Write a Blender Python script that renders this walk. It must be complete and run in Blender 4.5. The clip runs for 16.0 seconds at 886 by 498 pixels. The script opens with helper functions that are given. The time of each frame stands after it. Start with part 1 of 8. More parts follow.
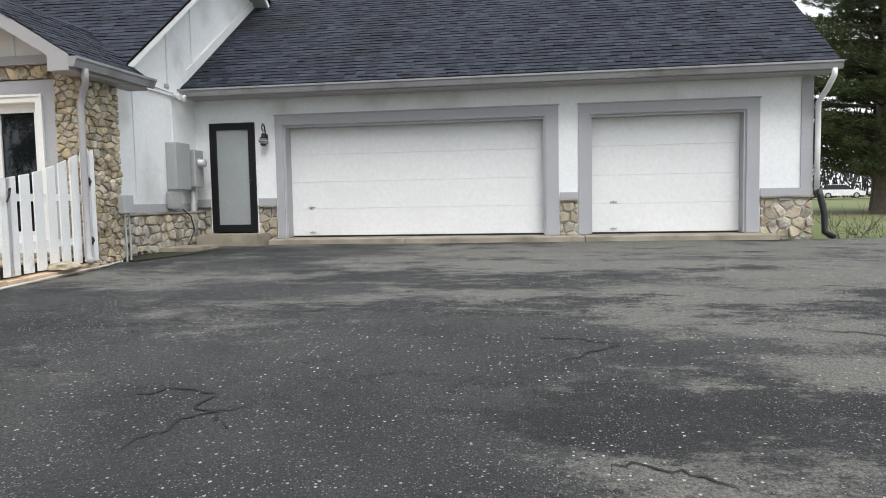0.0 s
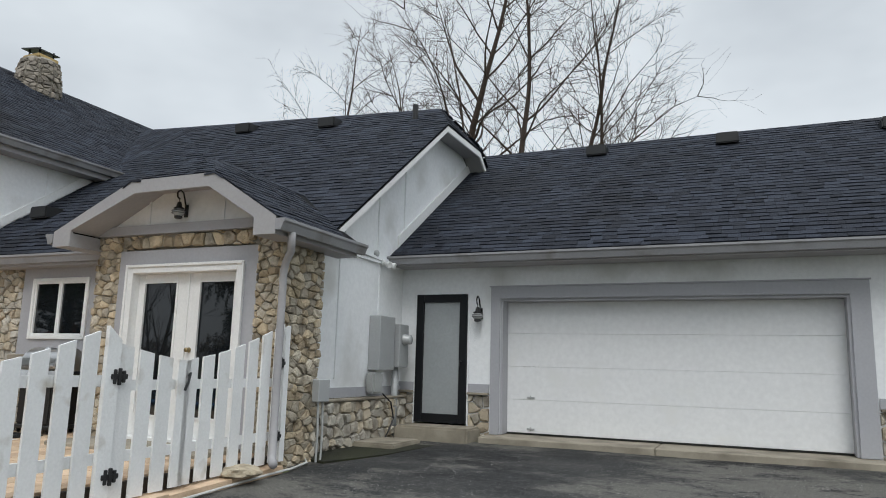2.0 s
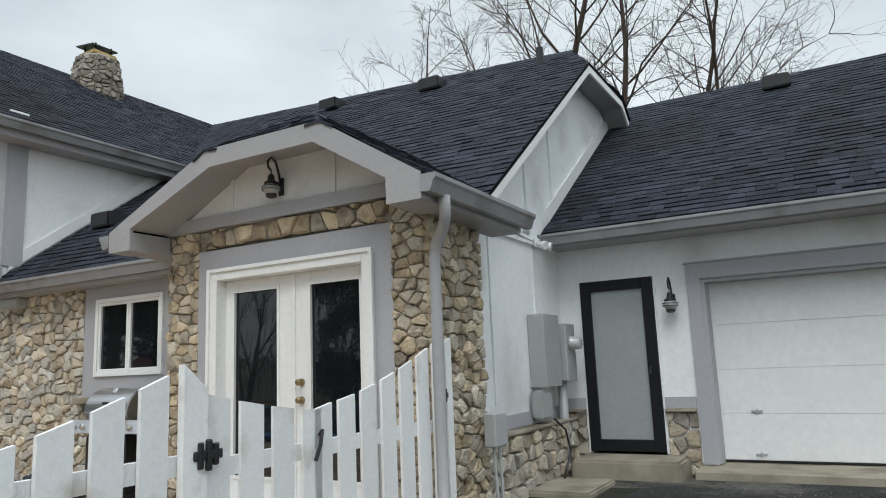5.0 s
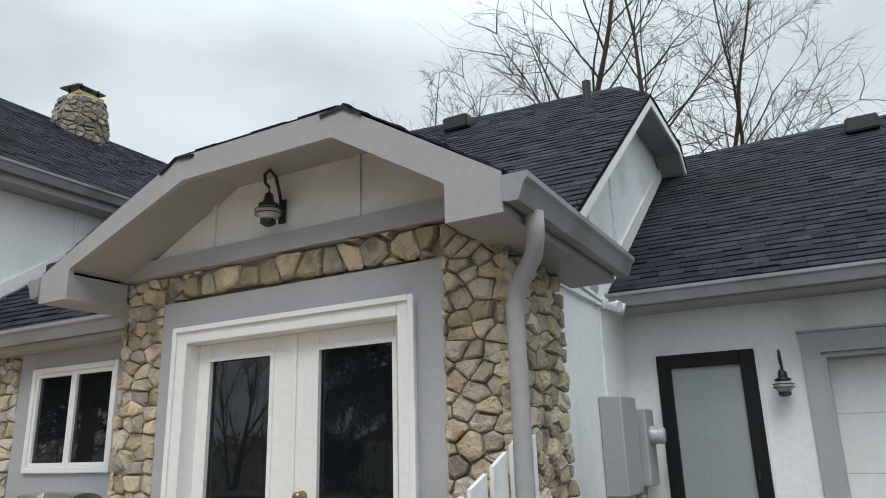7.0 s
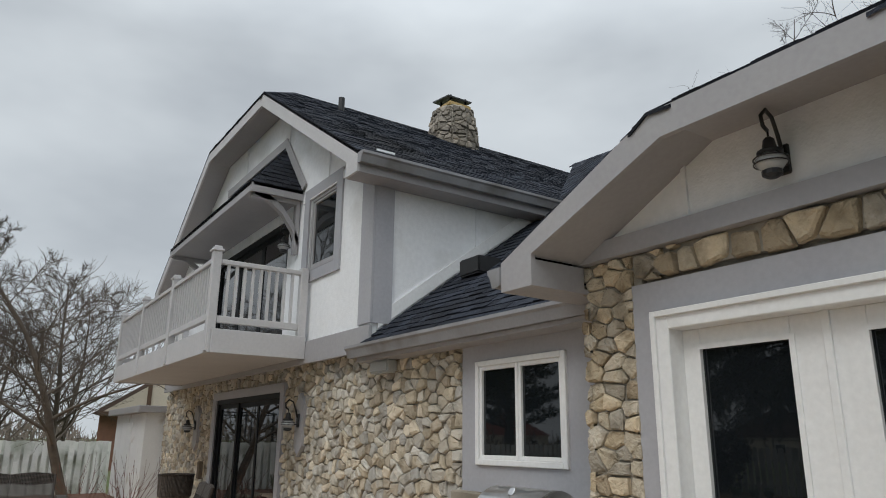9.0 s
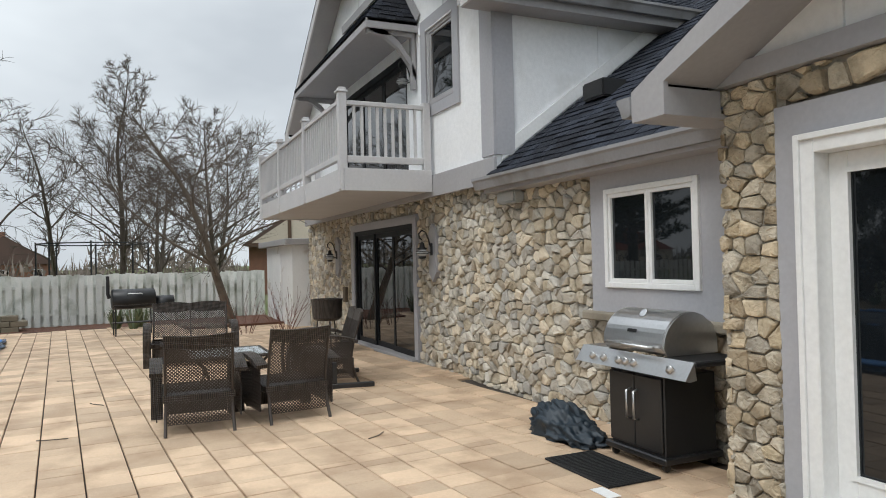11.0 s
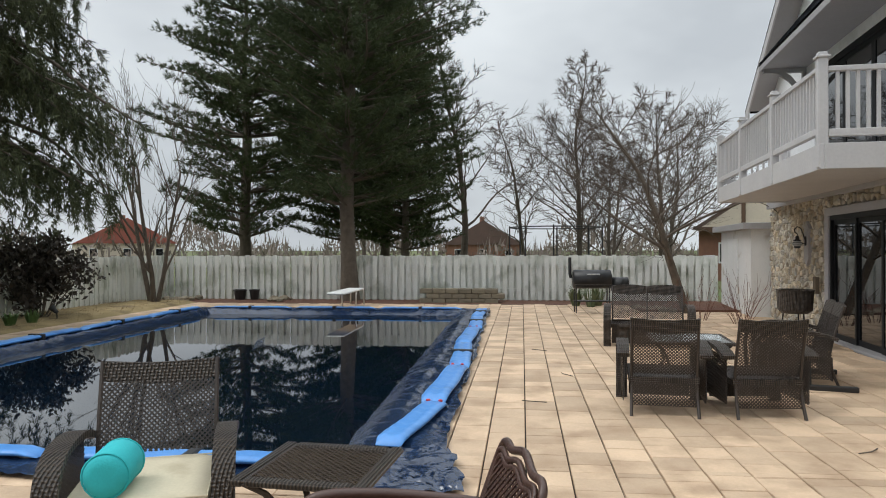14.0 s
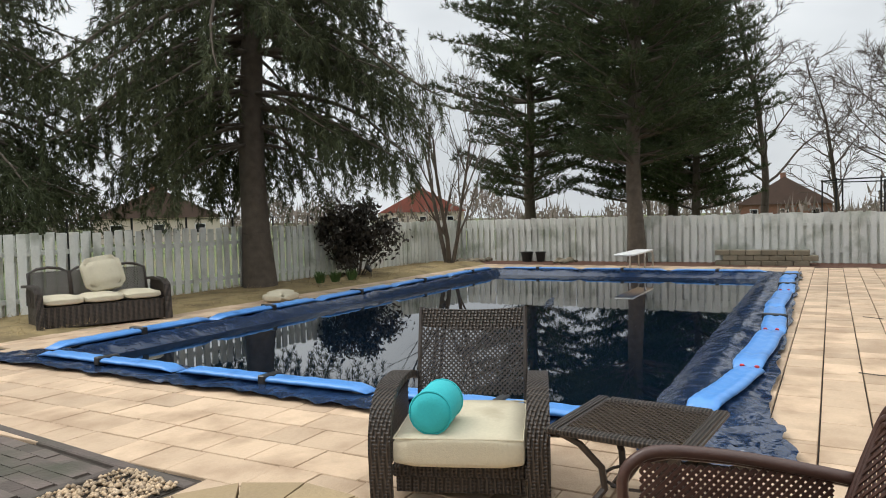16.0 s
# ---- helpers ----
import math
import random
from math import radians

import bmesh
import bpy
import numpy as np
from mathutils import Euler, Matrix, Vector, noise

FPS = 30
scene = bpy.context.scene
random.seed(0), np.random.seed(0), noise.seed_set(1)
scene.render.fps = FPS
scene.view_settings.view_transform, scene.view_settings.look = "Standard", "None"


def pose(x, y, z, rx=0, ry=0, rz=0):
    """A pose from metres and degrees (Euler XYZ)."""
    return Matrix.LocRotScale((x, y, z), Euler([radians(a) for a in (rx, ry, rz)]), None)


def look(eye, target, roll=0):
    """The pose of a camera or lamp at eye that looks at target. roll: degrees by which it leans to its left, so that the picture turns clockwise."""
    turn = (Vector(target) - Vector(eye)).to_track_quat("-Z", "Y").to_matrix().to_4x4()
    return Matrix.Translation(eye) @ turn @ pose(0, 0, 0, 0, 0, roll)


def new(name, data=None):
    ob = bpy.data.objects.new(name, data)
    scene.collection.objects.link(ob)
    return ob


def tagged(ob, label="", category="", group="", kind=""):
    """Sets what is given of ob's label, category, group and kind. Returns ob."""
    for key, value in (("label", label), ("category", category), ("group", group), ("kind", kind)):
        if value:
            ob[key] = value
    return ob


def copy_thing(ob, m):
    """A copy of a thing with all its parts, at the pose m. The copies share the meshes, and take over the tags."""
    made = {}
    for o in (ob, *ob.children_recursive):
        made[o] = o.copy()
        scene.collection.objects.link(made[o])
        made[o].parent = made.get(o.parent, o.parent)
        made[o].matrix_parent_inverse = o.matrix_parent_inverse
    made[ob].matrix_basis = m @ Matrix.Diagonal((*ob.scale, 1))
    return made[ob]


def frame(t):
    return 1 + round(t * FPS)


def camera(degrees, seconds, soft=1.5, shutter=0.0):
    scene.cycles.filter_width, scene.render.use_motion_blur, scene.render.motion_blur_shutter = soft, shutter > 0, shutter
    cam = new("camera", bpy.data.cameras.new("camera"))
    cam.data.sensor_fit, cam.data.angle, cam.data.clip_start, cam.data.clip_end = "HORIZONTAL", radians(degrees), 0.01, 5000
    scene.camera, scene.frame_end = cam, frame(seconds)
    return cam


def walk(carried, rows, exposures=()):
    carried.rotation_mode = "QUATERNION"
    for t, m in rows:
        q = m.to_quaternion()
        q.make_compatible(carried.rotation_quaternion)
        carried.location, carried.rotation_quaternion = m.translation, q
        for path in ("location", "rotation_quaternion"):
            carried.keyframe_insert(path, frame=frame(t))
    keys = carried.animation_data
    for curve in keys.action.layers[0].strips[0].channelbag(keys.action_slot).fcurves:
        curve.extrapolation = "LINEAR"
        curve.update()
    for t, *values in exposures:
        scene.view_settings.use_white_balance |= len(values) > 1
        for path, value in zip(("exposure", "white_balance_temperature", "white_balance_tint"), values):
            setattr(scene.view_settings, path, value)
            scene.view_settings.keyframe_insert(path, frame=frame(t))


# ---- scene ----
cam = camera(64.6, 16.0, 1.0)
PATH = [
    (0, (0.756, 0.286, 0.671), (0.462, 2.259, 0.529), -1.1),
    (0.5, (0.534, 0.842, 0.675), (0.111, 2.795, 0.596), 3.7),
    (1, (0.119, 1.443, 0.776), (-0.62, 3.301, 0.787), 1.2),
    (1.5, (-0.222, 1.915, 0.887), (-1.09, 3.715, 0.973), 1.5),
    (2, (-0.538, 2.351, 1.014), (-1.324, 4.161, 1.344), 1.5),
    (2.5, (-0.94, 2.687, 1.055), (-1.678, 4.526, 1.326), -1.0),
    (3, (-1.352, 3.067, 1.121), (-2.392, 4.741, 1.462), -3.6),
    (3.2, (-1.484, 3.231, 1.154), (-2.623, 4.838, 1.502), -3.4),
    (5.3, (-2.936, 4.618, 1.248), (-3.835, 6.371, 1.593), -2.9),
    (5.5, (-3.074, 4.804, 1.274), (-3.896, 6.581, 1.679), -3.6),
    (6, (-3.36, 5.157, 1.312), (-4.089, 6.966, 1.755), -1.1),
    (6.5, (-3.674, 5.454, 1.366), (-4.422, 7.252, 1.821), -2.9),
    (7, (-4.001, 5.748, 1.39), (-4.931, 7.435, 1.929), -1.7),
    (7.5, (-4.299, 5.837, 1.395), (-5.403, 7.425, 1.905), -2.3),
    (8, (-4.635, 5.84, 1.415), (-5.913, 7.264, 1.996), -1.2),
    (8.5, (-4.957, 5.757, 1.449), (-6.383, 7.019, 2.06), -3.1),
    (9, (-5.14, 5.676, 1.451), (-6.743, 6.749, 1.98), 0.6),
    (9.2, (-5.155, 5.667, 1.439), (-6.775, 6.737, 1.921), 1.5),
    (11.3, (-5.054, 5.494, 1.548), (-6.91, 6.239, 1.539), -1.7),
    (11.5, (-5.053, 5.474, 1.55), (-6.93, 6.163, 1.538), -1.5),
    (12, (-5.089, 5.477, 1.546), (-7.013, 6.023, 1.535), -0.5),
    (12.5, (-5.158, 5.531, 1.568), (-7.13, 5.863, 1.542), -0.8),
    (13, (-5.148, 5.453, 1.555), (-7.148, 5.487, 1.526), -0.4),
    (13.5, (-5.112, 5.39, 1.56), (-7.102, 5.184, 1.556), 0.3),
    (14, (-5.108, 5.349, 1.554), (-7.07, 4.962, 1.555), -0.1),
    (14.5, (-5.165, 5.298, 1.53), (-7.077, 4.712, 1.521), -0.4),
    (15, (-5.233, 5.239, 1.497), (-7.078, 4.468, 1.466), -0.4),
    (15.5, (-5.226, 5.17, 1.469), (-6.985, 4.219, 1.423), -0.4),
    (16, (-5.225, 5.127, 1.451), (-6.886, 4.016, 1.363), -1.4),
]
EXPOSURES = [(0.0, 0.1, 6500, 10), (0.5, 0.27, 6450, 10), (1.0, 0.25, 6550, 11), (2.0, -0.48, 6350, 8), (2.5, -0.71, 6330, 7), (3.0, -0.54, 6320, 7), (5.5, -0.36, 6280, 6), (7.0, -0.36, 6280, 6), (8.5, -0.62, 6320, 7), (9.0, -0.68, 6380, 8), (11.5, -0.29, 6400, 8), (12.5, -0.35, 6420, 8), (13.5, -0.42, 6450, 8), (15.0, -0.33, 6600, 9), (16.0, -0.22, 6650, 9)]
walk(cam, [(t, look(eye, target, roll)) for t, eye, target, roll in PATH], EXPOSURES)

# ---- light: an overcast day ----
world = bpy.data.worlds.new("overcast_sky")
scene.world = world
world.use_nodes = True
wn, wl = world.node_tree.nodes, world.node_tree.links
wn.clear()
w_out, w_bg = wn.new("ShaderNodeOutputWorld"), wn.new("ShaderNodeBackground")
w_sky = wn.new("ShaderNodeTexSky")
w_sky.sky_type, w_sky.sun_disc = "NISHITA", False
w_sky.sun_elevation, w_sky.sun_rotation = radians(48), radians(158)
w_sky.dust_density, w_sky.air_density = 4.0, 1.0
w_co, w_map, w_cloud, w_ramp = wn.new("ShaderNodeTexCoord"), wn.new("ShaderNodeMapping"), wn.new("ShaderNodeTexNoise"), wn.new("ShaderNodeValToRGB")
w_map.inputs["Scale"].default_value = (1.0, 1.0, 2.2)
w_cloud.inputs["Scale"].default_value, w_cloud.inputs["Detail"].default_value, w_cloud.inputs["Roughness"].default_value = 1.5, 5.0, 0.5
w_ramp.color_ramp.elements[0].position, w_ramp.color_ramp.elements[0].color = 0.36, (7.9, 8.4, 9.0, 1)
w_ramp.color_ramp.elements[1].position, w_ramp.color_ramp.elements[1].color = 0.62, (12.1, 12.7, 13.2, 1)
w_mix = wn.new("ShaderNodeMix")
w_mix.data_type = "RGBA"
w_mix.inputs[0].default_value = 0.9
wl.new(w_co.outputs["Generated"], w_map.inputs["Vector"])
wl.new(w_map.outputs["Vector"], w_cloud.inputs["Vector"])
wl.new(w_cloud.outputs[0], w_ramp.inputs[0])
wl.new(w_sky.outputs[0], w_mix.inputs[6])
wl.new(w_ramp.outputs[0], w_mix.inputs[7])
# an overcast sky is brightest overhead
w_sep, w_zen = wn.new("ShaderNodeSeparateXYZ"), wn.new("ShaderNodeMapRange")
wl.new(w_co.outputs["Generated"], w_sep.inputs[0])
wl.new(w_sep.outputs[2], w_zen.inputs[0])
w_zen.inputs[1].default_value, w_zen.inputs[2].default_value, w_zen.inputs[3].default_value, w_zen.inputs[4].default_value = 0.5, 1.0, 1.0, 2.75
w_mul = wn.new("ShaderNodeVectorMath")
w_mul.operation = "MULTIPLY"
wl.new(w_mix.outputs[2], w_mul.inputs[0])
wl.new(w_zen.outputs[0], w_mul.inputs[1])
wl.new(w_mul.outputs[0], w_bg.inputs["Color"])
w_bg.inputs["Strength"].default_value = 0.1
wl.new(w_bg.outputs[0], w_out.inputs["Surface"])
sun_data = bpy.data.lights.new("sun", "SUN")
sun_data.energy, sun_data.angle, sun_data.color = 1.45, radians(25), (1.0, 0.99, 0.97)
sun = new("sun", sun_data)
sun.matrix_world = look((0, 0, 30), (-8, 20, 4))

# ---- building helpers ----
RNG = random.Random(7)


def mat(name, c1, c2=None, scale=3.0, rough=0.7, metal=0.0, bump=0.0, bump_scale=40.0, vary=0.0, stain=None, stain_scale=0.6, stain_amount=0.5, spec=0.5):
    """A procedural surface: two tones at a coarse and a fine scale, a fine relief, an optional stain."""
    m = bpy.data.materials.new(name)
    m.use_nodes = True
    n, l = m.node_tree.nodes, m.node_tree.links
    b = n["Principled BSDF"]
    b.inputs["Roughness"].default_value, b.inputs["Metallic"].default_value = rough, metal
    b.inputs["Specular IOR Level"].default_value = spec
    c2 = c2 or tuple(v * 0.8 for v in c1)
    geo = n.new("ShaderNodeNewGeometry")

    def noise_at(s, detail=5.0):
        t = n.new("ShaderNodeTexNoise")
        t.inputs["Scale"].default_value, t.inputs["Detail"].default_value = s, detail
        l.new(geo.outputs["Position"], t.inputs["Vector"])
        return t.outputs[0]

    def ramp(src, lo, hi):
        r = n.new("ShaderNodeMapRange")
        r.inputs[1].default_value, r.inputs[2].default_value = lo, hi
        l.new(src, r.inputs[0])
        return r.outputs[0]

    def mixed(fac, a, c, mode="MIX"):
        x = n.new("ShaderNodeMix")
        x.data_type, x.blend_type = "RGBA", mode
        for sock, v in ((x.inputs[0], fac), (x.inputs[6], a), (x.inputs[7], c)):
            if isinstance(v, (int, float)):
                sock.default_value = v
            elif isinstance(v, tuple):
                sock.default_value = (*v, 1)
            else:
                l.new(v, sock)
        return x.outputs[2]

    col = mixed(ramp(noise_at(scale), 0.3, 0.7), c1, c2)
    fine = ramp(noise_at(scale * 14, 3.0), 0.2, 0.8)
    col = mixed(0.25, col, mixed(fine, tuple(v * 0.75 for v in c1), tuple(min(1, v * 1.2) for v in c1)))
    if vary:
        info, hsv = n.new("ShaderNodeObjectInfo"), n.new("ShaderNodeHueSaturation")
        island = n.new("ShaderNodeMath")
        island.operation = "ADD"
        l.new(info.outputs["Random"], island.inputs[0])
        l.new(geo.outputs["Random Per Island"], island.inputs[1])
        frac = n.new("ShaderNodeMath")
        frac.operation = "FRACT"
        l.new(island.outputs[0], frac.inputs[0])
        r = n.new("ShaderNodeMapRange")
        r.inputs[3].default_value, r.inputs[4].default_value = 1 - vary, 1 + vary
        l.new(frac.outputs[0], r.inputs[0])
        l.new(r.outputs[0], hsv.inputs["Value"])
        l.new(col, hsv.inputs["Color"])
        col = hsv.outputs[0]
    if stain:
        col = mixed(ramp(noise_at(stain_scale, 6.0), 0.62 - 0.3 * stain_amount, 0.72), col, stain)
    l.new(col, b.inputs["Base Color"])
    if bump:
        bp = n.new("ShaderNodeBump")
        bp.inputs["Strength"].default_value, bp.inputs["Distance"].default_value = bump, 0.01
        l.new(noise_at(bump_scale, 4.0), bp.inputs["Height"])
        l.new(bp.outputs[0], b.inputs["Normal"])
    return m


def wicker_mat(name, c1, c2, size=90.0):
    """Woven strands: two crossed waves raise the weave and paint shade into its gaps."""
    m = mat(name, c1, c2, scale=6, rough=0.45)
    n, l = m.node_tree.nodes, m.node_tree.links
    geo, bp = n.new("ShaderNodeNewGeometry"), n.new("ShaderNodeBump")
    waves = []
    for way in ("X", "Z", "Y"):
        w = n.new("ShaderNodeTexWave")
        w.bands_direction = way
        w.inputs["Scale"].default_value, w.inputs["Distortion"].default_value = size / 3, 0.4
        l.new(geo.outputs["Position"], w.inputs["Vector"])
        waves.append(w.outputs["Fac"])
    a = n.new("ShaderNodeMath")
    a.operation = "MULTIPLY"
    l.new(waves[0], a.inputs[0])
    l.new(waves[1], a.inputs[1])
    c = n.new("ShaderNodeMath")
    l.new(a.outputs[0], c.inputs[0])
    l.new(waves[2], c.inputs[1])
    bp.inputs["Strength"].default_value, bp.inputs["Distance"].default_value = 1.0, 0.01
    l.new(c.outputs[0], bp.inputs["Height"])
    # gap shade in the colour: low weave gets a darker base tone
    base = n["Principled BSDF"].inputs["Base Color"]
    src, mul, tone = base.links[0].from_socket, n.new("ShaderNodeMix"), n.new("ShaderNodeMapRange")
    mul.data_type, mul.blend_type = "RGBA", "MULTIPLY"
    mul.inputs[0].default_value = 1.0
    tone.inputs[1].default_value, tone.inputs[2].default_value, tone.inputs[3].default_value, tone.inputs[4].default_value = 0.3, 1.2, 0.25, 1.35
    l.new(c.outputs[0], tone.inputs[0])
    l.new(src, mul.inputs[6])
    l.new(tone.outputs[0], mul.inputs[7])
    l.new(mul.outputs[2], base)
    l.new(bp.outputs[0], n["Principled BSDF"].inputs["Normal"])
    return m


def glass_mat(name, tint=(0.008, 0.010, 0.012), rough=0.02):
    """A dark pane that mirrors the sky and the trees, before a dim room."""
    m = mat(name, tint, tint, rough=rough, spec=0.55)
    m.node_tree.nodes["Principled BSDF"].inputs["Coat Weight"].default_value = 0.2
    m.node_tree.nodes["Principled BSDF"].inputs["Coat Roughness"].default_value = 0.01
    return m


def raw_mesh(name, verts, faces, material=None, smooth=False):
    me = bpy.data.meshes.new(name)
    me.from_pydata([tuple(v) for v in verts], [], faces)
    if material:
        me.materials.append(material)
    if smooth:
        me.polygons.foreach_set("use_smooth", [True] * len(me.polygons))
    me.update()
    return me


def quick_mesh(name, verts, quads, material, smooth=False):
    """A mesh of quads (or triangles) from arrays."""
    me = bpy.data.meshes.new(name)
    verts, quads = np.asarray(verts, np.float32), np.asarray(quads, np.int32)
    k = quads.shape[1]
    me.vertices.add(len(verts))
    me.vertices.foreach_set("co", verts.ravel())
    me.loops.add(quads.size)
    me.loops.foreach_set("vertex_index", quads.ravel())
    me.polygons.add(len(quads))
    me.polygons.foreach_set("loop_start", np.arange(0, quads.size, k, dtype=np.int32))
    if smooth:
        me.polygons.foreach_set("use_smooth", np.ones(len(quads), bool))
    me.materials.append(material)
    me.update(calc_edges=True)
    me.validate()
    return me


def link(name, me, parent=None, label=""):
    ob = new(name, me)
    if parent:
        ob.parent = parent
    if label:
        ob["label"] = label
    return ob


def part(name, bm, material, parent=None, label="", smooth=False):
    me = bpy.data.meshes.new(name)
    bmesh.ops.recalc_face_normals(bm, faces=bm.faces)
    bm.to_mesh(me)
    bm.free()
    me.materials.append(material)
    if smooth:
        me.polygons.foreach_set("use_smooth", [True] * len(me.polygons))
    return link(name, me, parent, label)


def thing(name, label, category, m=None, group="", kind=""):
    ob = new(name)
    ob.empty_display_size = 0.1
    if m is not None:
        ob.matrix_basis = m
    return tagged(ob, label, category, group, kind)


def box(bm, x0, x1, y0, y1, z0, z1, bevel=0.0, m=None):
    made = bmesh.ops.create_cube(bm, size=1.0)["verts"]
    t = Matrix.Translation(((x0 + x1) / 2, (y0 + y1) / 2, (z0 + z1) / 2)) @ Matrix.Diagonal((abs(x1 - x0), abs(y1 - y0), abs(z1 - z0), 1))
    bmesh.ops.transform(bm, verts=made, matrix=(m @ t) if m is not None else t)
    if bevel:
        edges = list({e for v in made for e in v.link_edges})
        bmesh.ops.bevel(bm, geom=edges, offset=bevel, segments=1 if bevel < 0.02 else 2, affect="EDGES", clamp_overlap=True)
    return bm


def boxes(*rows, bevel=0.0):
    bm = bmesh.new()
    for r in rows:
        box(bm, *r, bevel=bevel)
    return bm


def prism(points, way, bm=None):
    """A flat outline of 3D points, pushed along way."""
    bm = bm or bmesh.new()
    a = [bm.verts.new(p) for p in points]
    b = [bm.verts.new(Vector(p) + Vector(way)) for p in points]
    bm.faces.new(a)
    bm.faces.new(b[::-1])
    for i in range(len(a)):
        j = (i + 1) % len(a)
        bm.faces.new((a[j], a[i], b[i], b[j]))
    return bm


def tube(points, radius, sides=8, bm=None, radii=None, cap=True):
    """A round bar along points."""
    bm = bm or bmesh.new()
    pts = [Vector(p) for p in points]
    rings, side = [], None
    for i, p in enumerate(pts):
        d = (pts[min(i + 1, len(pts) - 1)] - pts[max(i - 1, 0)]).normalized()
        if side is None:
            side = d.orthogonal().normalized()
        side = (side - d * side.dot(d)).normalized()
        up = d.cross(side)
        r = radii[i] if radii else radius
        rings.append([bm.verts.new(p + r * (math.cos(a) * side + math.sin(a) * up)) for a in (2 * math.pi * k / sides for k in range(sides))])
    for a, b in zip(rings, rings[1:]):
        for k in range(sides):
            bm.faces.new((a[k], a[(k + 1) % sides], b[(k + 1) % sides], b[k]))
    if cap:
        bm.faces.new(rings[0][::-1])
        bm.faces.new(rings[-1])
    return bm


def lathe(profile, centre=(0, 0, 0), sides=16, bm=None):
    """A turned shape from (radius, height) pairs."""
    bm = bm or bmesh.new()
    c = Vector(centre)
    rings = [[bm.verts.new(c + Vector((r * math.cos(a), r * math.sin(a), h))) for a in (2 * math.pi * k / sides for k in range(sides))] for r, h in profile]
    for a, b in zip(rings, rings[1:]):
        for k in range(sides):
            bm.faces.new((a[k], a[(k + 1) % sides], b[(k + 1) % sides], b[k]))
    bm.faces.new(rings[0][::-1])
    bm.faces.new(rings[-1])
    return bm


def moved(bm, m):
    bmesh.ops.transform(bm, verts=bm.verts, matrix=m)
    return bm


def clip(poly, a, b, c):
    """The part of a convex 2D outline in which a*x + b*y <= c."""
    out = []
    for i, p in enumerate(poly):
        q = poly[(i + 1) % len(poly)]
        dp, dq = a * p[0] + b * p[1] - c, a * q[0] + b * q[1] - c
        if dp <= 0:
            out.append(p)
        if dp * dq < 0:
            s = dp / (dp - dq)
            out.append((p[0] + s * (q[0] - p[0]), p[1] + s * (q[1] - p[1])))
    return out


def clip_to(poly, outline):
    """The part of a convex outline inside another one, given anticlockwise."""
    for i, p in enumerate(outline):
        q = outline[(i + 1) % len(outline)]
        a, b = q[1] - p[1], -(q[0] - p[0])
        poly = clip(poly, a, b, a * p[0] + b * p[1])
        if len(poly) < 3:
            return []
    return poly


def area_of(poly):
    return 0.5 * sum(p[0] * q[1] - q[0] * p[1] for p, q in zip(poly, poly[1:] + poly[:1]))


def lay_pieces(name, rest_name, pieces, material, parent, near, limit=290, smooth=False):
    """Pieces (verts, faces): those with the lowest near(centre) become parts, the others one joined part."""
    order = sorted(range(len(pieces)), key=lambda i: near(pieces[i][0][0]))
    for i in order[:limit]:
        v, f = pieces[i]
        c = sum((Vector(p) for p in v), Vector()) / len(v)
        ob = link(name, raw_mesh(name, [Vector(p) - c for p in v], f, material, smooth), parent)
        ob.location = c
    if len(order) > limit:
        vs, fs = [], []
        for i in order[limit:]:
            v, f = pieces[i]
            k = len(vs)
            vs += [tuple(p) for p in v]
            fs += [tuple(j + k for j in q) for q in f]
        tagged(link(rest_name, raw_mesh(rest_name, vs, fs, material, smooth), parent), kind="stuff")


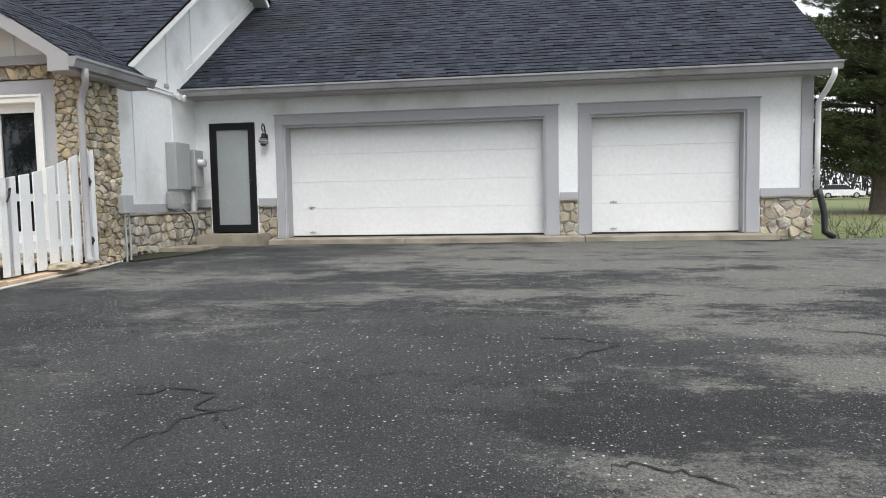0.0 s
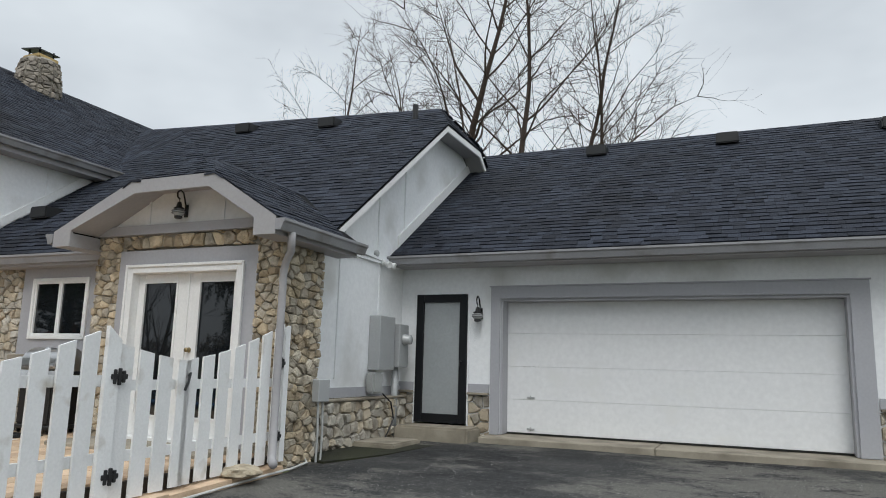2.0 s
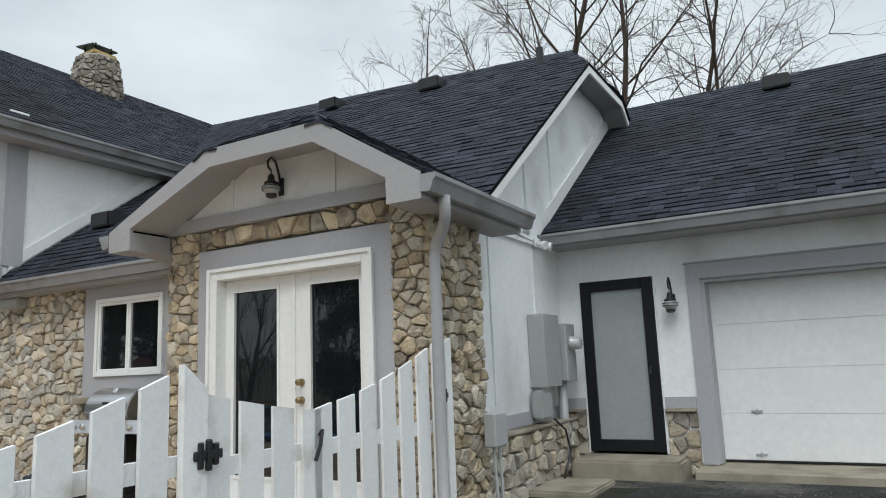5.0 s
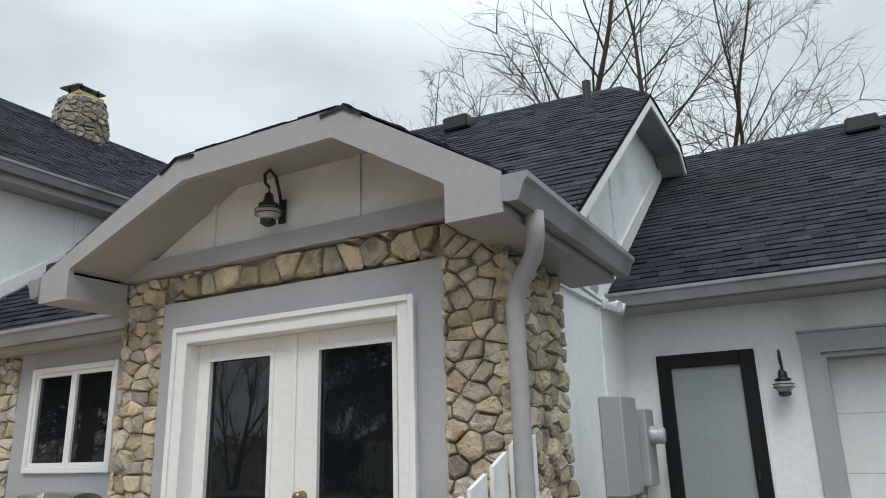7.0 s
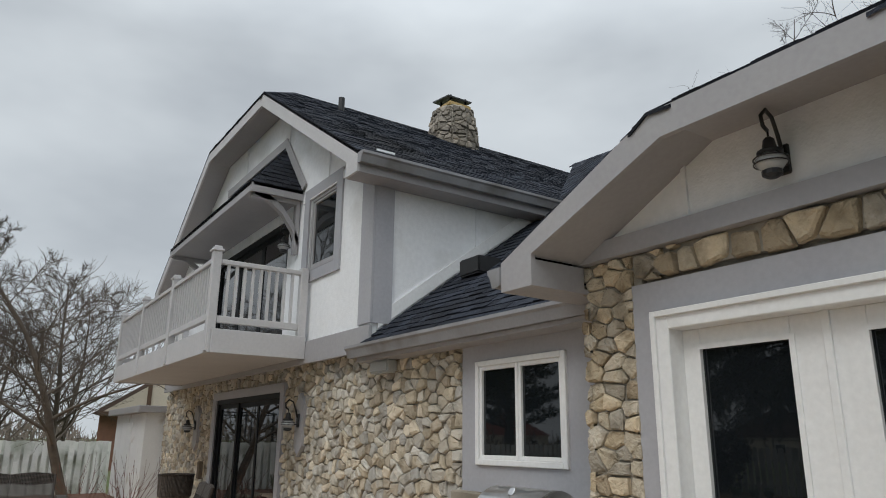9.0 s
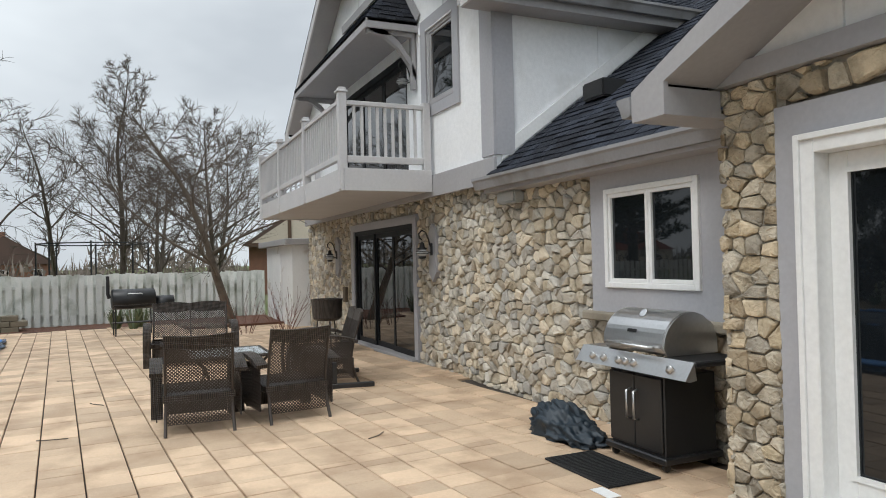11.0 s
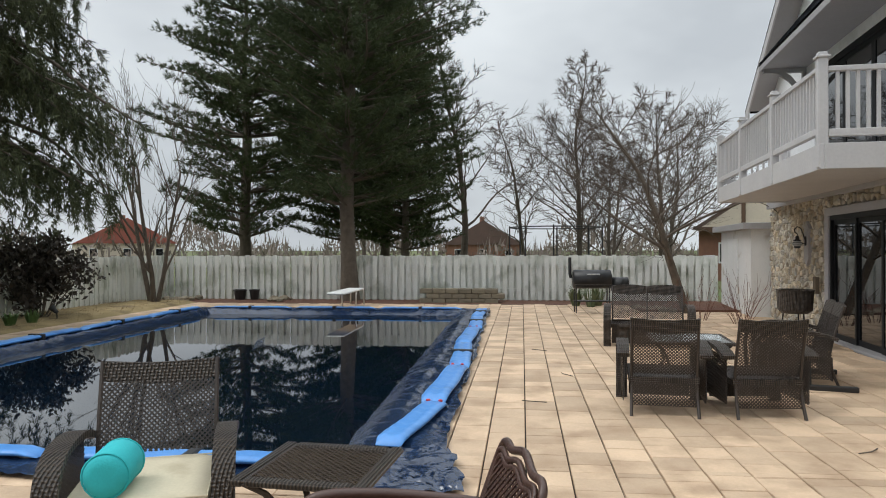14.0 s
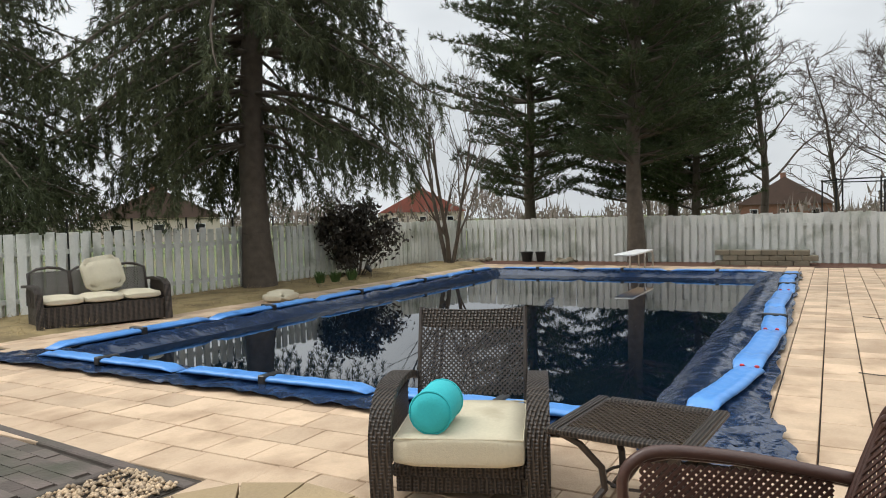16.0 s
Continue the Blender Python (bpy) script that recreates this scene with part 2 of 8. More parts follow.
def stone_face(origin, along, out, s0, s1, z0, z1, cell, ratio=1.5, gap=0.012, depth=0.05, holes=(), rnd=None, jitter=0.42):
    """Rubble stones of a wall face as pieces: uneven cells with rounded, tilted fronts."""
    rnd = rnd or RNG
    along, out, origin = Vector(along), Vector(out), Vector(origin)
    cw, ch = cell * ratio ** 0.5, cell / ratio ** 0.5
    nx, nz = max(1, round((s1 - s0) / cw)), max(1, round((z1 - z0) / ch))
    cw, ch = (s1 - s0) / nx, (z1 - z0) / nz
    seeds = {}
    for i in range(-1, nx + 1):
        for j in range(-1, nz + 1):
            sx = s0 + (i + 0.5 + (0.5 if j % 2 else 0) * 0.7 + rnd.uniform(-jitter, jitter)) * cw
            seeds[i, j] = (sx, z0 + (j + 0.5 + rnd.uniform(-jitter, jitter)) * ch)
    pieces = []
    for (i, j), (x, y) in seeds.items():
        poly = [(s0, z0), (s1, z0), (s1, z1), (s0, z1)]
        if not (s0 - cw < x < s1 + cw and z0 - ch < y < z1 + ch):
            continue
        for di in range(-2, 3):
            for dj in range(-2, 3):
                o = seeds.get((i + di, j + dj))
                if o and (di or dj):
                    a, b = (o[0] - x) / ratio, (o[1] - y) * ratio
                    poly = clip(poly, a, b, a * (o[0] + x) / 2 + b * (o[1] + y) / 2)
                    if len(poly) < 3:
                        break
            if len(poly) < 3:
                break
        if len(poly) < 3 or area_of(poly) < 0.12 * cw * ch:
            continue
        cx, cy = sum(p[0] for p in poly) / len(poly), sum(p[1] for p in poly) / len(poly)
        if any(h[0] < cx < h[1] and h[2] < cy < h[3] for h in holes):
            continue
        size = min(max(p[0] for p in poly) - min(p[0] for p in poly), max(p[1] for p in poly) - min(p[1] for p in poly))
        if size < 3 * gap:
            continue
        # soften the outline by cutting its corners
        cut = []
        for k, p in enumerate(poly):
            q, r = poly[k - 1], poly[(k + 1) % len(poly)]
            for o, f in ((q, 0.09), (r, 0.09)):
                cut.append((p[0] + f * (o[0] - p[0]), p[1] + f * (o[1] - p[1])))
        d, tx, ty = depth * rnd.uniform(0.5, 1.45), rnd.uniform(-0.16, 0.16), rnd.uniform(-0.16, 0.16)
        rings = []
        for f, h in ((1 - 1.6 * gap / size, 0.0), (1 - 2.2 * gap / size, 0.7), (0.76 - gap / size, 1.0)):
            ring = []
            for p in cut:
                fj = f * rnd.uniform(0.94, 1.02)
                px, py = cx + fj * (p[0] - cx), cy + fj * (p[1] - cy)
                for hh in holes:
                    if hh[0] < px < hh[1] and hh[2] < py < hh[3]:
                        ways = ((px - hh[0], "a"), (hh[1] - px, "b"), (py - hh[2], "c"), (hh[3] - py, "d"))
                        w = min(ways)[1]
                        px, py = (hh[0] if w == "a" else hh[1] if w == "b" else px), (hh[2] if w == "c" else hh[3] if w == "d" else py)
                z = h * d + (tx * (px - cx) + ty * (py - cy) + rnd.uniform(-0.006, 0.006)) * (h > 0)
                ring.append(origin + along * px + Vector((0, 0, py)) + out * max(z, -0.01))
            rings.append(ring)
        n = len(cut)
        verts = rings[0] + rings[1] + rings[2] + [sum(rings[2], Vector()) / n + out * rnd.uniform(-0.002, 0.006)]
        faces = [(r * n + k, r * n + (k + 1) % n, (r + 1) * n + (k + 1) % n, (r + 1) * n + k) for r in (0, 1) for k in range(n)]
        faces += [(2 * n + k, 2 * n + (k + 1) % n, 3 * n) for k in range(n)]
        if along.cross(Vector((0, 0, 1))).dot(out) < 0:
            faces = [f[::-1] for f in faces]
        pieces.append((verts, faces))
    return pieces


def roof_pieces(outline, course=0.14, width=0.26, rnd=None):
    """Shingles of a flat roof face (3D convex outline, the first edge is its eave)."""
    rnd = rnd or RNG
    pts = [Vector(p) for p in outline]
    along = (pts[1] - pts[0]).normalized()
    nrm = along.cross(pts[2] - pts[1]).normalized()
    if nrm.z < 0:
        nrm = -nrm
    up = nrm.cross(along)
    if up.z < 0:
        up = -up
    flat = [((p - pts[0]).dot(along), (p - pts[0]).dot(up)) for p in pts]
    if area_of(flat) < 0:
        flat = flat[::-1]
    lo, hi = min(p[0] for p in flat), max(p[0] for p in flat)
    top = max(p[1] for p in flat)
    pieces, t, row = [], -0.03, 0
    while t < top:
        s = lo - rnd.random() * width
        while s < hi:
            w = width * rnd.uniform(0.45, 0.95)
            # uneven gaps bare the black deck, standing in for shadow under the tabs
            t0 = max(t + rnd.choice((0.0, 0.012, 0.03)) * course / 0.14, 0)
            poly = clip_to([(s, t0), (s + w - 0.005, t0), (s + w - 0.005, min(t + course, top)), (s, min(t + course, top))], flat)
            if len(poly) >= 3 and area_of(poly) > 0.002:
                h = rnd.choice((0.006, 0.009, 0.014))
                lift = [h * (1 - 0.75 * min(1, max(0, (p[1] - t) / course))) + 0.004 for p in poly]
                low = [pts[0] + along * p[0] + up * p[1] for p in poly]
                high = [q + nrm * e for q, e in zip(low, lift)]
                n = len(poly)
                faces = [tuple(range(n, 2 * n))] + [(k, (k + 1) % n, n + (k + 1) % n, n + k) for k in range(n)]
                if along.cross(up).dot(nrm) < 0:
                    faces = [f[::-1] for f in faces]
                pieces.append((low + high, faces))
            s += w
        t += course
        row += 1
    return pieces


def slab(outline, thick=0.1):
    """A roof's board: the outline, thick downwards."""
    return prism(outline, (0, 0, -thick))

# ---- materials ----
M_WHITE = mat("white_stucco_paint", (0.84, 0.85, 0.86), (0.79, 0.80, 0.81), scale=1.2, rough=0.8, bump=0.35, bump_scale=60, stain=(0.62, 0.62, 0.6), stain_scale=0.9, stain_amount=0.2)
M_GREY = mat("grey_trim_paint", (0.40, 0.40, 0.42), (0.36, 0.36, 0.385), scale=2, rough=0.6, bump=0.12, bump_scale=30)
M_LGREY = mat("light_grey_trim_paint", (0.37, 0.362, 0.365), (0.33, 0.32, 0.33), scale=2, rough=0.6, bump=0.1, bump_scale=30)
M_PALEGREY = mat("pale_grey_balcony_paint", (0.56, 0.55, 0.55), (0.5, 0.49, 0.495), scale=2, rough=0.6, bump=0.1, bump_scale=30)
M_DOORWHITE = mat("white_door_paint", (0.80, 0.80, 0.80), (0.76, 0.765, 0.77), scale=1, rough=0.45, bump=0.08, bump_scale=50, stain=(0.76, 0.76, 0.75), stain_scale=1.4, stain_amount=0.1)
M_VINYL = mat("white_vinyl", (0.8, 0.8, 0.79), (0.74, 0.74, 0.73), scale=2, rough=0.4, bump=0.05)
M_MORTAR = mat("grey_mortar", (0.33, 0.30, 0.25), (0.22, 0.20, 0.165), scale=6, rough=0.95, bump=0.8, bump_scale=60)


def stone_mat(name, c1, c2, stain):
    """Field stone: every stone takes one of several tones, with grit, pits and dark dirt on its face."""
    m = mat(name, c1, c2, scale=9, rough=0.93, bump=1.0, bump_scale=38, vary=0.22, stain=stain, stain_scale=6.0, stain_amount=0.45, spec=0.25)
    n, l = m.node_tree.nodes, m.node_tree.links
    b = n["Principled BSDF"]
    src = b.inputs["Base Color"].links[0].from_socket
    info, geo, add, frac = n.new("ShaderNodeObjectInfo"), n.new("ShaderNodeNewGeometry"), n.new("ShaderNodeMath"), n.new("ShaderNodeMath")
    add.operation, frac.operation = "MULTIPLY_ADD", "FRACT"
    add.inputs[1].default_value = 7.31
    l.new(info.outputs["Random"], add.inputs[0])
    l.new(geo.outputs["Random Per Island"], add.inputs[2])
    l.new(add.outputs[0], frac.inputs[0])
    tones = n.new("ShaderNodeValToRGB")
    tones.color_ramp.interpolation = "CONSTANT"
    rows = ((0.0, (1.0, 1.0, 1.0)), (0.2, (1.1, 0.98, 0.80)), (0.38, (0.86, 0.88, 0.92)), (0.52, (0.78, 0.66, 0.50)), (0.64, (1.16, 1.12, 1.04)), (0.8, (0.94, 0.82, 0.62)), (0.92, (0.62, 0.60, 0.58)))
    for k, (p, c) in enumerate(rows):
        e = tones.color_ramp.elements[k] if k < 2 else tones.color_ramp.elements.new(p)
        e.position, e.color = p, (*c, 1)
    l.new(frac.outputs[0], tones.inputs[0])
    x = n.new("ShaderNodeMix")
    x.data_type, x.blend_type = "RGBA", "MULTIPLY"
    x.inputs[0].default_value = 0.6
    l.new(src, x.inputs[6])
    l.new(tones.outputs[0], x.inputs[7])
    l.new(x.outputs[2], b.inputs["Base Color"])
    bp = [k for k in n if k.bl_idname == "ShaderNodeBump"][0]
    bp.inputs["Distance"].default_value = 0.02
    return m


M_STONE = stone_mat("pale_field_stone", (0.58, 0.54, 0.465), (0.52, 0.495, 0.445), (0.30, 0.27, 0.22))
M_OCHRE = stone_mat("ochre_field_stone", (0.53, 0.465, 0.36), (0.47, 0.43, 0.36), (0.20, 0.17, 0.125))
M_GREYSTONE = stone_mat("grey_field_stone", (0.52, 0.48, 0.40), (0.46, 0.43, 0.38), (0.24, 0.21, 0.17))
M_SHINGLE = mat("charcoal_asphalt_shingle", (0.030, 0.0345, 0.047), (0.019, 0.022, 0.031), scale=2.5, rough=0.85, bump=0.9, bump_scale=160, vary=0.4, spec=0.2, stain=(0.014, 0.014, 0.016), stain_scale=0.35, stain_amount=0.3)
# near black, so that bare strips between shingles pass for shadow lines
M_ROOFDECK = mat("black_felt_shadow_line", (0.005, 0.005, 0.006), rough=0.95, spec=0.15)
M_GUTTER = mat("worn_grey_gutter", (0.30, 0.30, 0.31), (0.24, 0.24, 0.25), scale=3, rough=0.5, bump=0.1, stain=(0.16, 0.15, 0.14), stain_scale=2, stain_amount=0.4)
M_BLACK = mat("black_metal", (0.012, 0.012, 0.013), (0.02, 0.02, 0.02), rough=0.4, bump=0.1)
M_DKFRAME = mat("dark_bronze_frame", (0.010, 0.011, 0.013), rough=0.5, spec=0.25)
M_GLASS = glass_mat("dark_window_glass")
M_FROST = mat("frosted_door_glass", (0.34, 0.36, 0.365), (0.30, 0.32, 0.325), scale=2, rough=0.18, spec=0.6)
M_CONC = mat("weathered_concrete", (0.36, 0.32, 0.25), (0.26, 0.23, 0.18), scale=3, rough=0.92, bump=0.5, bump_scale=50, stain=(0.14, 0.12, 0.09), stain_scale=1.6, stain_amount=0.5)
M_GALV = mat("grey_painted_steel", (0.42, 0.43, 0.43), (0.37, 0.38, 0.385), rough=0.5, metal=0.2, bump=0.08)
M_PLASTIC = mat("grey_plastic", (0.40, 0.41, 0.40), rough=0.55)
M_BRASS = mat("aged_brass", (0.35, 0.27, 0.14), rough=0.3, metal=0.9)
M_STEEL = mat("stainless_steel", (0.62, 0.62, 0.62), (0.55, 0.55, 0.55), rough=0.28, metal=0.95)
M_CURTAIN = mat("pale_curtain", (0.5, 0.5, 0.5), (0.4, 0.4, 0.4), rough=0.9)

# ---- ground ----


def drive_z(y):
    """The drive falls away from the garage."""
    ys, zs = (-60, -25, -10, 0, 3, 6, 9, 12.65, 40), (-3.4, -2.1, -1.3, -0.7, -0.46, -0.28, -0.18, -0.1, -0.1)
    return float(np.interp(y, ys, zs))


def fence_x(y):
    """The line of the picket fence beside the drive."""
    return -5.42 + (9.1 - y) * 0.02


def smooth01(a, b, v):
    t = min(1.0, max(0.0, (v - a) / (b - a)))
    return t * t * (3 - 2 * t)


def ground_z(x, y):
    east = drive_z(y) - 0.05
    west = -0.14
    z = west + (east - west) * smooth01(-6.0, -5.6, x)
    return z + 0.04 * noise.noise(Vector((x * 0.15, y * 0.15, 0)))


def steps(*rows):
    out = []
    for a, b, s in rows:
        n = max(1, round((b - a) / s))
        out += [a + (b - a) * k / n for k in range(n)]
    return out + [rows[-1][1]]


M_GRASS = mat("spring_lawn", (0.075, 0.12, 0.028), (0.13, 0.13, 0.05), scale=0.5, rough=0.95, bump=1.0, bump_scale=30, stain=(0.17, 0.14, 0.07), stain_scale=0.12, stain_amount=0.4)
gx, gy = steps((-900, -60, 120), (-60, -30, 5), (-30, 14, 1.0), (14, 60, 6), (60, 900, 120)), steps((-900, -40, 120), (-40, 30, 1.2), (30, 80, 10), (80, 900, 120))
gv = [(x, y, ground_z(x, y)) for x in gx for y in gy]
gq = [(i * len(gy) + j, (i + 1) * len(gy) + j, (i + 1) * len(gy) + j + 1, i * len(gy) + j + 1) for i in range(len(gx) - 1) for j in range(len(gy) - 1)]
tagged(link("ground", quick_mesh("ground", gv, gq, M_GRASS, True)), "lawn and open field of short spring grass", "ground", kind="structure")


def asphalt_mat():
    """Old asphalt: dark binder, worn pale areas up the drive, dark raised patches, grit and loose pale chips."""
    m = bpy.data.materials.new("worn_asphalt")
    m.use_nodes = True
    n, l = m.node_tree.nodes, m.node_tree.links
    b = n["Principled BSDF"]
    b.inputs["Roughness"].default_value, b.inputs["Specular IOR Level"].default_value = 0.85, 0.3
    geo, sep = n.new("ShaderNodeNewGeometry"), n.new("ShaderNodeSeparateXYZ")
    l.new(geo.outputs["Position"], sep.inputs[0])

    def cloud(scale, detail, rough, stretch=(1, 1, 1), shift=(0, 0, 0)):
        mp, t = n.new("ShaderNodeMapping"), n.new("ShaderNodeTexNoise")
        mp.inputs["Scale"].default_value, mp.inputs["Location"].default_value = stretch, shift
        t.inputs["Scale"].default_value, t.inputs["Detail"].default_value, t.inputs["Roughness"].default_value = scale, detail, rough
        l.new(geo.outputs["Position"], mp.inputs["Vector"])
        l.new(mp.outputs[0], t.inputs["Vector"])
        return t.outputs[0]

    def span(src, lo, hi, a=0.0, c=1.0):
        r = n.new("ShaderNodeMapRange")
        for k, v in enumerate((lo, hi, a, c)):
            r.inputs[k + 1].default_value = v
        l.new(src, r.inputs[0])
        return r.outputs[0]

    def calc(way, p, q):
        x = n.new("ShaderNodeMath")
        x.operation = way
        for k, v in enumerate((p, q)):
            if isinstance(v, (int, float)):
                x.inputs[k].default_value = v
            else:
                l.new(v, x.inputs[k])
        return x.outputs[0]

    def over(fac, a, c, mode="MIX"):
        x = n.new("ShaderNodeMix")
        x.data_type, x.blend_type = "RGBA", mode
        for sock, v in ((x.inputs[0], fac), (x.inputs[6], a), (x.inputs[7], c)):
            if isinstance(v, tuple):
                sock.default_value = (*v, 1)
            elif isinstance(v, (int, float)):
                sock.default_value = v
            else:
                l.new(v, sock)
        return x.outputs[2]

    grit = cloud(70, 4, 0.75)
    fine = cloud(26, 6, 0.8, (1, 1, 1), (3, 8, 0))
    col = over(span(cloud(0.8, 8, 0.6), 0.38, 0.62), (0.019, 0.020, 0.0215), (0.036, 0.0355, 0.035))
    up_drive = calc("ADD", span(sep.outputs[1], 3.5, 8.5, -0.06, 0.07), span(sep.outputs[0], -4.8, 1.5, -0.06, 0.03))
    worn = calc("ADD", calc("ADD", cloud(0.5, 14, 0.74, (0.75, 1.25, 1), (5, 1, 0)), up_drive), span(fine, 0.3, 0.7, -0.07, 0.07))
    col = over(span(worn, 0.5, 0.57, 0.0, 0.85), col, (0.118, 0.113, 0.102))
    dark = calc("ADD", cloud(0.5, 14, 0.78, (0.7, 1.35, 1), (11, 4, 2)), span(fine, 0.3, 0.7, -0.04, 0.04))
    col = over(span(dark, 0.535, 0.565, 0.0, 0.92), col, (0.011, 0.011, 0.012))
    col = over(1.0, col, over(span(grit, 0.32, 0.68), (0.32, 0.32, 0.32), (1.9, 1.88, 1.82)), "MULTIPLY")
    for scale, size, lo, hi, tone in ((24, 0.2, 0.62, 0.66, (0.46, 0.45, 0.42)), (58, 0.27, 0.5, 0.6, (0.26, 0.255, 0.24)), (150, 0.3, 0.35, 0.6, (0.15, 0.148, 0.14))):
        v, part_ = n.new("ShaderNodeTexVoronoi"), n.new("ShaderNodeSeparateColor")
        v.inputs["Scale"].default_value = scale
        l.new(geo.outputs["Position"], v.inputs["Vector"])
        l.new(v.outputs["Color"], part_.inputs[0])
        chip = calc("MULTIPLY", span(v.outputs["Distance"], size * 0.75, size, 1, 0), span(part_.outputs[0], lo, hi))
        col = over(calc("MULTIPLY", chip, span(cloud(1.6, 5, 0.6, (1, 1, 1), (scale, 0, 0)), 0.38, 0.6, 0.25, 1.0)), col, tone)
    l.new(col, b.inputs["Base Color"])
    bp = n.new("ShaderNodeBump")
    bp.inputs["Strength"].default_value, bp.inputs["Distance"].default_value = 1.0, 0.012
    l.new(calc("ADD", grit, calc("MULTIPLY", fine, 0.6)), bp.inputs["Height"])
    l.new(bp.outputs[0], b.inputs["Normal"])
    return m


M_ASPHALT = asphalt_mat()
ay = steps((-40, 12.62, 0.5))
NX = 40
av, aq = [], []
for y in ay:
    x0 = max(fence_x(y) + 0.16, -5.6) if y < 9.2 else -5.7
    for k in range(NX + 1):
        x = x0 + (13.0 - x0) * k / NX
        av.append((x, y, drive_z(y) + 0.012 * noise.noise(Vector((x * 0.5, y * 0.5, 3)))))
for j in range(len(ay) - 1):
    for k in range(NX):
        a = j * (NX + 1) + k
        aq.append((a, a + 1, a + NX + 2, a + NX + 1))
M_CRACK = mat("dark_crack", (0.012, 0.012, 0.012), rough=0.95)
road = tagged(link("road", quick_mesh("road", av, aq, M_ASPHALT, True)), "cracked grey asphalt drive with pale stone chips", "driveway", kind="structure")

# wandering cracks
rc = random.Random(14)
for x, y, a, n in ((-3.2, 4.2, 0.2, 22), (-2.4, 3.6, 1.9, 16), (-1.6, 3.9, -0.4, 24), (-1.2, 3.2, 0.1, 18), (0.6, 5.2, 0.15, 26), (2.5, 5.6, -0.1, 24), (-0.6, 6.2, 2.6, 20), (1.0, 3.1, 0.3, 14), (-2.9, 6.0, 1.2, 22), (-4.2, 6.8, 0.3, 18), (3.6, 6.6, 0.1, 20), (-2.2, 2.6, 0.5, 14)):
    pts = []
    for k in range(n):
        pts.append((x, y))
        a += rc.uniform(-0.55, 0.55)
        jag = a + rc.uniform(-0.9, 0.9)
        x, y = x + 0.06 * math.cos(jag), y + 0.05 * math.sin(jag)
    lv_, lf_ = [], []
    for k, (px, py) in enumerate(pts):
        qx, qy = pts[min(k + 1, n - 1)]
        ox, oy = pts[max(k - 1, 0)]
        d = Vector((qx - ox, qy - oy, 0)).normalized() * rc.uniform(0.004, 0.013) * min(1, (n - k) / 5, (k + 1) / 4)
        for s_ in (-1, 1):
            cx, cy = px - d.y * s_, py + d.x * s_
            lv_.append((cx, cy, drive_z(cy) + 0.012 * noise.noise(Vector((cx * 0.5, cy * 0.5, 3))) + 0.006))
    lf_ = [(2 * k, 2 * k + 1, 2 * k + 3, 2 * k + 2) for k in range(n - 1)]
    link("crack", raw_mesh("crack", lv_, lf_, M_CRACK), road)
# damp moss and leaf litter where the drive meets the wall
M_MOSS = mat("damp_moss", (0.024, 0.026, 0.008), (0.008, 0.0072, 0.0055), scale=2.5, rough=0.95, bump=1.0, bump_scale=60)
tagged(part("ground_moss", prism([(-5.72, 9.9, -0.19), (-5.2, 9.7, -0.19), (-4.9, 10.6, -0.18), (-4.7, 12.28, -0.17), (-5.72, 12.28, -0.17)], (0, 0, 0.055)), M_MOSS), "damp mossy strip at the foot of the wall", "moss", kind="structure")

# ---- garage ----
GY, GD = 12.96, 13.26
wall_garage = tagged(part("wall_garage", boxes(
    (-5.87, -5.57, GY, GY + 0.25, -0.3, 2.95), (-5.57, -4.67, GY, GY + 0.25, 2.18, 2.95), (-4.67, -4.12, GY, GY + 0.25, -0.3, 2.95),
    (-4.12, 0.74, GY + 0.01, GY + 0.25, 2.1, 2.95), (0.74, 1.51, GY, GY + 0.25, -0.3, 2.95), (1.51, 4.13, GY + 0.01, GY + 0.25, 2.1, 2.95), (4.13, 5.17, GY, GY + 0.25, -0.3, 2.95),
    (4.92, 5.17, GY + 0.25, 20.6, -0.3, 2.9), (-5.6, 5.17, 20.6, 20.85, -0.3, 2.9)), M_WHITE), "white stucco garage wall on a low stone base", "wall", kind="structure")
# grey casings round the two garage doors
for x0, x1, xa, xb in ((-4.27, 0.97, -4.12, 0.74), (1.32, 4.34, 1.51, 4.13)):
    part("trim", boxes((x0, xa, GY - 0.03, GY - 0.003, 0.0, 2.28), (xb, x1, GY - 0.03, GY - 0.003, 0.0, 2.28), (xa, xb, GY - 0.03, GY - 0.003, 2.1, 2.28),
                       (xa, xa + 0.04, GY + 0.01, GD, 0, 2.1), (xb - 0.04, xb, GY + 0.01, GD, 0, 2.1), (xa + 0.04, xb - 0.04, GY + 0.01, GD, 2.06, 2.1)), M_GREY, wall_garage, "grey painted door casing")
    part("casing_cap", boxes((x0 - 0.02, x1 + 0.02, GY - 0.045, GY - 0.003, 2.283, 2.303)), M_GREY, wall_garage)
part("corner_board", boxes((5.0, 5.19, GY - 0.025, GY - 0.003, 0.74, 2.6), (5.172, 5.197, GY, GY + 0.2, 0.74, 2.6)), M_GREY, wall_garage, "grey corner board")
for x0, x1 in ((-5.87, -5.6), (-4.64, -4.29), (0.99, 1.30), (4.36, 5.2)):
    part("band", boxes((x0, x1, GY - 0.03, GY - 0.003, 0.62, 0.75)), M_GREY, wall_garage, "grey band above the stone base")
    part("ledge", boxes((x0, x1, GY - 0.09, GY - 0.003, 0.585, 0.617), bevel=0.006), M_CONC, wall_garage, "stone ledge")
for x in (-5.2, -3.6, -2.2, -0.7, 0.45, 2.2, 3.55):
    part("panel_joint", boxes((x, x + 0.03, GY - 0.008, GY - 0.002, 2.33, 2.62)), M_WHITE, wall_garage)


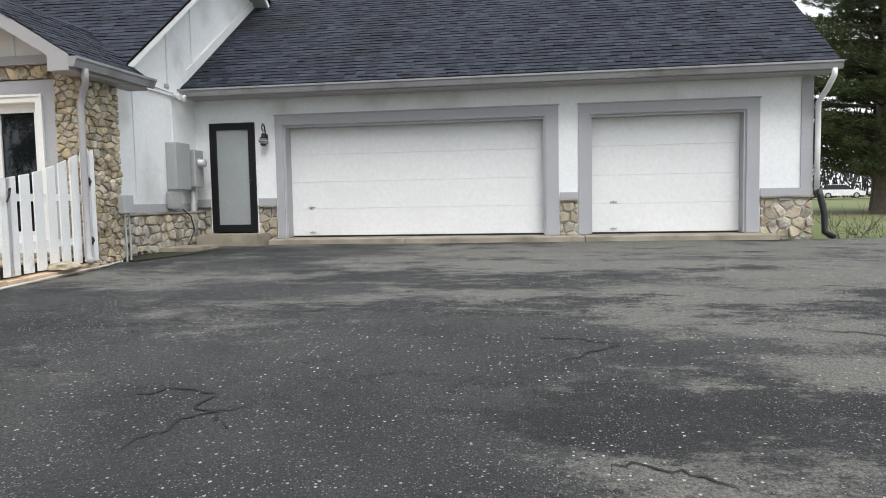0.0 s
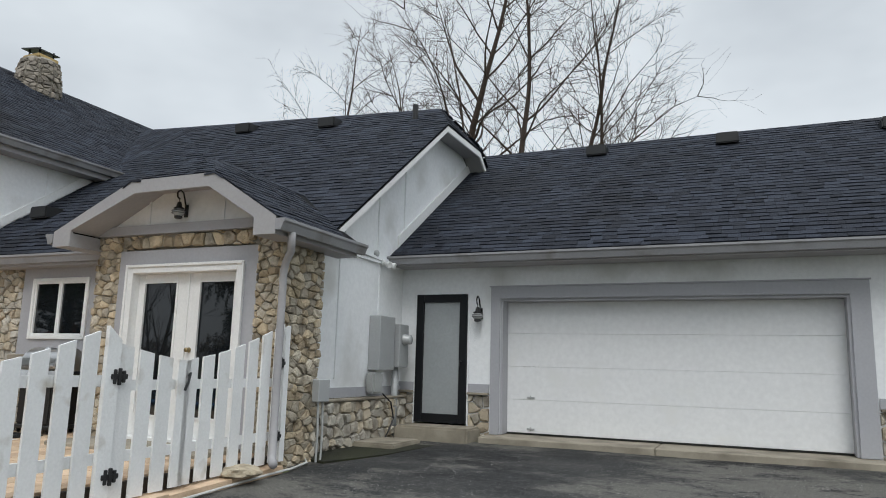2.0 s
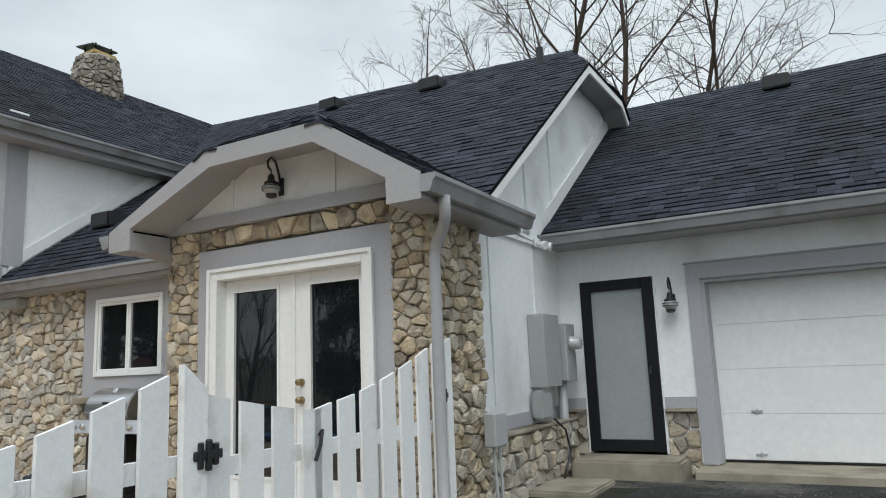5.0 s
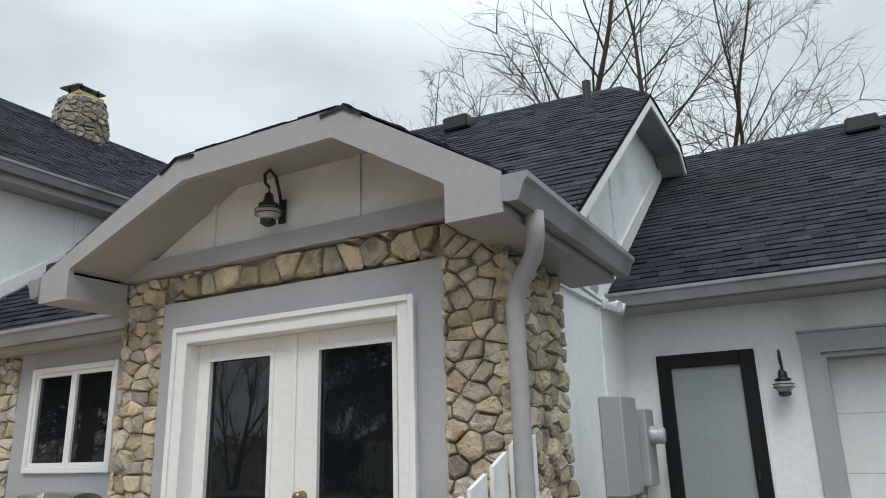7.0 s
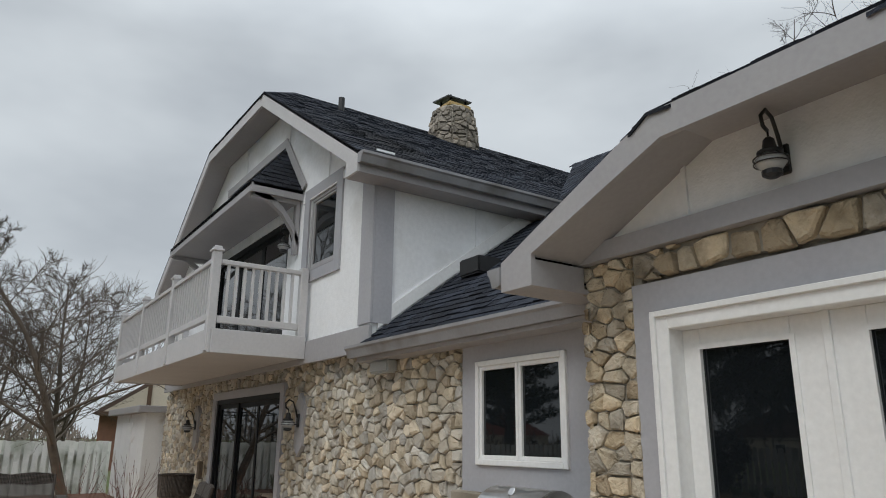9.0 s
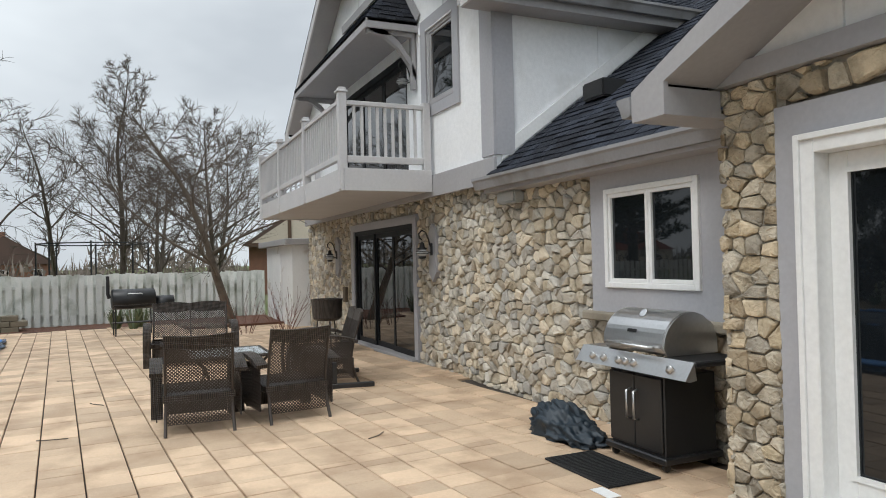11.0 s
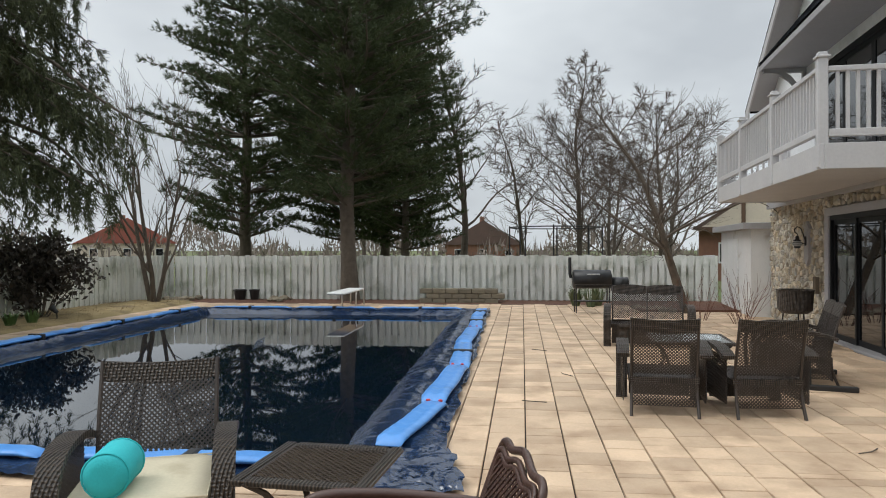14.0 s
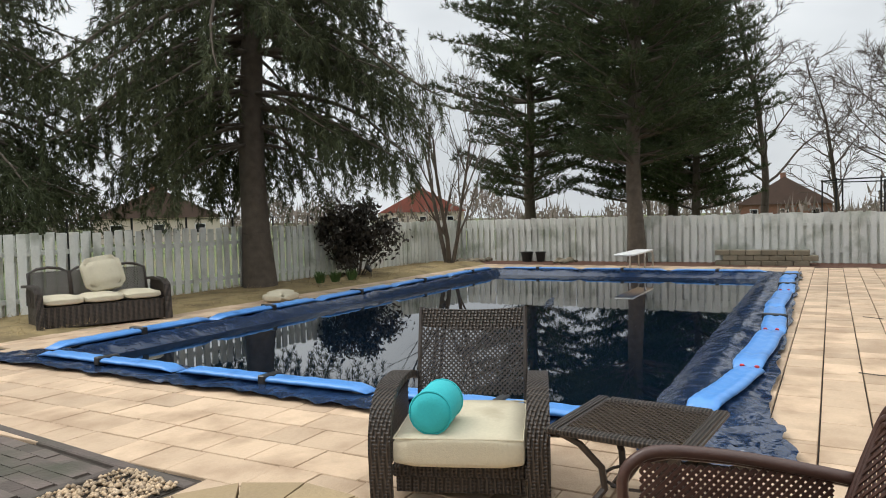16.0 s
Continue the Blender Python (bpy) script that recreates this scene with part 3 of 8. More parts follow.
def garage_door(name, x0, x1, label):
    d = thing(name, label, "garage door", kind="structure")
    zs = (0.02, 0.53, 1.04, 1.56, 2.06)
    for a, b in zip(zs, zs[1:]):
        bm = boxes((x0, x1, GD - 0.03, GD + 0.02, a + 0.001, b - 0.001), bevel=0.004)
        part("panel", bm, M_DOORWHITE, d)
    part("seal", boxes((x0, x1, GD - 0.025, GD + 0.02, 0.0, 0.018)), M_BLACK, d, "black rubber seal")
    for z in (0.07, 0.55):
        part("pull_handle", boxes((x0 + 0.33, x0 + 0.45, GD - 0.05, GD - 0.032, z, z + 0.025), (x0 + 0.38, x0 + 0.4, GD - 0.06, GD - 0.05, z - 0.01, z + 0.04), bevel=0.004), M_GALV, d)
    return d


garage_door("door_1", -4.08, 0.70, "wide white panelled double garage door, closed")
garage_door("door_2", 1.55, 4.09, "white panelled single garage door, closed")

side_door = thing("door_3", "dark framed storm door with a frosted glass pane, closed", "door", kind="structure")
part("door_frame", boxes((-5.57, -5.44, GY - 0.05, GY + 0.05, 0.12, 2.18), (-4.80, -4.67, GY - 0.05, GY + 0.05, 0.12, 2.18), (-5.44, -4.80, GY - 0.05, GY + 0.05, 2.05, 2.18), (-5.44, -4.80, GY - 0.05, GY + 0.05, 0.12, 0.26), bevel=0.006), M_DKFRAME, side_door)
part("pane", boxes((-5.44, -4.80, GY - 0.01, GY + 0.01, 0.26, 2.05)), M_FROST, side_door, "frosted glass pane")
part("door_handle", tube([(-4.76, GY - 0.05, 1.1), (-4.76, GY - 0.11, 1.1), (-4.76, GY - 0.11, 1.02)], 0.012), M_BLACK, side_door)
part("casing", boxes((-5.6, -5.573, GY - 0.02, GY - 0.002, 0.1, 2.21), (-4.667, -4.64, GY - 0.02, GY - 0.002, 0.1, 2.21), (-5.573, -4.667, GY - 0.02, GY - 0.002, 2.183, 2.21)), M_WHITE, side_door)

apron = thing("pavement", "stained concrete apron before the garage doors", "pavement", kind="structure")
for x0, x1 in ((-4.3, -1.75), (-1.74, 1.4), (1.41, 4.55)):
    part("concrete_slab", boxes((x0, x1, 12.5, GD + 0.05, -0.2, -0.012), bevel=0.012), M_CONC, apron)
tagged(part("door_step", boxes((-5.62, -4.4, 12.3, GY - 0.05, -0.25, 0.1), bevel=0.03), M_CONC), "low worn concrete step before the side door", "step", kind="structure")

ROOF_T = 0.04


def roof_face(name, outline, label, near, course=0.14, width=0.26, limit=290, fields=None):
    deck = tagged(part(name, slab([Vector(p) - Vector((0, 0, 0.004)) for p in outline], ROOF_T), M_ROOFDECK), label, "roof", kind="structure")
    ROOFS.append((deck, fields or [outline], near, course, width, limit))
    return deck


ROOFS = []
RL = "roof of dark charcoal asphalt shingles"
GE, GR, GZ, GRZ = 12.45, 16.9, 2.78, 5.76
roof_face("roof_garage", [(-5.86, GE, GZ), (5.4, GE, GZ), (5.4, GR, GRZ), (-5.86, GR, GRZ)], RL, lambda p: p[0] + p[2])
roof_face("roof_garage_back", [(5.4, 21.35, GZ), (-5.86, 21.35, GZ), (-5.86, GR, GRZ), (5.4, GR, GRZ)], RL, lambda p: p[0], limit=0)
tagged(part("trim_garage_gable", prism([(5.17, 12.96, 2.9), (5.17, 20.85, 2.9), (5.17, GR, 5.55)], (-0.2, 0, 0)), M_WHITE), "white garage gable", "wall", kind="structure")


def gutter(name, a, b, out, label="worn grey metal gutter along the eave"):
    """A gutter with an open trough from a to b; out points away from the wall."""
    a, b, out = Vector(a), Vector(b), Vector(out).normalized()
    up = Vector((0, 0, 1))
    sec = [(0, 0), (0, -0.12), (0.03, -0.13), (0.08, -0.13), (0.11, -0.05), (0.13, -0.03), (0.13, 0.0), (0.118, 0.0), (0.118, -0.02), (0.1, -0.045), (0.07, -0.118), (0.035, -0.118), (0.012, -0.1), (0.012, 0)]
    bm = bmesh.new()
    ra, rb = [[bm.verts.new(p + out * s + up * z) for s, z in sec] for p in (a, b)]
    for k in range(len(sec)):
        j = (k + 1) % len(sec)
        bm.faces.new((ra[k], ra[j], rb[j], rb[k]))
    for ring in (ra, rb):
        bm.faces.new([bm.verts.new(v.co) for v in ring[:7]])
    return tagged(part(name, bm, M_GUTTER), label, "gutter", kind="structure")


gutter("gutter_garage", (-5.86, GE, GZ - 0.03), (5.42, GE, GZ - 0.03), (0, -1, 0))
tagged(part("soffit_garage", boxes((-5.86, 5.4, GE + 0.01, GY - 0.01, GZ - 0.17, GZ - 0.12), (-5.86, 5.4, GE, GE + 0.02, GZ - 0.16, GZ - 0.01)), M_LGREY), "grey boxed soffit under the garage eave", "soffit", kind="structure")

# ---- the wing with the french doors ----
WX = -5.87
M_STW = M_WHITE


def wing_z(x, y):
    return 2.5 + 0.735 * (y - 9.3) - 0.0564 * (x + 12.2)


RX = -5.5
wing_front = [(-12.2, 9.3, wing_z(-12.2, 9.3)), (RX, 9.95, wing_z(RX, 9.95)), (RX, 13.88, wing_z(RX, 13.88)), (-6.05, 14.75, wing_z(-6.05, 14.75)), (-14.2, 14.75, wing_z(-14.2, 14.75)), (-12.2, 12.35, wing_z(-12.2, 12.35))]
wing_left = (-12.2, 14.75, wing_z(-12.2, 14.75))
roof_face("roof_wing", wing_front, RL, lambda p: abs(p[0] + 7) + p[2], fields=[[*wing_front[:4], wing_left], [wing_front[5], wing_left, wing_front[4]]])
tip, cl_f, cl_b = Vector(wing_front[3]), Vector(wing_front[2]), Vector((RX, 15.62, wing_z(RX, 13.88)))
roof_face("roof_wing_hip", [cl_f, cl_b, tip], RL, lambda p: p[2], limit=60)
ridge_l = Vector(wing_front[4])
roof_face("roof_wing_back", [(RX, 19.5, 2.55), (-14.2, 19.5, 2.7), ridge_l - Vector((0, 0, 0.14)), tip - Vector((0, 0, 0.14)), cl_b], RL, lambda p: p[2], limit=0)
# white gable wall between the wing's roof and the garage
tagged(part("wall_gable", prism([(WX, 9.95, -0.2), (WX, 20.0, -0.2), (WX, 20.0, 2.4), (WX, 15.55, wing_z(RX, 13.88) - 0.125), (WX, 13.9, wing_z(RX, 13.88) - 0.125), (WX, 10.05, 2.6)], (-0.25, 0, 0)), M_WHITE), "white stucco gable wall with thin joints", "wall", kind="structure")


def board(a, b, up, out, w=0.2, t=0.03):
    """A flat board along a-b; up: its width, out: its thickness."""
    a, b, up, out = Vector(a), Vector(b), Vector(up).normalized() * w, Vector(out).normalized() * t
    return prism([a, b, b + up, a + up], out)


rake = tagged(part("trim_rake", board((RX, 9.95, wing_z(RX, 9.95) - 0.15), (RX, 13.88, wing_z(RX, 13.88) - 0.15), (0, 0, 1), (-1, 0, 0), 0.125), M_VINYL), "white rake board along the gable", "trim", kind="structure")
part("clip_board", board((RX, 13.88, cl_f.z - 0.15), (RX, 15.62, cl_b.z - 0.15), (0, 0, 1), (-1, 0, 0), 0.125), M_VINYL, rake)
part("rear_board", board((RX, 15.62, cl_b.z - 0.15), (RX, 17.4, cl_b.z - 1.51), (0, 0, 1), (-1, 0, 0), 0.125), M_VINYL, rake)
part("underside", prism([(RX - 0.03, 9.95, wing_z(RX, 9.95) - 0.13), (RX - 0.03, 13.88, cl_f.z - 0.13), (WX, 13.88, cl_f.z - 0.13), (WX, 9.95, wing_z(RX, 9.95) - 0.13)], (0, 0, 0.02)), M_WHITE, rake)
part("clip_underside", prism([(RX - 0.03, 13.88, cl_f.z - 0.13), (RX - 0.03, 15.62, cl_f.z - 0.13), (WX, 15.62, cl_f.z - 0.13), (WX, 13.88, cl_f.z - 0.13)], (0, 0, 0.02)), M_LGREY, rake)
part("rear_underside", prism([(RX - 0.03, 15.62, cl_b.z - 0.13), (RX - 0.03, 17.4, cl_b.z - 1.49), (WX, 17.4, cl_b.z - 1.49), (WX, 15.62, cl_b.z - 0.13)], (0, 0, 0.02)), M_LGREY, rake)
wt = tagged(part("trim_gable_joints", boxes(*[(WX, WX + 0.025, y, y + 0.04, 2.72, wing_z(RX, min(y, 13.8)) - 0.2) for y in (11.0, 12.0, 12.9)], (WX, WX + 0.02, 10.9, 10.93, 0.8, 2.6), (WX, WX + 0.02, 12.1, 12.13, 0.8, 2.6)), M_WHITE), "thin white joint strips on the gable", "trim", kind="structure")
tagged(part("trim_gable_band", boxes((WX, WX + 0.04, 9.95, 12.9, 2.6, 2.7)), M_WHITE), "white band across the gable at eave height", "trim", kind="structure")
# flashing board where the garage roof meets the gable
tagged(part("trim_flashing", board((WX + 0.003, GE + 0.25, GZ + 0.18), (WX + 0.003, 16.6, GRZ - 0.18), (0, 0, 1), (1, 0, 0), 0.2, 0.025), M_VINYL), "white board above the garage roof", "trim", kind="structure")
base_wall = tagged(part("wall_base", boxes((WX, WX + 0.12, 9.9, 12.9, -0.3, 0.5)), M_MORTAR), "low field stone base below the white wall", "wall", kind="structure")
part("ledge", boxes((WX, WX + 0.19, 9.95, 12.9, 0.5, 0.535), bevel=0.008), M_CONC, base_wall, "sloped stone ledge")
part("band", boxes((WX, WX + 0.03, 9.95, 12.95, 0.54, 0.68)), M_GREY, base_wall, "grey band above the ledge")

# the bay with its two stone pillars and the french doors
BY, BXL, BXR = 8.95, -8.42, -5.41
bay = tagged(part("wall_bay", boxes((BXL + 0.06, -7.93, BY + 0.06, 9.55, -0.2, 2.42), (-5.95, BXR - 0.06, BY + 0.06, 9.85, -0.2, 2.42), (BXL + 0.06, BXR - 0.06, BY + 0.06, 9.5, 2.42, 2.58),
                                  (-7.93, -7.85, BY + 0.1, 9.5, -0.2, 2.42), (-5.965, -5.95, BY + 0.1, 9.5, -0.2, 2.42), (-7.85, -5.965, BY + 0.1, 9.5, 2.175, 2.42)), M_MORTAR), "bay wall with two pillars of pale field stone", "wall", kind="structure")
part("surround", boxes((-8.0, -7.82, BY + 0.04, BY + 0.1, 0.0, 2.38), (-5.97, -5.79, BY + 0.04, BY + 0.1, 0.0, 2.38), (-7.82, -5.97, BY + 0.04, BY + 0.1, 2.17, 2.38)), M_GREY, bay, "flat grey surround of the french doors")
part("band", boxes((BXL - 0.02, BXR + 0.02, BY - 0.02, BY + 0.1, 2.58, 2.70)), M_GREY, bay, "grey band above the stone course")
part("gable_panel", prism([(-8.35, BY + 0.02, 2.70), (-5.5, BY + 0.02, 2.70), (-6.15, BY + 0.02, 3.14), (-7.4, BY + 0.02, 3.14)], (0, 0.1, 0)), M_WHITE, bay, "white panel under the hood")
for x in (-7.55, -6.35):
    part("panel_joint", boxes((x, x + 0.03, BY, BY + 0.02, 2.70, 3.12)), M_WHITE, bay)

french = thing("door_4", "white french doors with dark glass, closed", "door", kind="structure")
part("door_frame", boxes((-7.82, -7.72, BY, BY + 0.2, 0.05, 2.17), (-6.07, -5.97, BY, BY + 0.2, 0.05, 2.17), (-7.72, -6.07, BY, BY + 0.2, 2.08, 2.17), (-7.72, -6.07, BY - 0.03, BY + 0.2, 0.02, 0.08), bevel=0.006), M_VINYL, french)
part("frame_bead", boxes((-7.835, -7.8, BY - 0.02, BY, 0.05, 2.19), (-5.99, -5.955, BY - 0.02, BY, 0.05, 2.19), (-7.8, -5.99, BY - 0.02, BY, 2.155, 2.19), bevel=0.004), M_VINYL, french)
LY = BY + 0.12
for x0, x1, g0, g1 in ((-7.72, -6.89, -7.605, -7.075), (-6.88, -6.07, -6.70, -6.168)):
    leaf = part("door_leaf", boxes((x0, g0, LY, LY + 0.045, 0.08, 2.08), (g1, x1, LY, LY + 0.045, 0.08, 2.08), (g0, g1, LY, LY + 0.045, 1.965, 2.08), (g0, g1, LY, LY + 0.045, 0.08, 0.33), bevel=0.005), M_VINYL, french)
    part("pane", boxes((g0, g1, LY + 0.02, LY + 0.03, 0.33, 1.965)), M_GLASS, leaf, "dark window pane")
    part("glazing_bead", boxes((g0 - 0.025, g0 + 0.004, LY - 0.012, LY, 0.305, 1.99), (g1 - 0.004, g1 + 0.025, LY - 0.012, LY, 0.305, 1.99), (g0 + 0.004, g1 - 0.004, LY - 0.012, LY, 1.961, 1.99), (g0 + 0.004, g1 - 0.004, LY - 0.012, LY, 0.305, 0.334)), M_VINYL, leaf)
part("astragal", boxes((-6.905, -6.865, LY - 0.018, LY, 0.08, 2.08), bevel=0.004), M_VINYL, french)
for z in (0.98, 1.13):
    part("door_knob" if z < 1 else "deadbolt", moved(lathe([(0.03, 0), (0.032, 0.012), (0.014, 0.02), (0.014, 0.035), (0.028, 0.045), (0.026, 0.065), (0.008, 0.07)], sides=14), Matrix.Translation((-6.80, LY, z)) @ Matrix.Rotation(radians(90), 4, "X")), M_BRASS, french, "brass knob", True)
tagged(part("door_step_bay", boxes((-8.1, -5.8, 8.25, 8.93, -0.1, 0.045), bevel=0.015), M_CONC), "low tan step below the french doors", "step", kind="structure")

# clipped hood gable over the bay
HY, HL, HR, KL, KR = 8.5, -8.66, -5.2, -7.38, -6.12
HZ, KZ = 2.59, 3.165
HC = (KL + KR) / 2
RIDGE = KZ + 0.42


def hood_back_y(x, z):
    """Where the hood's roof runs into the wing's roof."""
    return 9.3 + (z - 2.5 + 0.0564 * (x + 12.2)) / 0.735


kr, kl, er, el = (KR, HY, KZ), (KL, HY, KZ), (HR, HY, HZ), (HL, HY, HZ)
h_tip, h_end = (HC, 9.2, RIDGE), (HC, hood_back_y(HC, RIDGE), RIDGE)
slope_r = (RIDGE - HZ) / (HR - HC)
er_b, el_b = (HR, 10.3, HZ), (HL, hood_back_y(HL, HZ), HZ)
xm = KR + 0.25
roof_face("roof_hood_right", [er, er_b, (xm, hood_back_y(xm, HZ + slope_r * (HR - xm)), HZ + slope_r * (HR - xm)), h_end, h_tip, kr], RL, lambda p: p[1], 0.13, 0.22, 200)
roof_face("roof_hood_left", [el_b, el, kl, h_tip, h_end], RL, lambda p: p[1], 0.13, 0.22, 200)
roof_face("roof_hood_hip", [kl, kr, h_tip], RL, lambda p: p[2], 0.12, 0.2, 60)
hood = tagged(part("trim_hood", prism([(HL, HY - 0.006, HZ - 0.004), (KL, HY - 0.006, KZ - 0.004), (KR, HY - 0.006, KZ - 0.004), (HR, HY - 0.006, HZ - 0.004), (HR, HY - 0.006, HZ - 0.2), (HR - 0.3, HY - 0.006, HZ - 0.2), (HR - 0.3, HY - 0.006, HZ - 0.0), (KR - 0.06, HY - 0.006, KZ - 0.165), (KL + 0.06, HY - 0.006, KZ - 0.165), (HL + 0.3, HY - 0.006, HZ - 0.0), (HL + 0.3, HY - 0.006, HZ - 0.2), (HL, HY - 0.006, HZ - 0.2)], (0, 0.036, 0)), M_LGREY), "grey clipped fascia of the hood over the doors", "trim", kind="structure")
so = [(HL + 0.28, HZ - 0.01), (KL + 0.05, KZ - 0.06), (KR - 0.05, KZ - 0.06), (HR - 0.28, HZ - 0.01)]
for (xa, za), (xb, zb) in zip(so, so[1:]):
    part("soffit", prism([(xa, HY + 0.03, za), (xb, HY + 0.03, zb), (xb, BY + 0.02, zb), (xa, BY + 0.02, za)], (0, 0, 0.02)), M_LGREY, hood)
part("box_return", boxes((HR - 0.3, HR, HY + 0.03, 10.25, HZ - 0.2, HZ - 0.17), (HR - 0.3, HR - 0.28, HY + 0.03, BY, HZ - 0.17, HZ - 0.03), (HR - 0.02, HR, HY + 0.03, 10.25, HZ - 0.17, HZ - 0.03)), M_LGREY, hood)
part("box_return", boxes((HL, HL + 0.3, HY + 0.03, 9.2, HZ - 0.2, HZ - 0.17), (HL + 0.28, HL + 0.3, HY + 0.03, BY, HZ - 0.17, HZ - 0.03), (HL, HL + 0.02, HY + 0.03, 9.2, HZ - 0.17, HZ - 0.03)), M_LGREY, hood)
gutter("gutter_hood_right", (HR, HY - 0.02, HZ - 0.03), (HR, 10.32, HZ - 0.03), (1, 0, 0))
gutter("gutter_hood_left", (HL, HY - 0.02, HZ - 0.03), (HL, 9.15, HZ - 0.03), (-1, 0, 0))

# kitchen wall and the long stone wall
SY = 9.55
wall_stone = tagged(part("wall_stone", boxes((-12.2, -10.56, SY + 0.03, SY + 0.3, -0.2, 2.5), (-10.56, -8.36, SY + 0.03, SY + 0.3, -0.2, 1.0), (-10.56, -8.36, SY + 0.03, SY + 0.3, 2.3, 2.5), (-8.9, -8.36, SY + 0.03, SY + 0.3, 1.0, 2.3),
                                             (-15.12, -12.2, SY + 0.03, SY + 0.3, -0.2, 2.5), (-18.25, -15.12, SY + 0.03, SY + 0.3, 2.2, 2.5), (-22.1, -18.25, SY + 0.03, SY + 0.3, -0.2, 2.5), (-22.1, -21.85, SY + 0.3, 16, -0.2, 2.5)), M_MORTAR), "long house wall of pale rubble field stone", "wall", kind="structure")
part("panel", boxes((-10.56, -10.33, SY - 0.01, SY + 0.1, 1.03, 2.32), (-9.18, -8.4, SY - 0.01, SY + 0.1, 1.03, 2.32), (-10.33, -9.18, SY - 0.01, SY + 0.1, 2.15, 2.32), (-10.33, -9.18, SY - 0.01, SY + 0.1, 1.03, 1.255)), M_GREY, wall_stone, "flat grey panel round the kitchen window")
part("sill", boxes((-10.62, -8.45, SY - 0.1, SY + 0.05, 0.95, 1.03), bevel=0.012), M_CONC, wall_stone, "rough stone sill")


def window(name, x0, x1, y, z0, z1, leaves, label, frame_m, w=0.048):
    win = thing(name, label, "window", kind="structure")
    part("window_frame", boxes((x0, x0 + w, y - 0.03, y + 0.06, z0, z1), (x1 - w, x1, y - 0.03, y + 0.06, z0, z1), (x0 + w, x1 - w, y - 0.03, y + 0.06, z1 - w, z1), (x0 + w, x1 - w, y - 0.03, y + 0.06, z0, z0 + w), bevel=0.005), frame_m, win)
    step = (x1 - x0 - 2 * w) / leaves
    for k in range(leaves):
        a, b = x0 + w + k * step + 0.002, x0 + w + (k + 1) * step - 0.002
        sash = part("sash", boxes((a, a + 0.036, y - 0.015, y + 0.04, z0 + w, z1 - w), (b - 0.036, b, y - 0.015, y + 0.04, z0 + w, z1 - w), (a + 0.036, b - 0.036, y - 0.015, y + 0.04, z1 - w - 0.036, z1 - w), (a + 0.036, b - 0.036, y - 0.015, y + 0.04, z0 + w, z0 + w + 0.036), bevel=0.004), frame_m, win)
        part("pane", boxes((a + 0.036, b - 0.036, y + 0.01, y + 0.02, z0 + w + 0.036, z1 - w - 0.036)), M_GLASS, sash, "dark glass pane")
    return win


window("window_1", -10.33, -9.16, SY - 0.01, 1.255, 2.15, 2, "white two-leaf kitchen casement window", M_VINYL)
slider = thing("door_5", "dark framed sliding patio door with pale curtains behind", "door", kind="structure")
part("door_frame", boxes((-18.25, -18.17, SY, SY + 0.14, 0.03, 2.12), (-15.2, -15.12, SY, SY + 0.14, 0.03, 2.12), (-18.17, -15.2, SY, SY + 0.14, 2.04, 2.12)), M_DKFRAME, slider)
part("casing", boxes((-18.42, -18.25, SY - 0.03, SY + 0.05, 0.0, 2.25), (-15.12, -14.98, SY - 0.03, SY + 0.05, 0.0, 2.25), (-18.25, -15.12, SY - 0.03, SY + 0.05, 2.12, 2.25)), M_GREY, slider, "grey casing")
part("threshold", boxes((-18.4, -15.0, SY - 0.12, SY + 0.14, -0.02, 0.03), bevel=0.006), M_LGREY, slider)
for k, (a, b) in enumerate(((-18.17, -17.17), (-17.2, -16.2), (-16.23, -15.2))):
    yy = SY + 0.04 + 0.03 * (k % 2)
    leaf = part("door_leaf", boxes((a, a + 0.07, yy, yy + 0.03, 0.03, 2.04), (b - 0.07, b, yy, yy + 0.03, 0.03, 2.04), (a + 0.07, b - 0.07, yy, yy + 0.03, 1.96, 2.04), (a + 0.07, b - 0.07, yy, yy + 0.03, 0.03, 0.12)), M_DKFRAME, slider)
    part("pane", boxes((a + 0.07, b - 0.07, yy + 0.01, yy + 0.016, 0.12, 1.96)), M_GLASS, leaf, "dark glass pane")

# ---- the two-storey house ----
MX0, MX1, UY = -21.7, -12.2, 9.42
main_wall = tagged(part("wall_upper", boxes((MX0, -18.6, UY, UY + 0.25, 2.5, 4.9), (-18.6, -14.95, UY, UY + 0.25, 4.72, 4.9), (-14.95, -14.15, UY, UY + 0.25, 2.5, 4.9), (-14.15, -13.25, UY, UY + 0.25, 2.5, 3.7), (-14.15, -13.25, UY, UY + 0.25, 4.8, 4.9), (-13.25, MX1, UY, UY + 0.25, 2.5, 4.9),
                                            (-18.6, -14.95, UY, UY + 0.25, 2.5, 2.82), (MX1 - 0.25, MX1, UY + 0.25, 18, 2.4, 4.75), (MX0, MX0 + 0.25, UY + 0.25, 18, 2.4, 4.75), (MX0, MX1, 17.75, 18, -0.2, 4.75)), M_WHITE), "white upper storey wall with grey boards", "wall", kind="structure")
part("gable", prism([(-21.5, UY + 0.01, 4.9), (-12.4, UY + 0.01, 4.9), (-15.45, UY + 0.01, 6.86), (-18.45, UY + 0.01, 6.86)], (0, 0.2, 0)), M_WHITE, main_wall)
part("corner_board", boxes((MX1 - 0.28, MX1 + 0.03, UY - 0.03, UY - 0.003, 2.75, 4.75), (MX1 + 0.003, MX1 + 0.03, UY, UY + 0.25, 2.75, 4.7)), M_GREY, main_wall, "grey corner board")
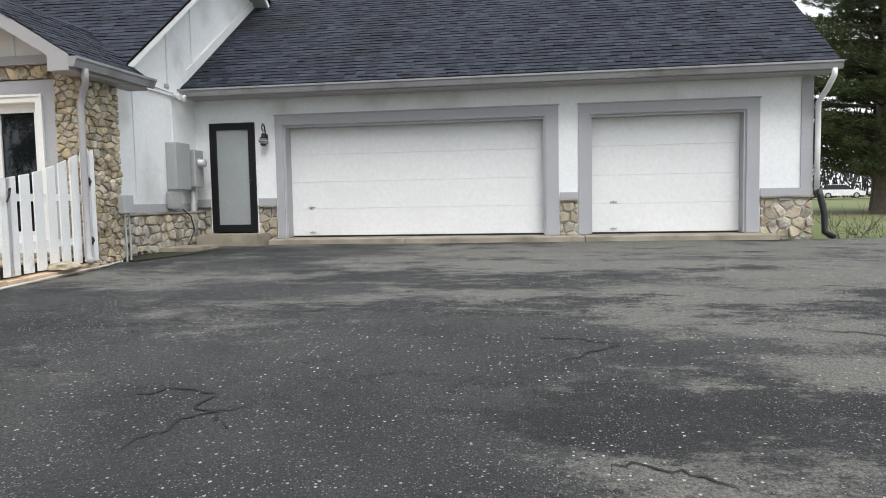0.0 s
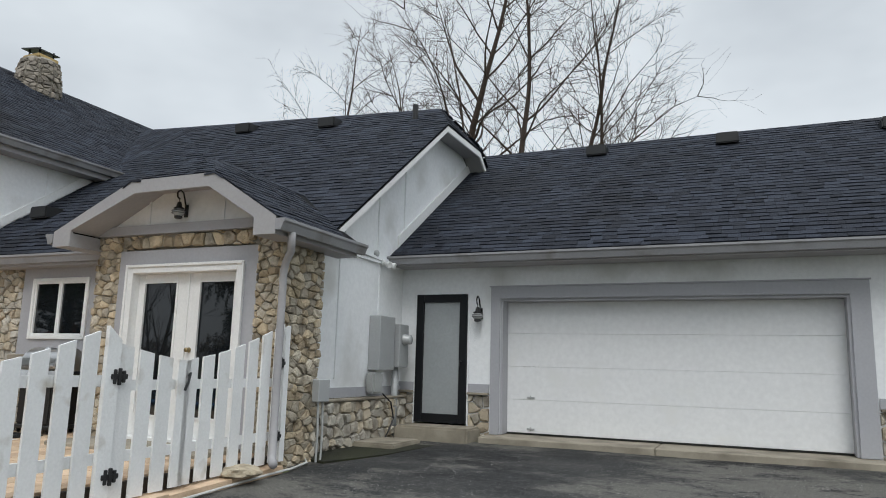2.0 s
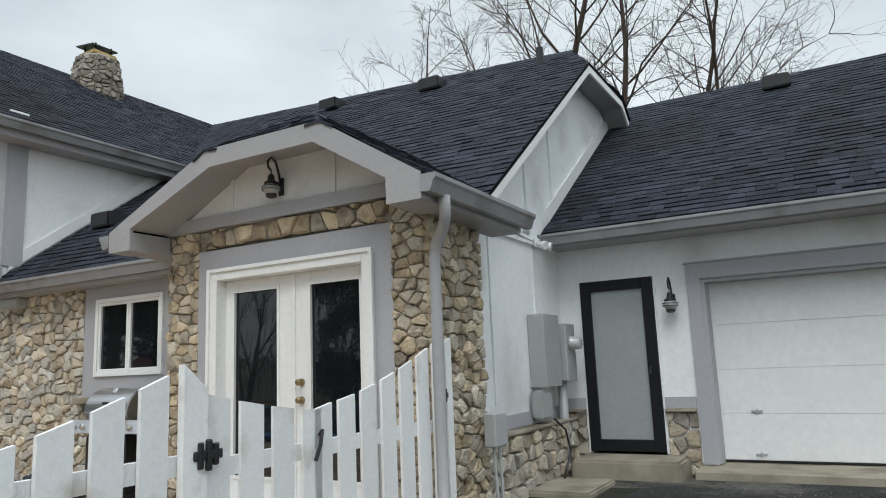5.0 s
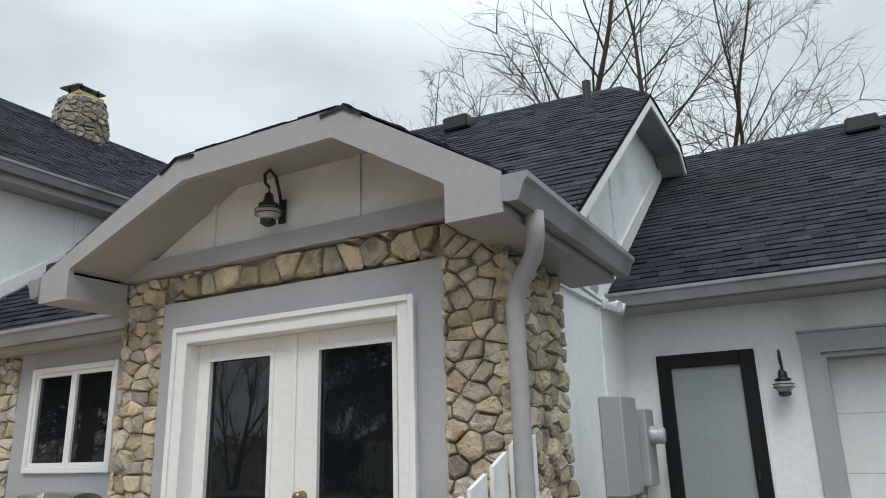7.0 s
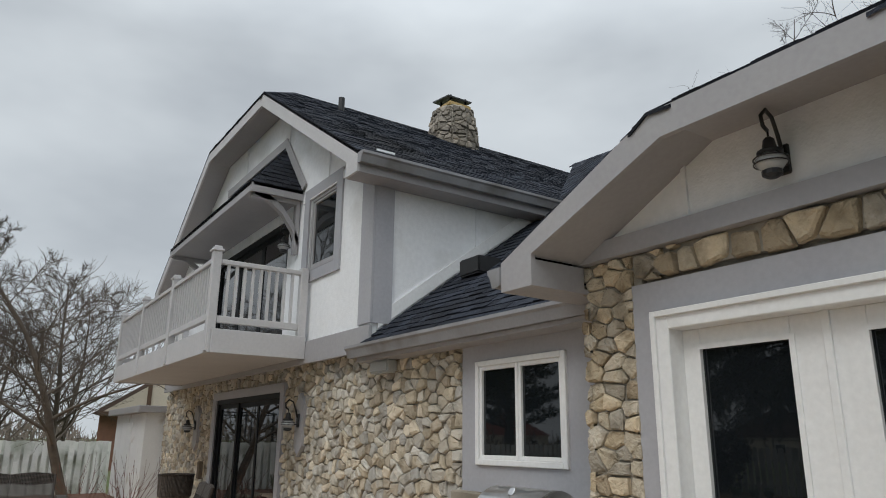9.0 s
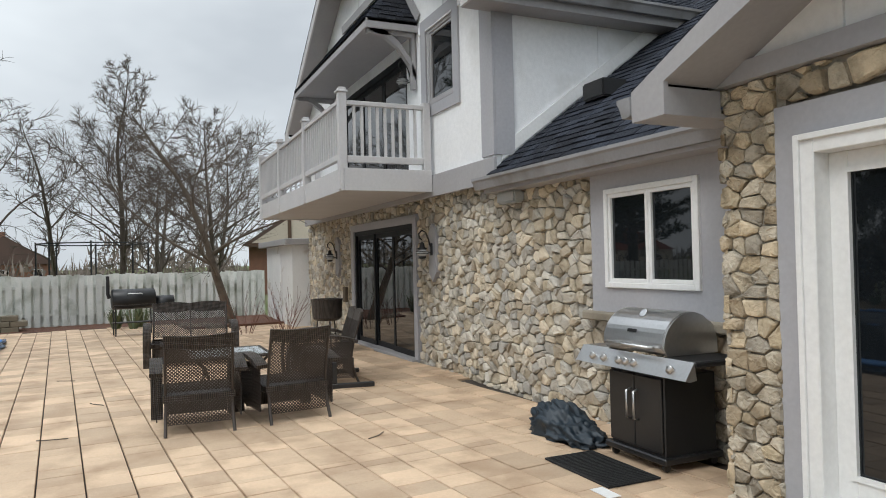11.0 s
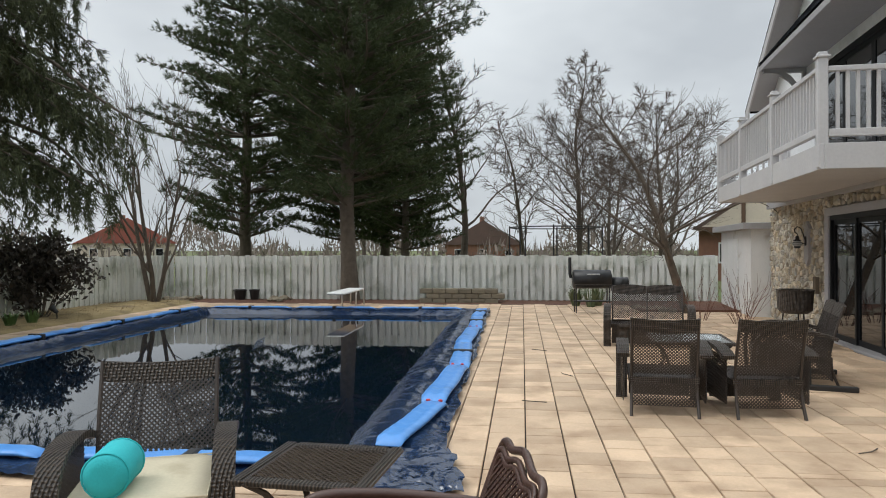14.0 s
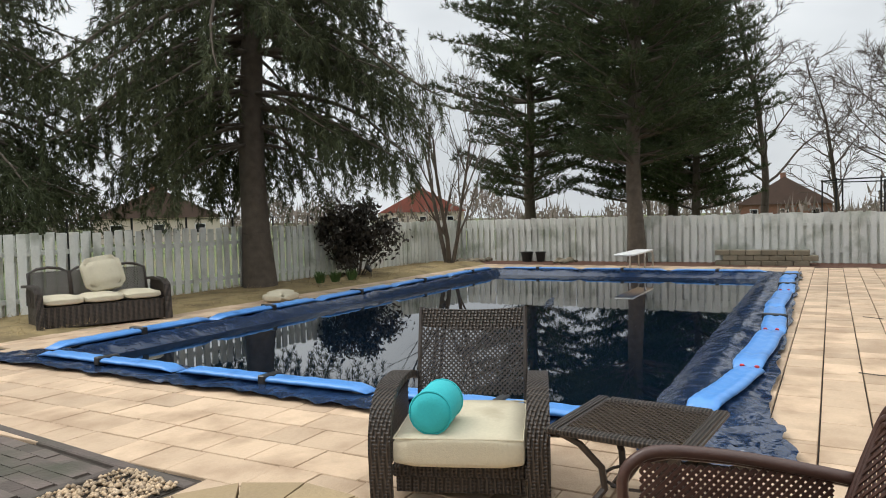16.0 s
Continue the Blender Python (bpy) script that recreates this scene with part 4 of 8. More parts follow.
part("band", boxes((MX0, MX1 + 0.04, UY - 0.05, UY - 0.003, 2.42, 2.72), bevel=0.006), M_LGREY, main_wall, "wide grey band between the storeys")
part("eave_band", boxes((-14.4, -12.5, UY - 0.025, UY - 0.003, 4.78, 4.9)), M_WHITE, main_wall)
part("window_casing", boxes((-14.32, -14.15, UY - 0.03, UY - 0.003, 3.55, 4.95), (-13.25, -13.08, UY - 0.03, UY - 0.003, 3.55, 4.95), (-14.15, -13.25, UY - 0.03, UY - 0.003, 4.8, 4.95), (-14.15, -13.25, UY - 0.03, UY - 0.003, 3.55, 3.7)), M_GREY, main_wall, "grey window casing")
for x in (-13.6, -15.2, -17.3, -19.4):
    part("panel_joint", boxes((x, x + 0.03, UY - 0.012, UY - 0.002, 4.95, 4.9 + max(0.3, min(1.9, (abs(x + 12.4) if x > -17 else abs(x + 21.5)) * 0.62)))), M_WHITE, main_wall)
part("side_joint", boxes((MX1 + 0.002, MX1 + 0.015, 10.9, 10.93, 3.7, 4.65)), M_WHITE, main_wall)
part("flashing", board((MX1 + 0.003, 9.5, wing_z(MX1, 9.5) + 0.04), (MX1 + 0.003, 12.0, wing_z(MX1, 12.0) + 0.04), (0, 0, 1), (1, 0, 0), 0.17, 0.025), M_VINYL, main_wall, "white board above the lower roof")
window("window_2", -14.13, -13.27, UY + 0.03, 3.72, 4.78, 1, "narrow grey upstairs window", M_LGREY)
up_door = thing("door_6", "dark framed sliding door onto the balcony", "door", kind="structure")
part("door_frame", boxes((-18.6, -18.5, UY + 0.02, UY + 0.15, 2.82, 4.72), (-15.05, -14.95, UY + 0.02, UY + 0.15, 2.82, 4.72), (-18.5, -15.05, UY + 0.02, UY + 0.15, 4.62, 4.72)), M_DKFRAME, up_door)
for a, b in ((-18.5, -17.35), (-17.35, -16.2), (-16.2, -15.05)):
    leaf = part("door_leaf", boxes((a, a + 0.07, UY + 0.06, UY + 0.09, 2.84, 4.62), (b - 0.07, b, UY + 0.06, UY + 0.09, 2.84, 4.62), (a + 0.07, b - 0.07, UY + 0.06, UY + 0.09, 4.54, 4.62), (a + 0.07, b - 0.07, UY + 0.06, UY + 0.09, 2.84, 2.94)), M_DKFRAME, up_door)
    part("pane", boxes((a + 0.07, b - 0.07, UY + 0.07, UY + 0.076, 2.94, 4.54)), M_GLASS, leaf, "dark glass pane")

RC, EZ, CZ = -16.95, 4.66, 6.93
RXR, RXL, CXR, CXL = -11.88, -22.02, -15.42, -18.48
msl = (CZ - EZ) / (RXR - CXR)
RZ = CZ + msl * (CXR - RC)
MYF = 9.0
m_tip = (RC, 10.1, RZ)
roof_face("roof_main_right", [(RXR, MYF, EZ), (RXR, 12.3, EZ), (-14.2, 14.75, EZ + msl * (RXR + 14.2)), (-14.2, 18.5, EZ + msl * (RXR + 14.2)), (RC, 18.5, RZ), m_tip, (CXR, MYF, CZ)], RL, lambda p: p[1] + abs(p[2] - 5), 0.14, 0.26, fields=[[(RXR, MYF, EZ), (RXR, 12.3, EZ), (-14.2, 14.75, EZ + msl * (RXR + 14.2)), (RC, 14.75, RZ), m_tip, (CXR, MYF, CZ)], [(-14.2, 14.75, EZ + msl * (RXR + 14.2)), (-14.2, 18.5, EZ + msl * (RXR + 14.2)), (RC, 18.5, RZ), (RC, 14.75, RZ)]])
roof_face("roof_main_left", [(RXL, 18.5, EZ), (RXL, MYF, EZ), (CXL, MYF, CZ), m_tip, (RC, 18.5, RZ)], RL, lambda p: p[1], limit=0)
roof_face("roof_main_hip", [(CXL, MYF, CZ), (CXR, MYF, CZ), m_tip], RL, lambda p: p[0], limit=60)
mf = tagged(part("trim_main_gable", prism([(RXR, MYF, EZ - 0.02), (CXR, MYF, CZ - 0.02), (CXL, MYF, CZ - 0.02), (RXL, MYF, EZ - 0.02), (RXL, MYF, EZ - 0.25), (RXL + 0.3, MYF, EZ - 0.25), (RXL + 0.3, MYF, EZ - 0.05), (CXL + 0.06, MYF, CZ - 0.22), (CXR - 0.06, MYF, CZ - 0.22), (RXR - 0.3, MYF, EZ - 0.05), (RXR - 0.3, MYF, EZ - 0.25), (RXR, MYF, EZ - 0.25)], (0, 0.03, 0)), M_PALEGREY), "pale clipped gable fascia of the house", "trim", kind="structure")
ms = [(RXR - 0.28, EZ - 0.05), (CXR - 0.05, CZ - 0.23), (CXL + 0.05, CZ - 0.23), (RXL + 0.28, EZ - 0.05)]
for (xa, za), (xb, zb) in zip(ms, ms[1:]):
    part("soffit", prism([(xa, MYF + 0.03, za), (xb, MYF + 0.03, zb), (xb, UY, zb), (xa, UY, za)], (0, 0, 0.02)), M_LGREY, mf)
part("side_soffit", boxes((MX1, RXR, MYF + 0.03, 12.4, EZ - 0.25, EZ - 0.21), (RXR - 0.02, RXR, MYF + 0.03, 12.35, EZ - 0.21, EZ - 0.02)), M_LGREY, mf)
gutter("gutter_main", (RXR, MYF, EZ - 0.03), (RXR, 12.3, EZ - 0.03), (1, 0, 0))
gutter("gutter_kitchen", (-12.35, 9.3, 2.47), (-8.6, 9.36, 2.47), (0, -1, 0))
tagged(part("soffit_kitchen", boxes((-12.3, -8.4, 9.31, SY - 0.01, 2.3, 2.34), (-12.3, -8.4, 9.3, 9.32, 2.34, 2.46)), M_LGREY), "grey soffit under the kitchen eave", "soffit", kind="structure")

chimney = thing("chimney", "round-shouldered field stone chimney with a black metal cap", "chimney", kind="structure")
CH = (-16.35, 13.4)
chim_core = part("core", lathe([(0.5, 6.9), (0.5, 7.6), (0.47, 7.95), (0.4, 8.16), (0.34, 8.22)], (*CH, 0), 10), M_MORTAR, chimney)
part("flue", boxes((CH[0] - 0.28, CH[0] + 0.28, CH[1] - 0.28, CH[1] + 0.28, 8.2, 8.3), bevel=0.02), mat("tan_clay_flue", (0.5, 0.36, 0.16), rough=0.9), chimney, "tan clay flue rim")
part("cap", prism([(CH[0] - 0.34, CH[1] - 0.3, 8.50), (CH[0] + 0.26, CH[1] - 0.3, 8.42), (CH[0] + 0.26, CH[1] + 0.3, 8.42), (CH[0] - 0.34, CH[1] + 0.3, 8.50)], (0, 0, -0.03)), M_BLACK, chimney, "black metal cap")
part("cap_leg", boxes((CH[0] - 0.2, CH[0] - 0.17, CH[1] - 0.2, CH[1] - 0.17, 8.26, 8.48), (CH[0] + 0.17, CH[0] + 0.2, CH[1] - 0.2, CH[1] - 0.17, 8.26, 8.48), (CH[0] - 0.2, CH[0] - 0.17, CH[1] + 0.17, CH[1] + 0.2, 8.26, 8.48), (CH[0] + 0.17, CH[0] + 0.2, CH[1] + 0.17, CH[1] + 0.2, 8.26, 8.48)), M_BLACK, chimney)

# ---- patio, pool and fences: a frame turned a little from the house ----
PT = radians(5.6)
PC, PS = math.cos(PT), math.sin(PT)


def pp(u, v, z=0.0):
    return Vector((u * PC - v * PS, u * PS + v * PC, z))


def to_patio(x, y):
    return x * PC + y * PS, -x * PS + y * PC


PM = pose(0, 0, 0, 0, 0, 5.6)
M_TILE = mat("tan_concrete_paver", (0.61, 0.45, 0.305), (0.49, 0.355, 0.24), scale=2.6, rough=0.75, bump=0.5, bump_scale=70, vary=0.2, stain=(0.36, 0.245, 0.155), stain_scale=2.2, stain_amount=0.55)
M_JOINT = mat("dark_sand_joint", (0.055, 0.043, 0.032), (0.03, 0.024, 0.019), scale=5, rough=0.95)
M_MULCH = mat("reddish_mulch", (0.13, 0.055, 0.03), (0.08, 0.04, 0.025), scale=6, rough=0.95, bump=1.0, bump_scale=60)
M_DRYGRASS = mat("dry_straw_grass", (0.36, 0.27, 0.13), (0.25, 0.19, 0.09), scale=3, rough=0.95, bump=1.0, bump_scale=55, stain=(0.14, 0.10, 0.05), stain_scale=1.5, stain_amount=0.5)
M_PICKET = mat("white_painted_picket", (0.80, 0.80, 0.79), (0.74, 0.74, 0.73), scale=3, rough=0.6, bump=0.25, bump_scale=40, vary=0.05, stain=(0.5, 0.46, 0.40), stain_scale=2.5, stain_amount=0.08)
M_OLDFENCE = mat("weathered_white_fence_board", (0.76, 0.76, 0.72), (0.66, 0.67, 0.61), scale=2, rough=0.85, bump=0.4, bump_scale=40, vary=0.12, stain=(0.34, 0.36, 0.29), stain_scale=1.6, stain_amount=0.35)

# bed of sand under the pavers, cut round the pool
HU0, HU1, HV0, HV1 = -21.9, -9.52, -2.0, 4.8
bed = boxes((-24.6, HU0, -3.5, 12.4, -0.2, -0.022), (HU0, HU1, -3.5, HV0, -0.2, -0.022), (HU0, HU1, HV1, 12.4, -0.2, -0.022))
moved(bed, PM)
prism([pp(HU1, -3.5, -0.2), Vector((fence_x(-3.6) - 0.1, -4.6, -0.2)), Vector((fence_x(9.0) - 0.06, 9.0, -0.2)), Vector((-7.0, 10.8, -0.2)), pp(HU1, 12.4, -0.2)], (0, 0, 0.178), bed)
floor = tagged(part("floor_patio", bed, M_JOINT), "patio of tan concrete pavers with dark joints", "patio", kind="structure")
tagged(part("pool_shell", moved(boxes((HU0, HU1, HV0, HV1, -0.6, -0.5), (HU0 - 0.1, HU0, HV0, HV1, -0.6, -0.03), (HU1, HU1 + 0.1, HV0, HV1, -0.6, -0.03), (HU0, HU1, HV0 - 0.1, HV0, -0.6, -0.03), (HU0, HU1, HV1, HV1 + 0.1, -0.6, -0.03)), PM), M_JOINT), "pool shell under the winter cover", "pool", kind="structure")

# curb under the picket fence
curb_pts = [(fence_x(y), y) for y in steps((-4.6, 9.0, 0.85))]
curb = thing("kerb_fence", "row of tan pavers under the picket fence", "kerb", kind="structure")
for (xa, ya), (xb, yb) in zip(curb_pts, curb_pts[1:]):
    part("paver", prism([(xa - 0.1, ya + 0.006, drive_z(ya) - 0.4), (xa + 0.15, ya + 0.006, drive_z(ya) - 0.4), (xb + 0.15, yb - 0.006, drive_z(yb) - 0.4), (xb - 0.1, yb - 0.006, drive_z(yb) - 0.4)], (0, 0, 0.48 + RNG.uniform(-0.01, 0.01))), M_TILE, curb)
tagged(part("garden_hose", tube([(fence_x(y) + 0.2 + 0.02 * math.sin(2 * y), y, drive_z(y) + 0.03) for y in steps((-2, 9.1, 0.4))] + [(-5.3, 9.5, -0.13), (-5.5, 9.75, -0.12)], 0.012, 6), mat("white_hose", (0.6, 0.6, 0.57), rough=0.5)), "thin white hose along the kerb", "hose")
bm = bmesh.new()
bmesh.ops.create_icosphere(bm, subdivisions=3, radius=1)
for w in bm.verts:
    n = w.co.copy()
    k = 1 + 0.28 * noise.noise(n * 1.6 + Vector((2, 7, 1))) + 0.1 * noise.noise(n * 5)
    w.co = Vector((n.x * 0.2 * k, n.y * 0.2 * k, max(-0.3, min(0.62, n.z)) * 0.085 * k))
tagged(part("flat_stone", moved(bm, Matrix.Translation((-5.27, 8.3, -0.09))), M_GREYSTONE), "flat broken stone on the kerb", "stone")
# small concrete pad at the corner
tagged(part("concrete_pad", boxes((-5.7, -5.05, 11.2, 12.1, -0.25, -0.06), bevel=0.02), M_CONC), "small mossy concrete pad by the wall", "slab", kind="structure")


def picket_fence():
    f = thing("picket_fence", "white wooden picket fence with a double gate beside the drive", "fence")
    way = Vector((fence_x(8) - fence_x(9), -1, 0)).normalized()
    out = Vector((-way.y, way.x, 0))
    out = out if out.x > 0 else -out

    def top(y):
        if y > 7.6:
            return 1.03 + 0.40 * max(0, (y - 7.6) / 1.42) ** 1.5
        if y > 6.66:
            return 1.0 + 0.15 * ((7.6 - y) / 0.94) ** 1.4
        return 0.945 + 0.34 * max(0, 1 - (6.66 - y) / 1.1) ** 1.3

    def base(y):
        return drive_z(y) + 0.1

    def one(y, w, name="picket", extra=0.0, thick=0.022, parent=f):
        c = Vector((fence_x(y), y, 0))
        a, b = c - way * w / 2, c + way * w / 2
        za, zb = top(a.y) + extra, top(b.y) + extra
        pts = [a + Vector((0, 0, base(y))), b + Vector((0, 0, base(y))), b + Vector((0, 0, zb)), a + Vector((0, 0, za))]
        part(name, prism(pts, out * thick), M_PICKET, parent)

    def rails(y0, y1, parent):
        for z in (0.16, 0.78):
            a, b = Vector((fence_x(y0), y0, z)) - out * 0.005, Vector((fence_x(y1), y1, z)) - out * 0.005
            part("rail", board(a, b, (0, 0, 1), -out, 0.09, 0.035), M_PICKET, parent)

    y = 6.44
    while y > -4.4:
        one(y, 0.145)
        y -= 0.222
    rails(-4.4, 6.72, f)
    one(6.65, 0.14, "post", 0.02, 0.04)
    for y0, y1, name in ((6.8, 7.5, "gate"), (7.6, 8.98, "gate")):
        g = part(name, boxes((0, 0.001, 0, 0.001, 0, 0.001)), M_PICKET, f)
        g.location = (fence_x(y0), y0, 0.5)
        g.data.transform(Matrix.Identity(4))
        n = round((y1 - y0) / 0.235)
        for k in range(n + 1):
            yy = y0 + (y1 - y0) * k / n
            c = Vector((fence_x(yy), yy, 0)) - g.location
            w = 0.16
            a, b = c - way * w / 2, c + way * w / 2
            pts = [a + Vector((0, 0, base(yy))), b + Vector((0, 0, base(yy))), b + Vector((0, 0, top(yy + way.y * w / 2))), a + Vector((0, 0, top(yy - way.y * w / 2)))]
            part("picket", prism(pts, out * 0.02), M_PICKET, g)
        for z in (0.16, 0.74):
            a, b = Vector((fence_x(y0), y0, z)) - g.location, Vector((fence_x(y1), y1, z)) - g.location
            part("rail", board(a, b, (0, 0, 1), -out, 0.09, 0.035), M_PICKET, g)
    for yy, zz in ((6.72, 0.86), (6.72, 0.06), (8.98, 1.0), (8.98, 0.2)):
        c = Vector((fence_x(yy), yy, zz)) + out * 0.045
        part("hinge", moved(boxes((-0.008, 0.008, -0.085, 0.085, -0.022, 0.022), (-0.012, 0.012, -0.06, -0.03, -0.06, 0.06), (-0.012, 0.012, 0.03, 0.06, -0.05, 0.05), (-0.018, 0.018, -0.014, 0.014, -0.07, 0.07), bevel=0.006), Matrix.Translation(c)), M_BLACK, f, "black iron hinge")
    c = Vector((fence_x(7.55), 7.55, 0.86)) + out * 0.03
    part("latch", tube([c, c + Vector((0.02, 0, 0.03)), c + Vector((0.03, -0.03, -0.05)), c + Vector((0.02, -0.06, -0.13))], 0.012, 6), M_BLACK, f, "black iron latch")
    one(9.09, 0.09, "post", -0.05, 0.05)


picket_fence()


def board_fence(name, a, b, label, height=1.36):
    """A shadowbox fence: boards on both sides of its rails by turns."""
    a, b = Vector(a), Vector(b)
    L = (b - a).length
    d, nrm = (b - a).normalized(), Vector((-(b - a).y, (b - a).x, 0)).normalized()
    f = thing(name, label, "fence")
    mesh = raw_mesh("board", [(x, y, z) for z in (-0.12, height) for x, y in ((-0.07, -0.01), (0.07, -0.01), (0.07, 0.01), (-0.07, 0.01))], [(0, 1, 2, 3), (4, 5, 6, 7), (0, 1, 5, 4), (1, 2, 6, 5), (2, 3, 7, 6), (3, 0, 4, 7)], M_OLDFENCE)
    n = int(L / 0.108)
    rot = math.atan2(d.y, d.x)
    for k in range(n + 1):
        p = a + d * (k * L / n) + nrm * (0.06 if k % 2 else -0.06)
        ob = link("board", mesh, f)
        ob.matrix_basis = Matrix.Translation((p.x, p.y, RNG.uniform(-0.025, 0.02))) @ Matrix.Rotation(rot + RNG.uniform(-0.02, 0.02), 4, "Z") @ Matrix.Rotation(RNG.uniform(-0.012, 0.012), 4, "Y")
    for z in (0.25, 1.0):
        part("rail", prism([a + Vector((0, 0, z)) - nrm * 0.03, b + Vector((0, 0, z)) - nrm * 0.03, b + Vector((0, 0, z + 0.08)) - nrm * 0.03, a + Vector((0, 0, z + 0.08)) - nrm * 0.03], nrm * 0.06), M_OLDFENCE, f)
    for k in range(int(L / 2.4) + 1):
        p = a + d * min(L, k * 2.4)
        part("post", boxes((p.x - 0.03, p.x + 0.03, p.y - 0.03, p.y + 0.03, -0.3, height - 0.04)), M_OLDFENCE, f)
    return f


board_fence("board_fence", pp(-26.5, -5.4), pp(-26.5, 12.0), "weathered white board fence behind the pool")
board_fence("board_fence", pp(-26.45, -5.45), pp(-5.0, -5.75), "weathered white board fence with green stains along the lawn")

tagged(part("ground_mulch", moved(boxes((-26.6, -24.55, -5.4, 12.0, -0.3, -0.03), (-24.55, -22.3, 9.0, 12.0, -0.3, 0.05)), PM), M_MULCH), "bed of reddish bark mulch along the fence", "mulch", kind="structure")
lv, lq = [], []
NU, NV = 70, 10
for i in range(NU + 1):
    for j in range(NV + 1):
        u, v = -24.6 + 19.4 * i / NU, -5.8 + 2.32 * j / NV
        edge = smooth01(0, 0.35, -3.48 - v)
        p = pp(u, v, -0.03 + 0.09 * edge + 0.035 * edge * noise.noise(Vector((u * 1.3, v * 1.3, 2))))
        lv.append(p)
for i in range(NU):
    for j in range(NV):
        k = i * (NV + 1) + j
        lq.append((k, k + NV + 1, k + NV + 2, k + 1))
tagged(link("ground_straw", quick_mesh("ground_straw", lv, lq, M_DRYGRASS, True)), "strip of dry straw-coloured grass beside the pool", "grass", kind="structure")

# ---- the covered pool ----
M_COVER = mat("navy_plastic_cover", (0.010, 0.022, 0.055), (0.016, 0.036, 0.085), scale=4, rough=0.16, bump=1.0, bump_scale=14, spec=0.8)
M_WATER = mat("dark_pool_water", (0.0015, 0.0055, 0.012), (0.0025, 0.008, 0.017), scale=1, rough=0.02, spec=0.4)
M_TUBE = mat("blue_vinyl_tube", (0.10, 0.30, 0.68), (0.07, 0.24, 0.60), scale=3, rough=0.35, bump=0.3, bump_scale=12, stain=(0.05, 0.17, 0.42), stain_scale=3, stain_amount=0.15)
cv, cq = [], []


def cover_profile(d, s, side):
    """Height of the sheet d metres inside the pool's rim; s runs along it."""
    wide = 0.6 if side == "house" else 0.4
    wr = noise.noise(Vector((s * 2.2, d * 3.0, 5))) * 0.03 + (0.35 - abs(noise.noise(Vector((s * 5, d * 6, 8))))) * 0.04 + (0.35 - abs(noise.noise(Vector((s * 11 + d * 5, d * 9, 2))))) * 0.022
    if d < 0:
        return 0.035 + wr * 0.9
    return 0.045 - 0.2 * smooth01(0, wide, d) + wr * (1 - smooth01(0, wide, d))


def cover_strip(side, n_long, along, profile_ds):
    rows = []
    for i in range(n_long + 1):
        f = i / n_long
        row = []
        for d in profile_ds:
            over = 0.08 * noise.noise(Vector((f * 30, 1.7, len(side)))) if d < -0.3 else 0
            p = along(f, d + over)
            row.append(pp(p[0], p[1], cover_profile(d, f * (13.0 if side in ("house", "lawn") else 7.5), side)))
        rows.append(row)
    base = len(cv)
    m = len(profile_ds)
    for r in rows:
        cv.extend(r)
    for i in range(n_long):
        for j in range(m - 1):
            a = base + i * m + j
            cq.append((a, a + 1, a + m + 1, a + m))


ds = tuple(-0.5 + 0.05 * k for k in range(21)) + (0.6, 0.7, 0.9, 1.2)


def miter(f, d, c0, c1):
    lo, hi = c0 + d, c1 - d
    return lo + (hi - lo) * f


cover_strip("house", 300, lambda f, d: (miter(f, d, HU0, HU1), HV1 - d), ds)
cover_strip("lawn", 200, lambda f, d: (miter(f, d, HU0, HU1), HV0 + d), ds)
cover_strip("near", 170, lambda f, d: (HU1 - d, miter(f, d, HV0, HV1)), ds)
cover_strip("far", 70, lambda f, d: (HU0 + d, miter(f, d, HV0, HV1)), ds)
cover = tagged(link("pool_cover", quick_mesh("pool_cover", cv, cq, M_COVER, True)), "crumpled navy plastic winter cover over the pool", "pool cover")
tagged(part("water", moved(boxes((HU0 + 0.02, HU1 - 0.02, HV0 + 0.02, HV1 - 0.02, -0.3, -0.075)), PM), M_WATER), "still dark rain water standing on the cover", "water", kind="structure")
# a fold of sheet that breaks the water
part("fold", moved(prism([(-0.8, 0.02, 0), (-0.2, -0.07, 0), (0.85, -0.02, 0), (0.3, 0.09, 0)], (0, 0, 0.018)), Matrix.Translation(pp(-16.4, 1.45, -0.082)) @ Matrix.Rotation(0.35, 4, "Z")), M_COVER, cover)


def water_tube(length, wide=0.2, high=0.06):
    """A long flat tube of two chambers with a seam between them, pinched shut at both ends."""
    bm = bmesh.new()
    rings = []
    n, sides = 28, 16
    for i in range(n + 1):
        s = -length / 2 + length * i / n
        e = min(1, (i if i <= n / 2 else n - i) / 1.6)
        w, h = wide / 2 * (0.86 + 0.14 * e), max(0.006, high / 2 * e * (1 + 0.04 * math.sin(i * 1.7) + 0.03 * math.sin(i * 4.1)))
        rings.append([bm.verts.new((s, w * math.cos(t) + 0.006 * math.sin(i * 0.35), h + h * math.sin(t) * (0.45 + 0.55 * min(1, 2.2 * abs(math.cos(t)) + 0.02) if math.sin(t) > 0 else 1.0))) for t in (2 * math.pi * k / sides for k in range(sides))])
    for a, b in zip(rings, rings[1:]):
        for k in range(sides):
            bm.faces.new((a[k], a[(k + 1) % sides], b[(k + 1) % sides], b[k]))
    bm.faces.new(rings[0][::-1])
    bm.faces.new(rings[-1])
    return bm


M_RED = mat("red_cap", (0.6, 0.03, 0.03), rough=0.4)


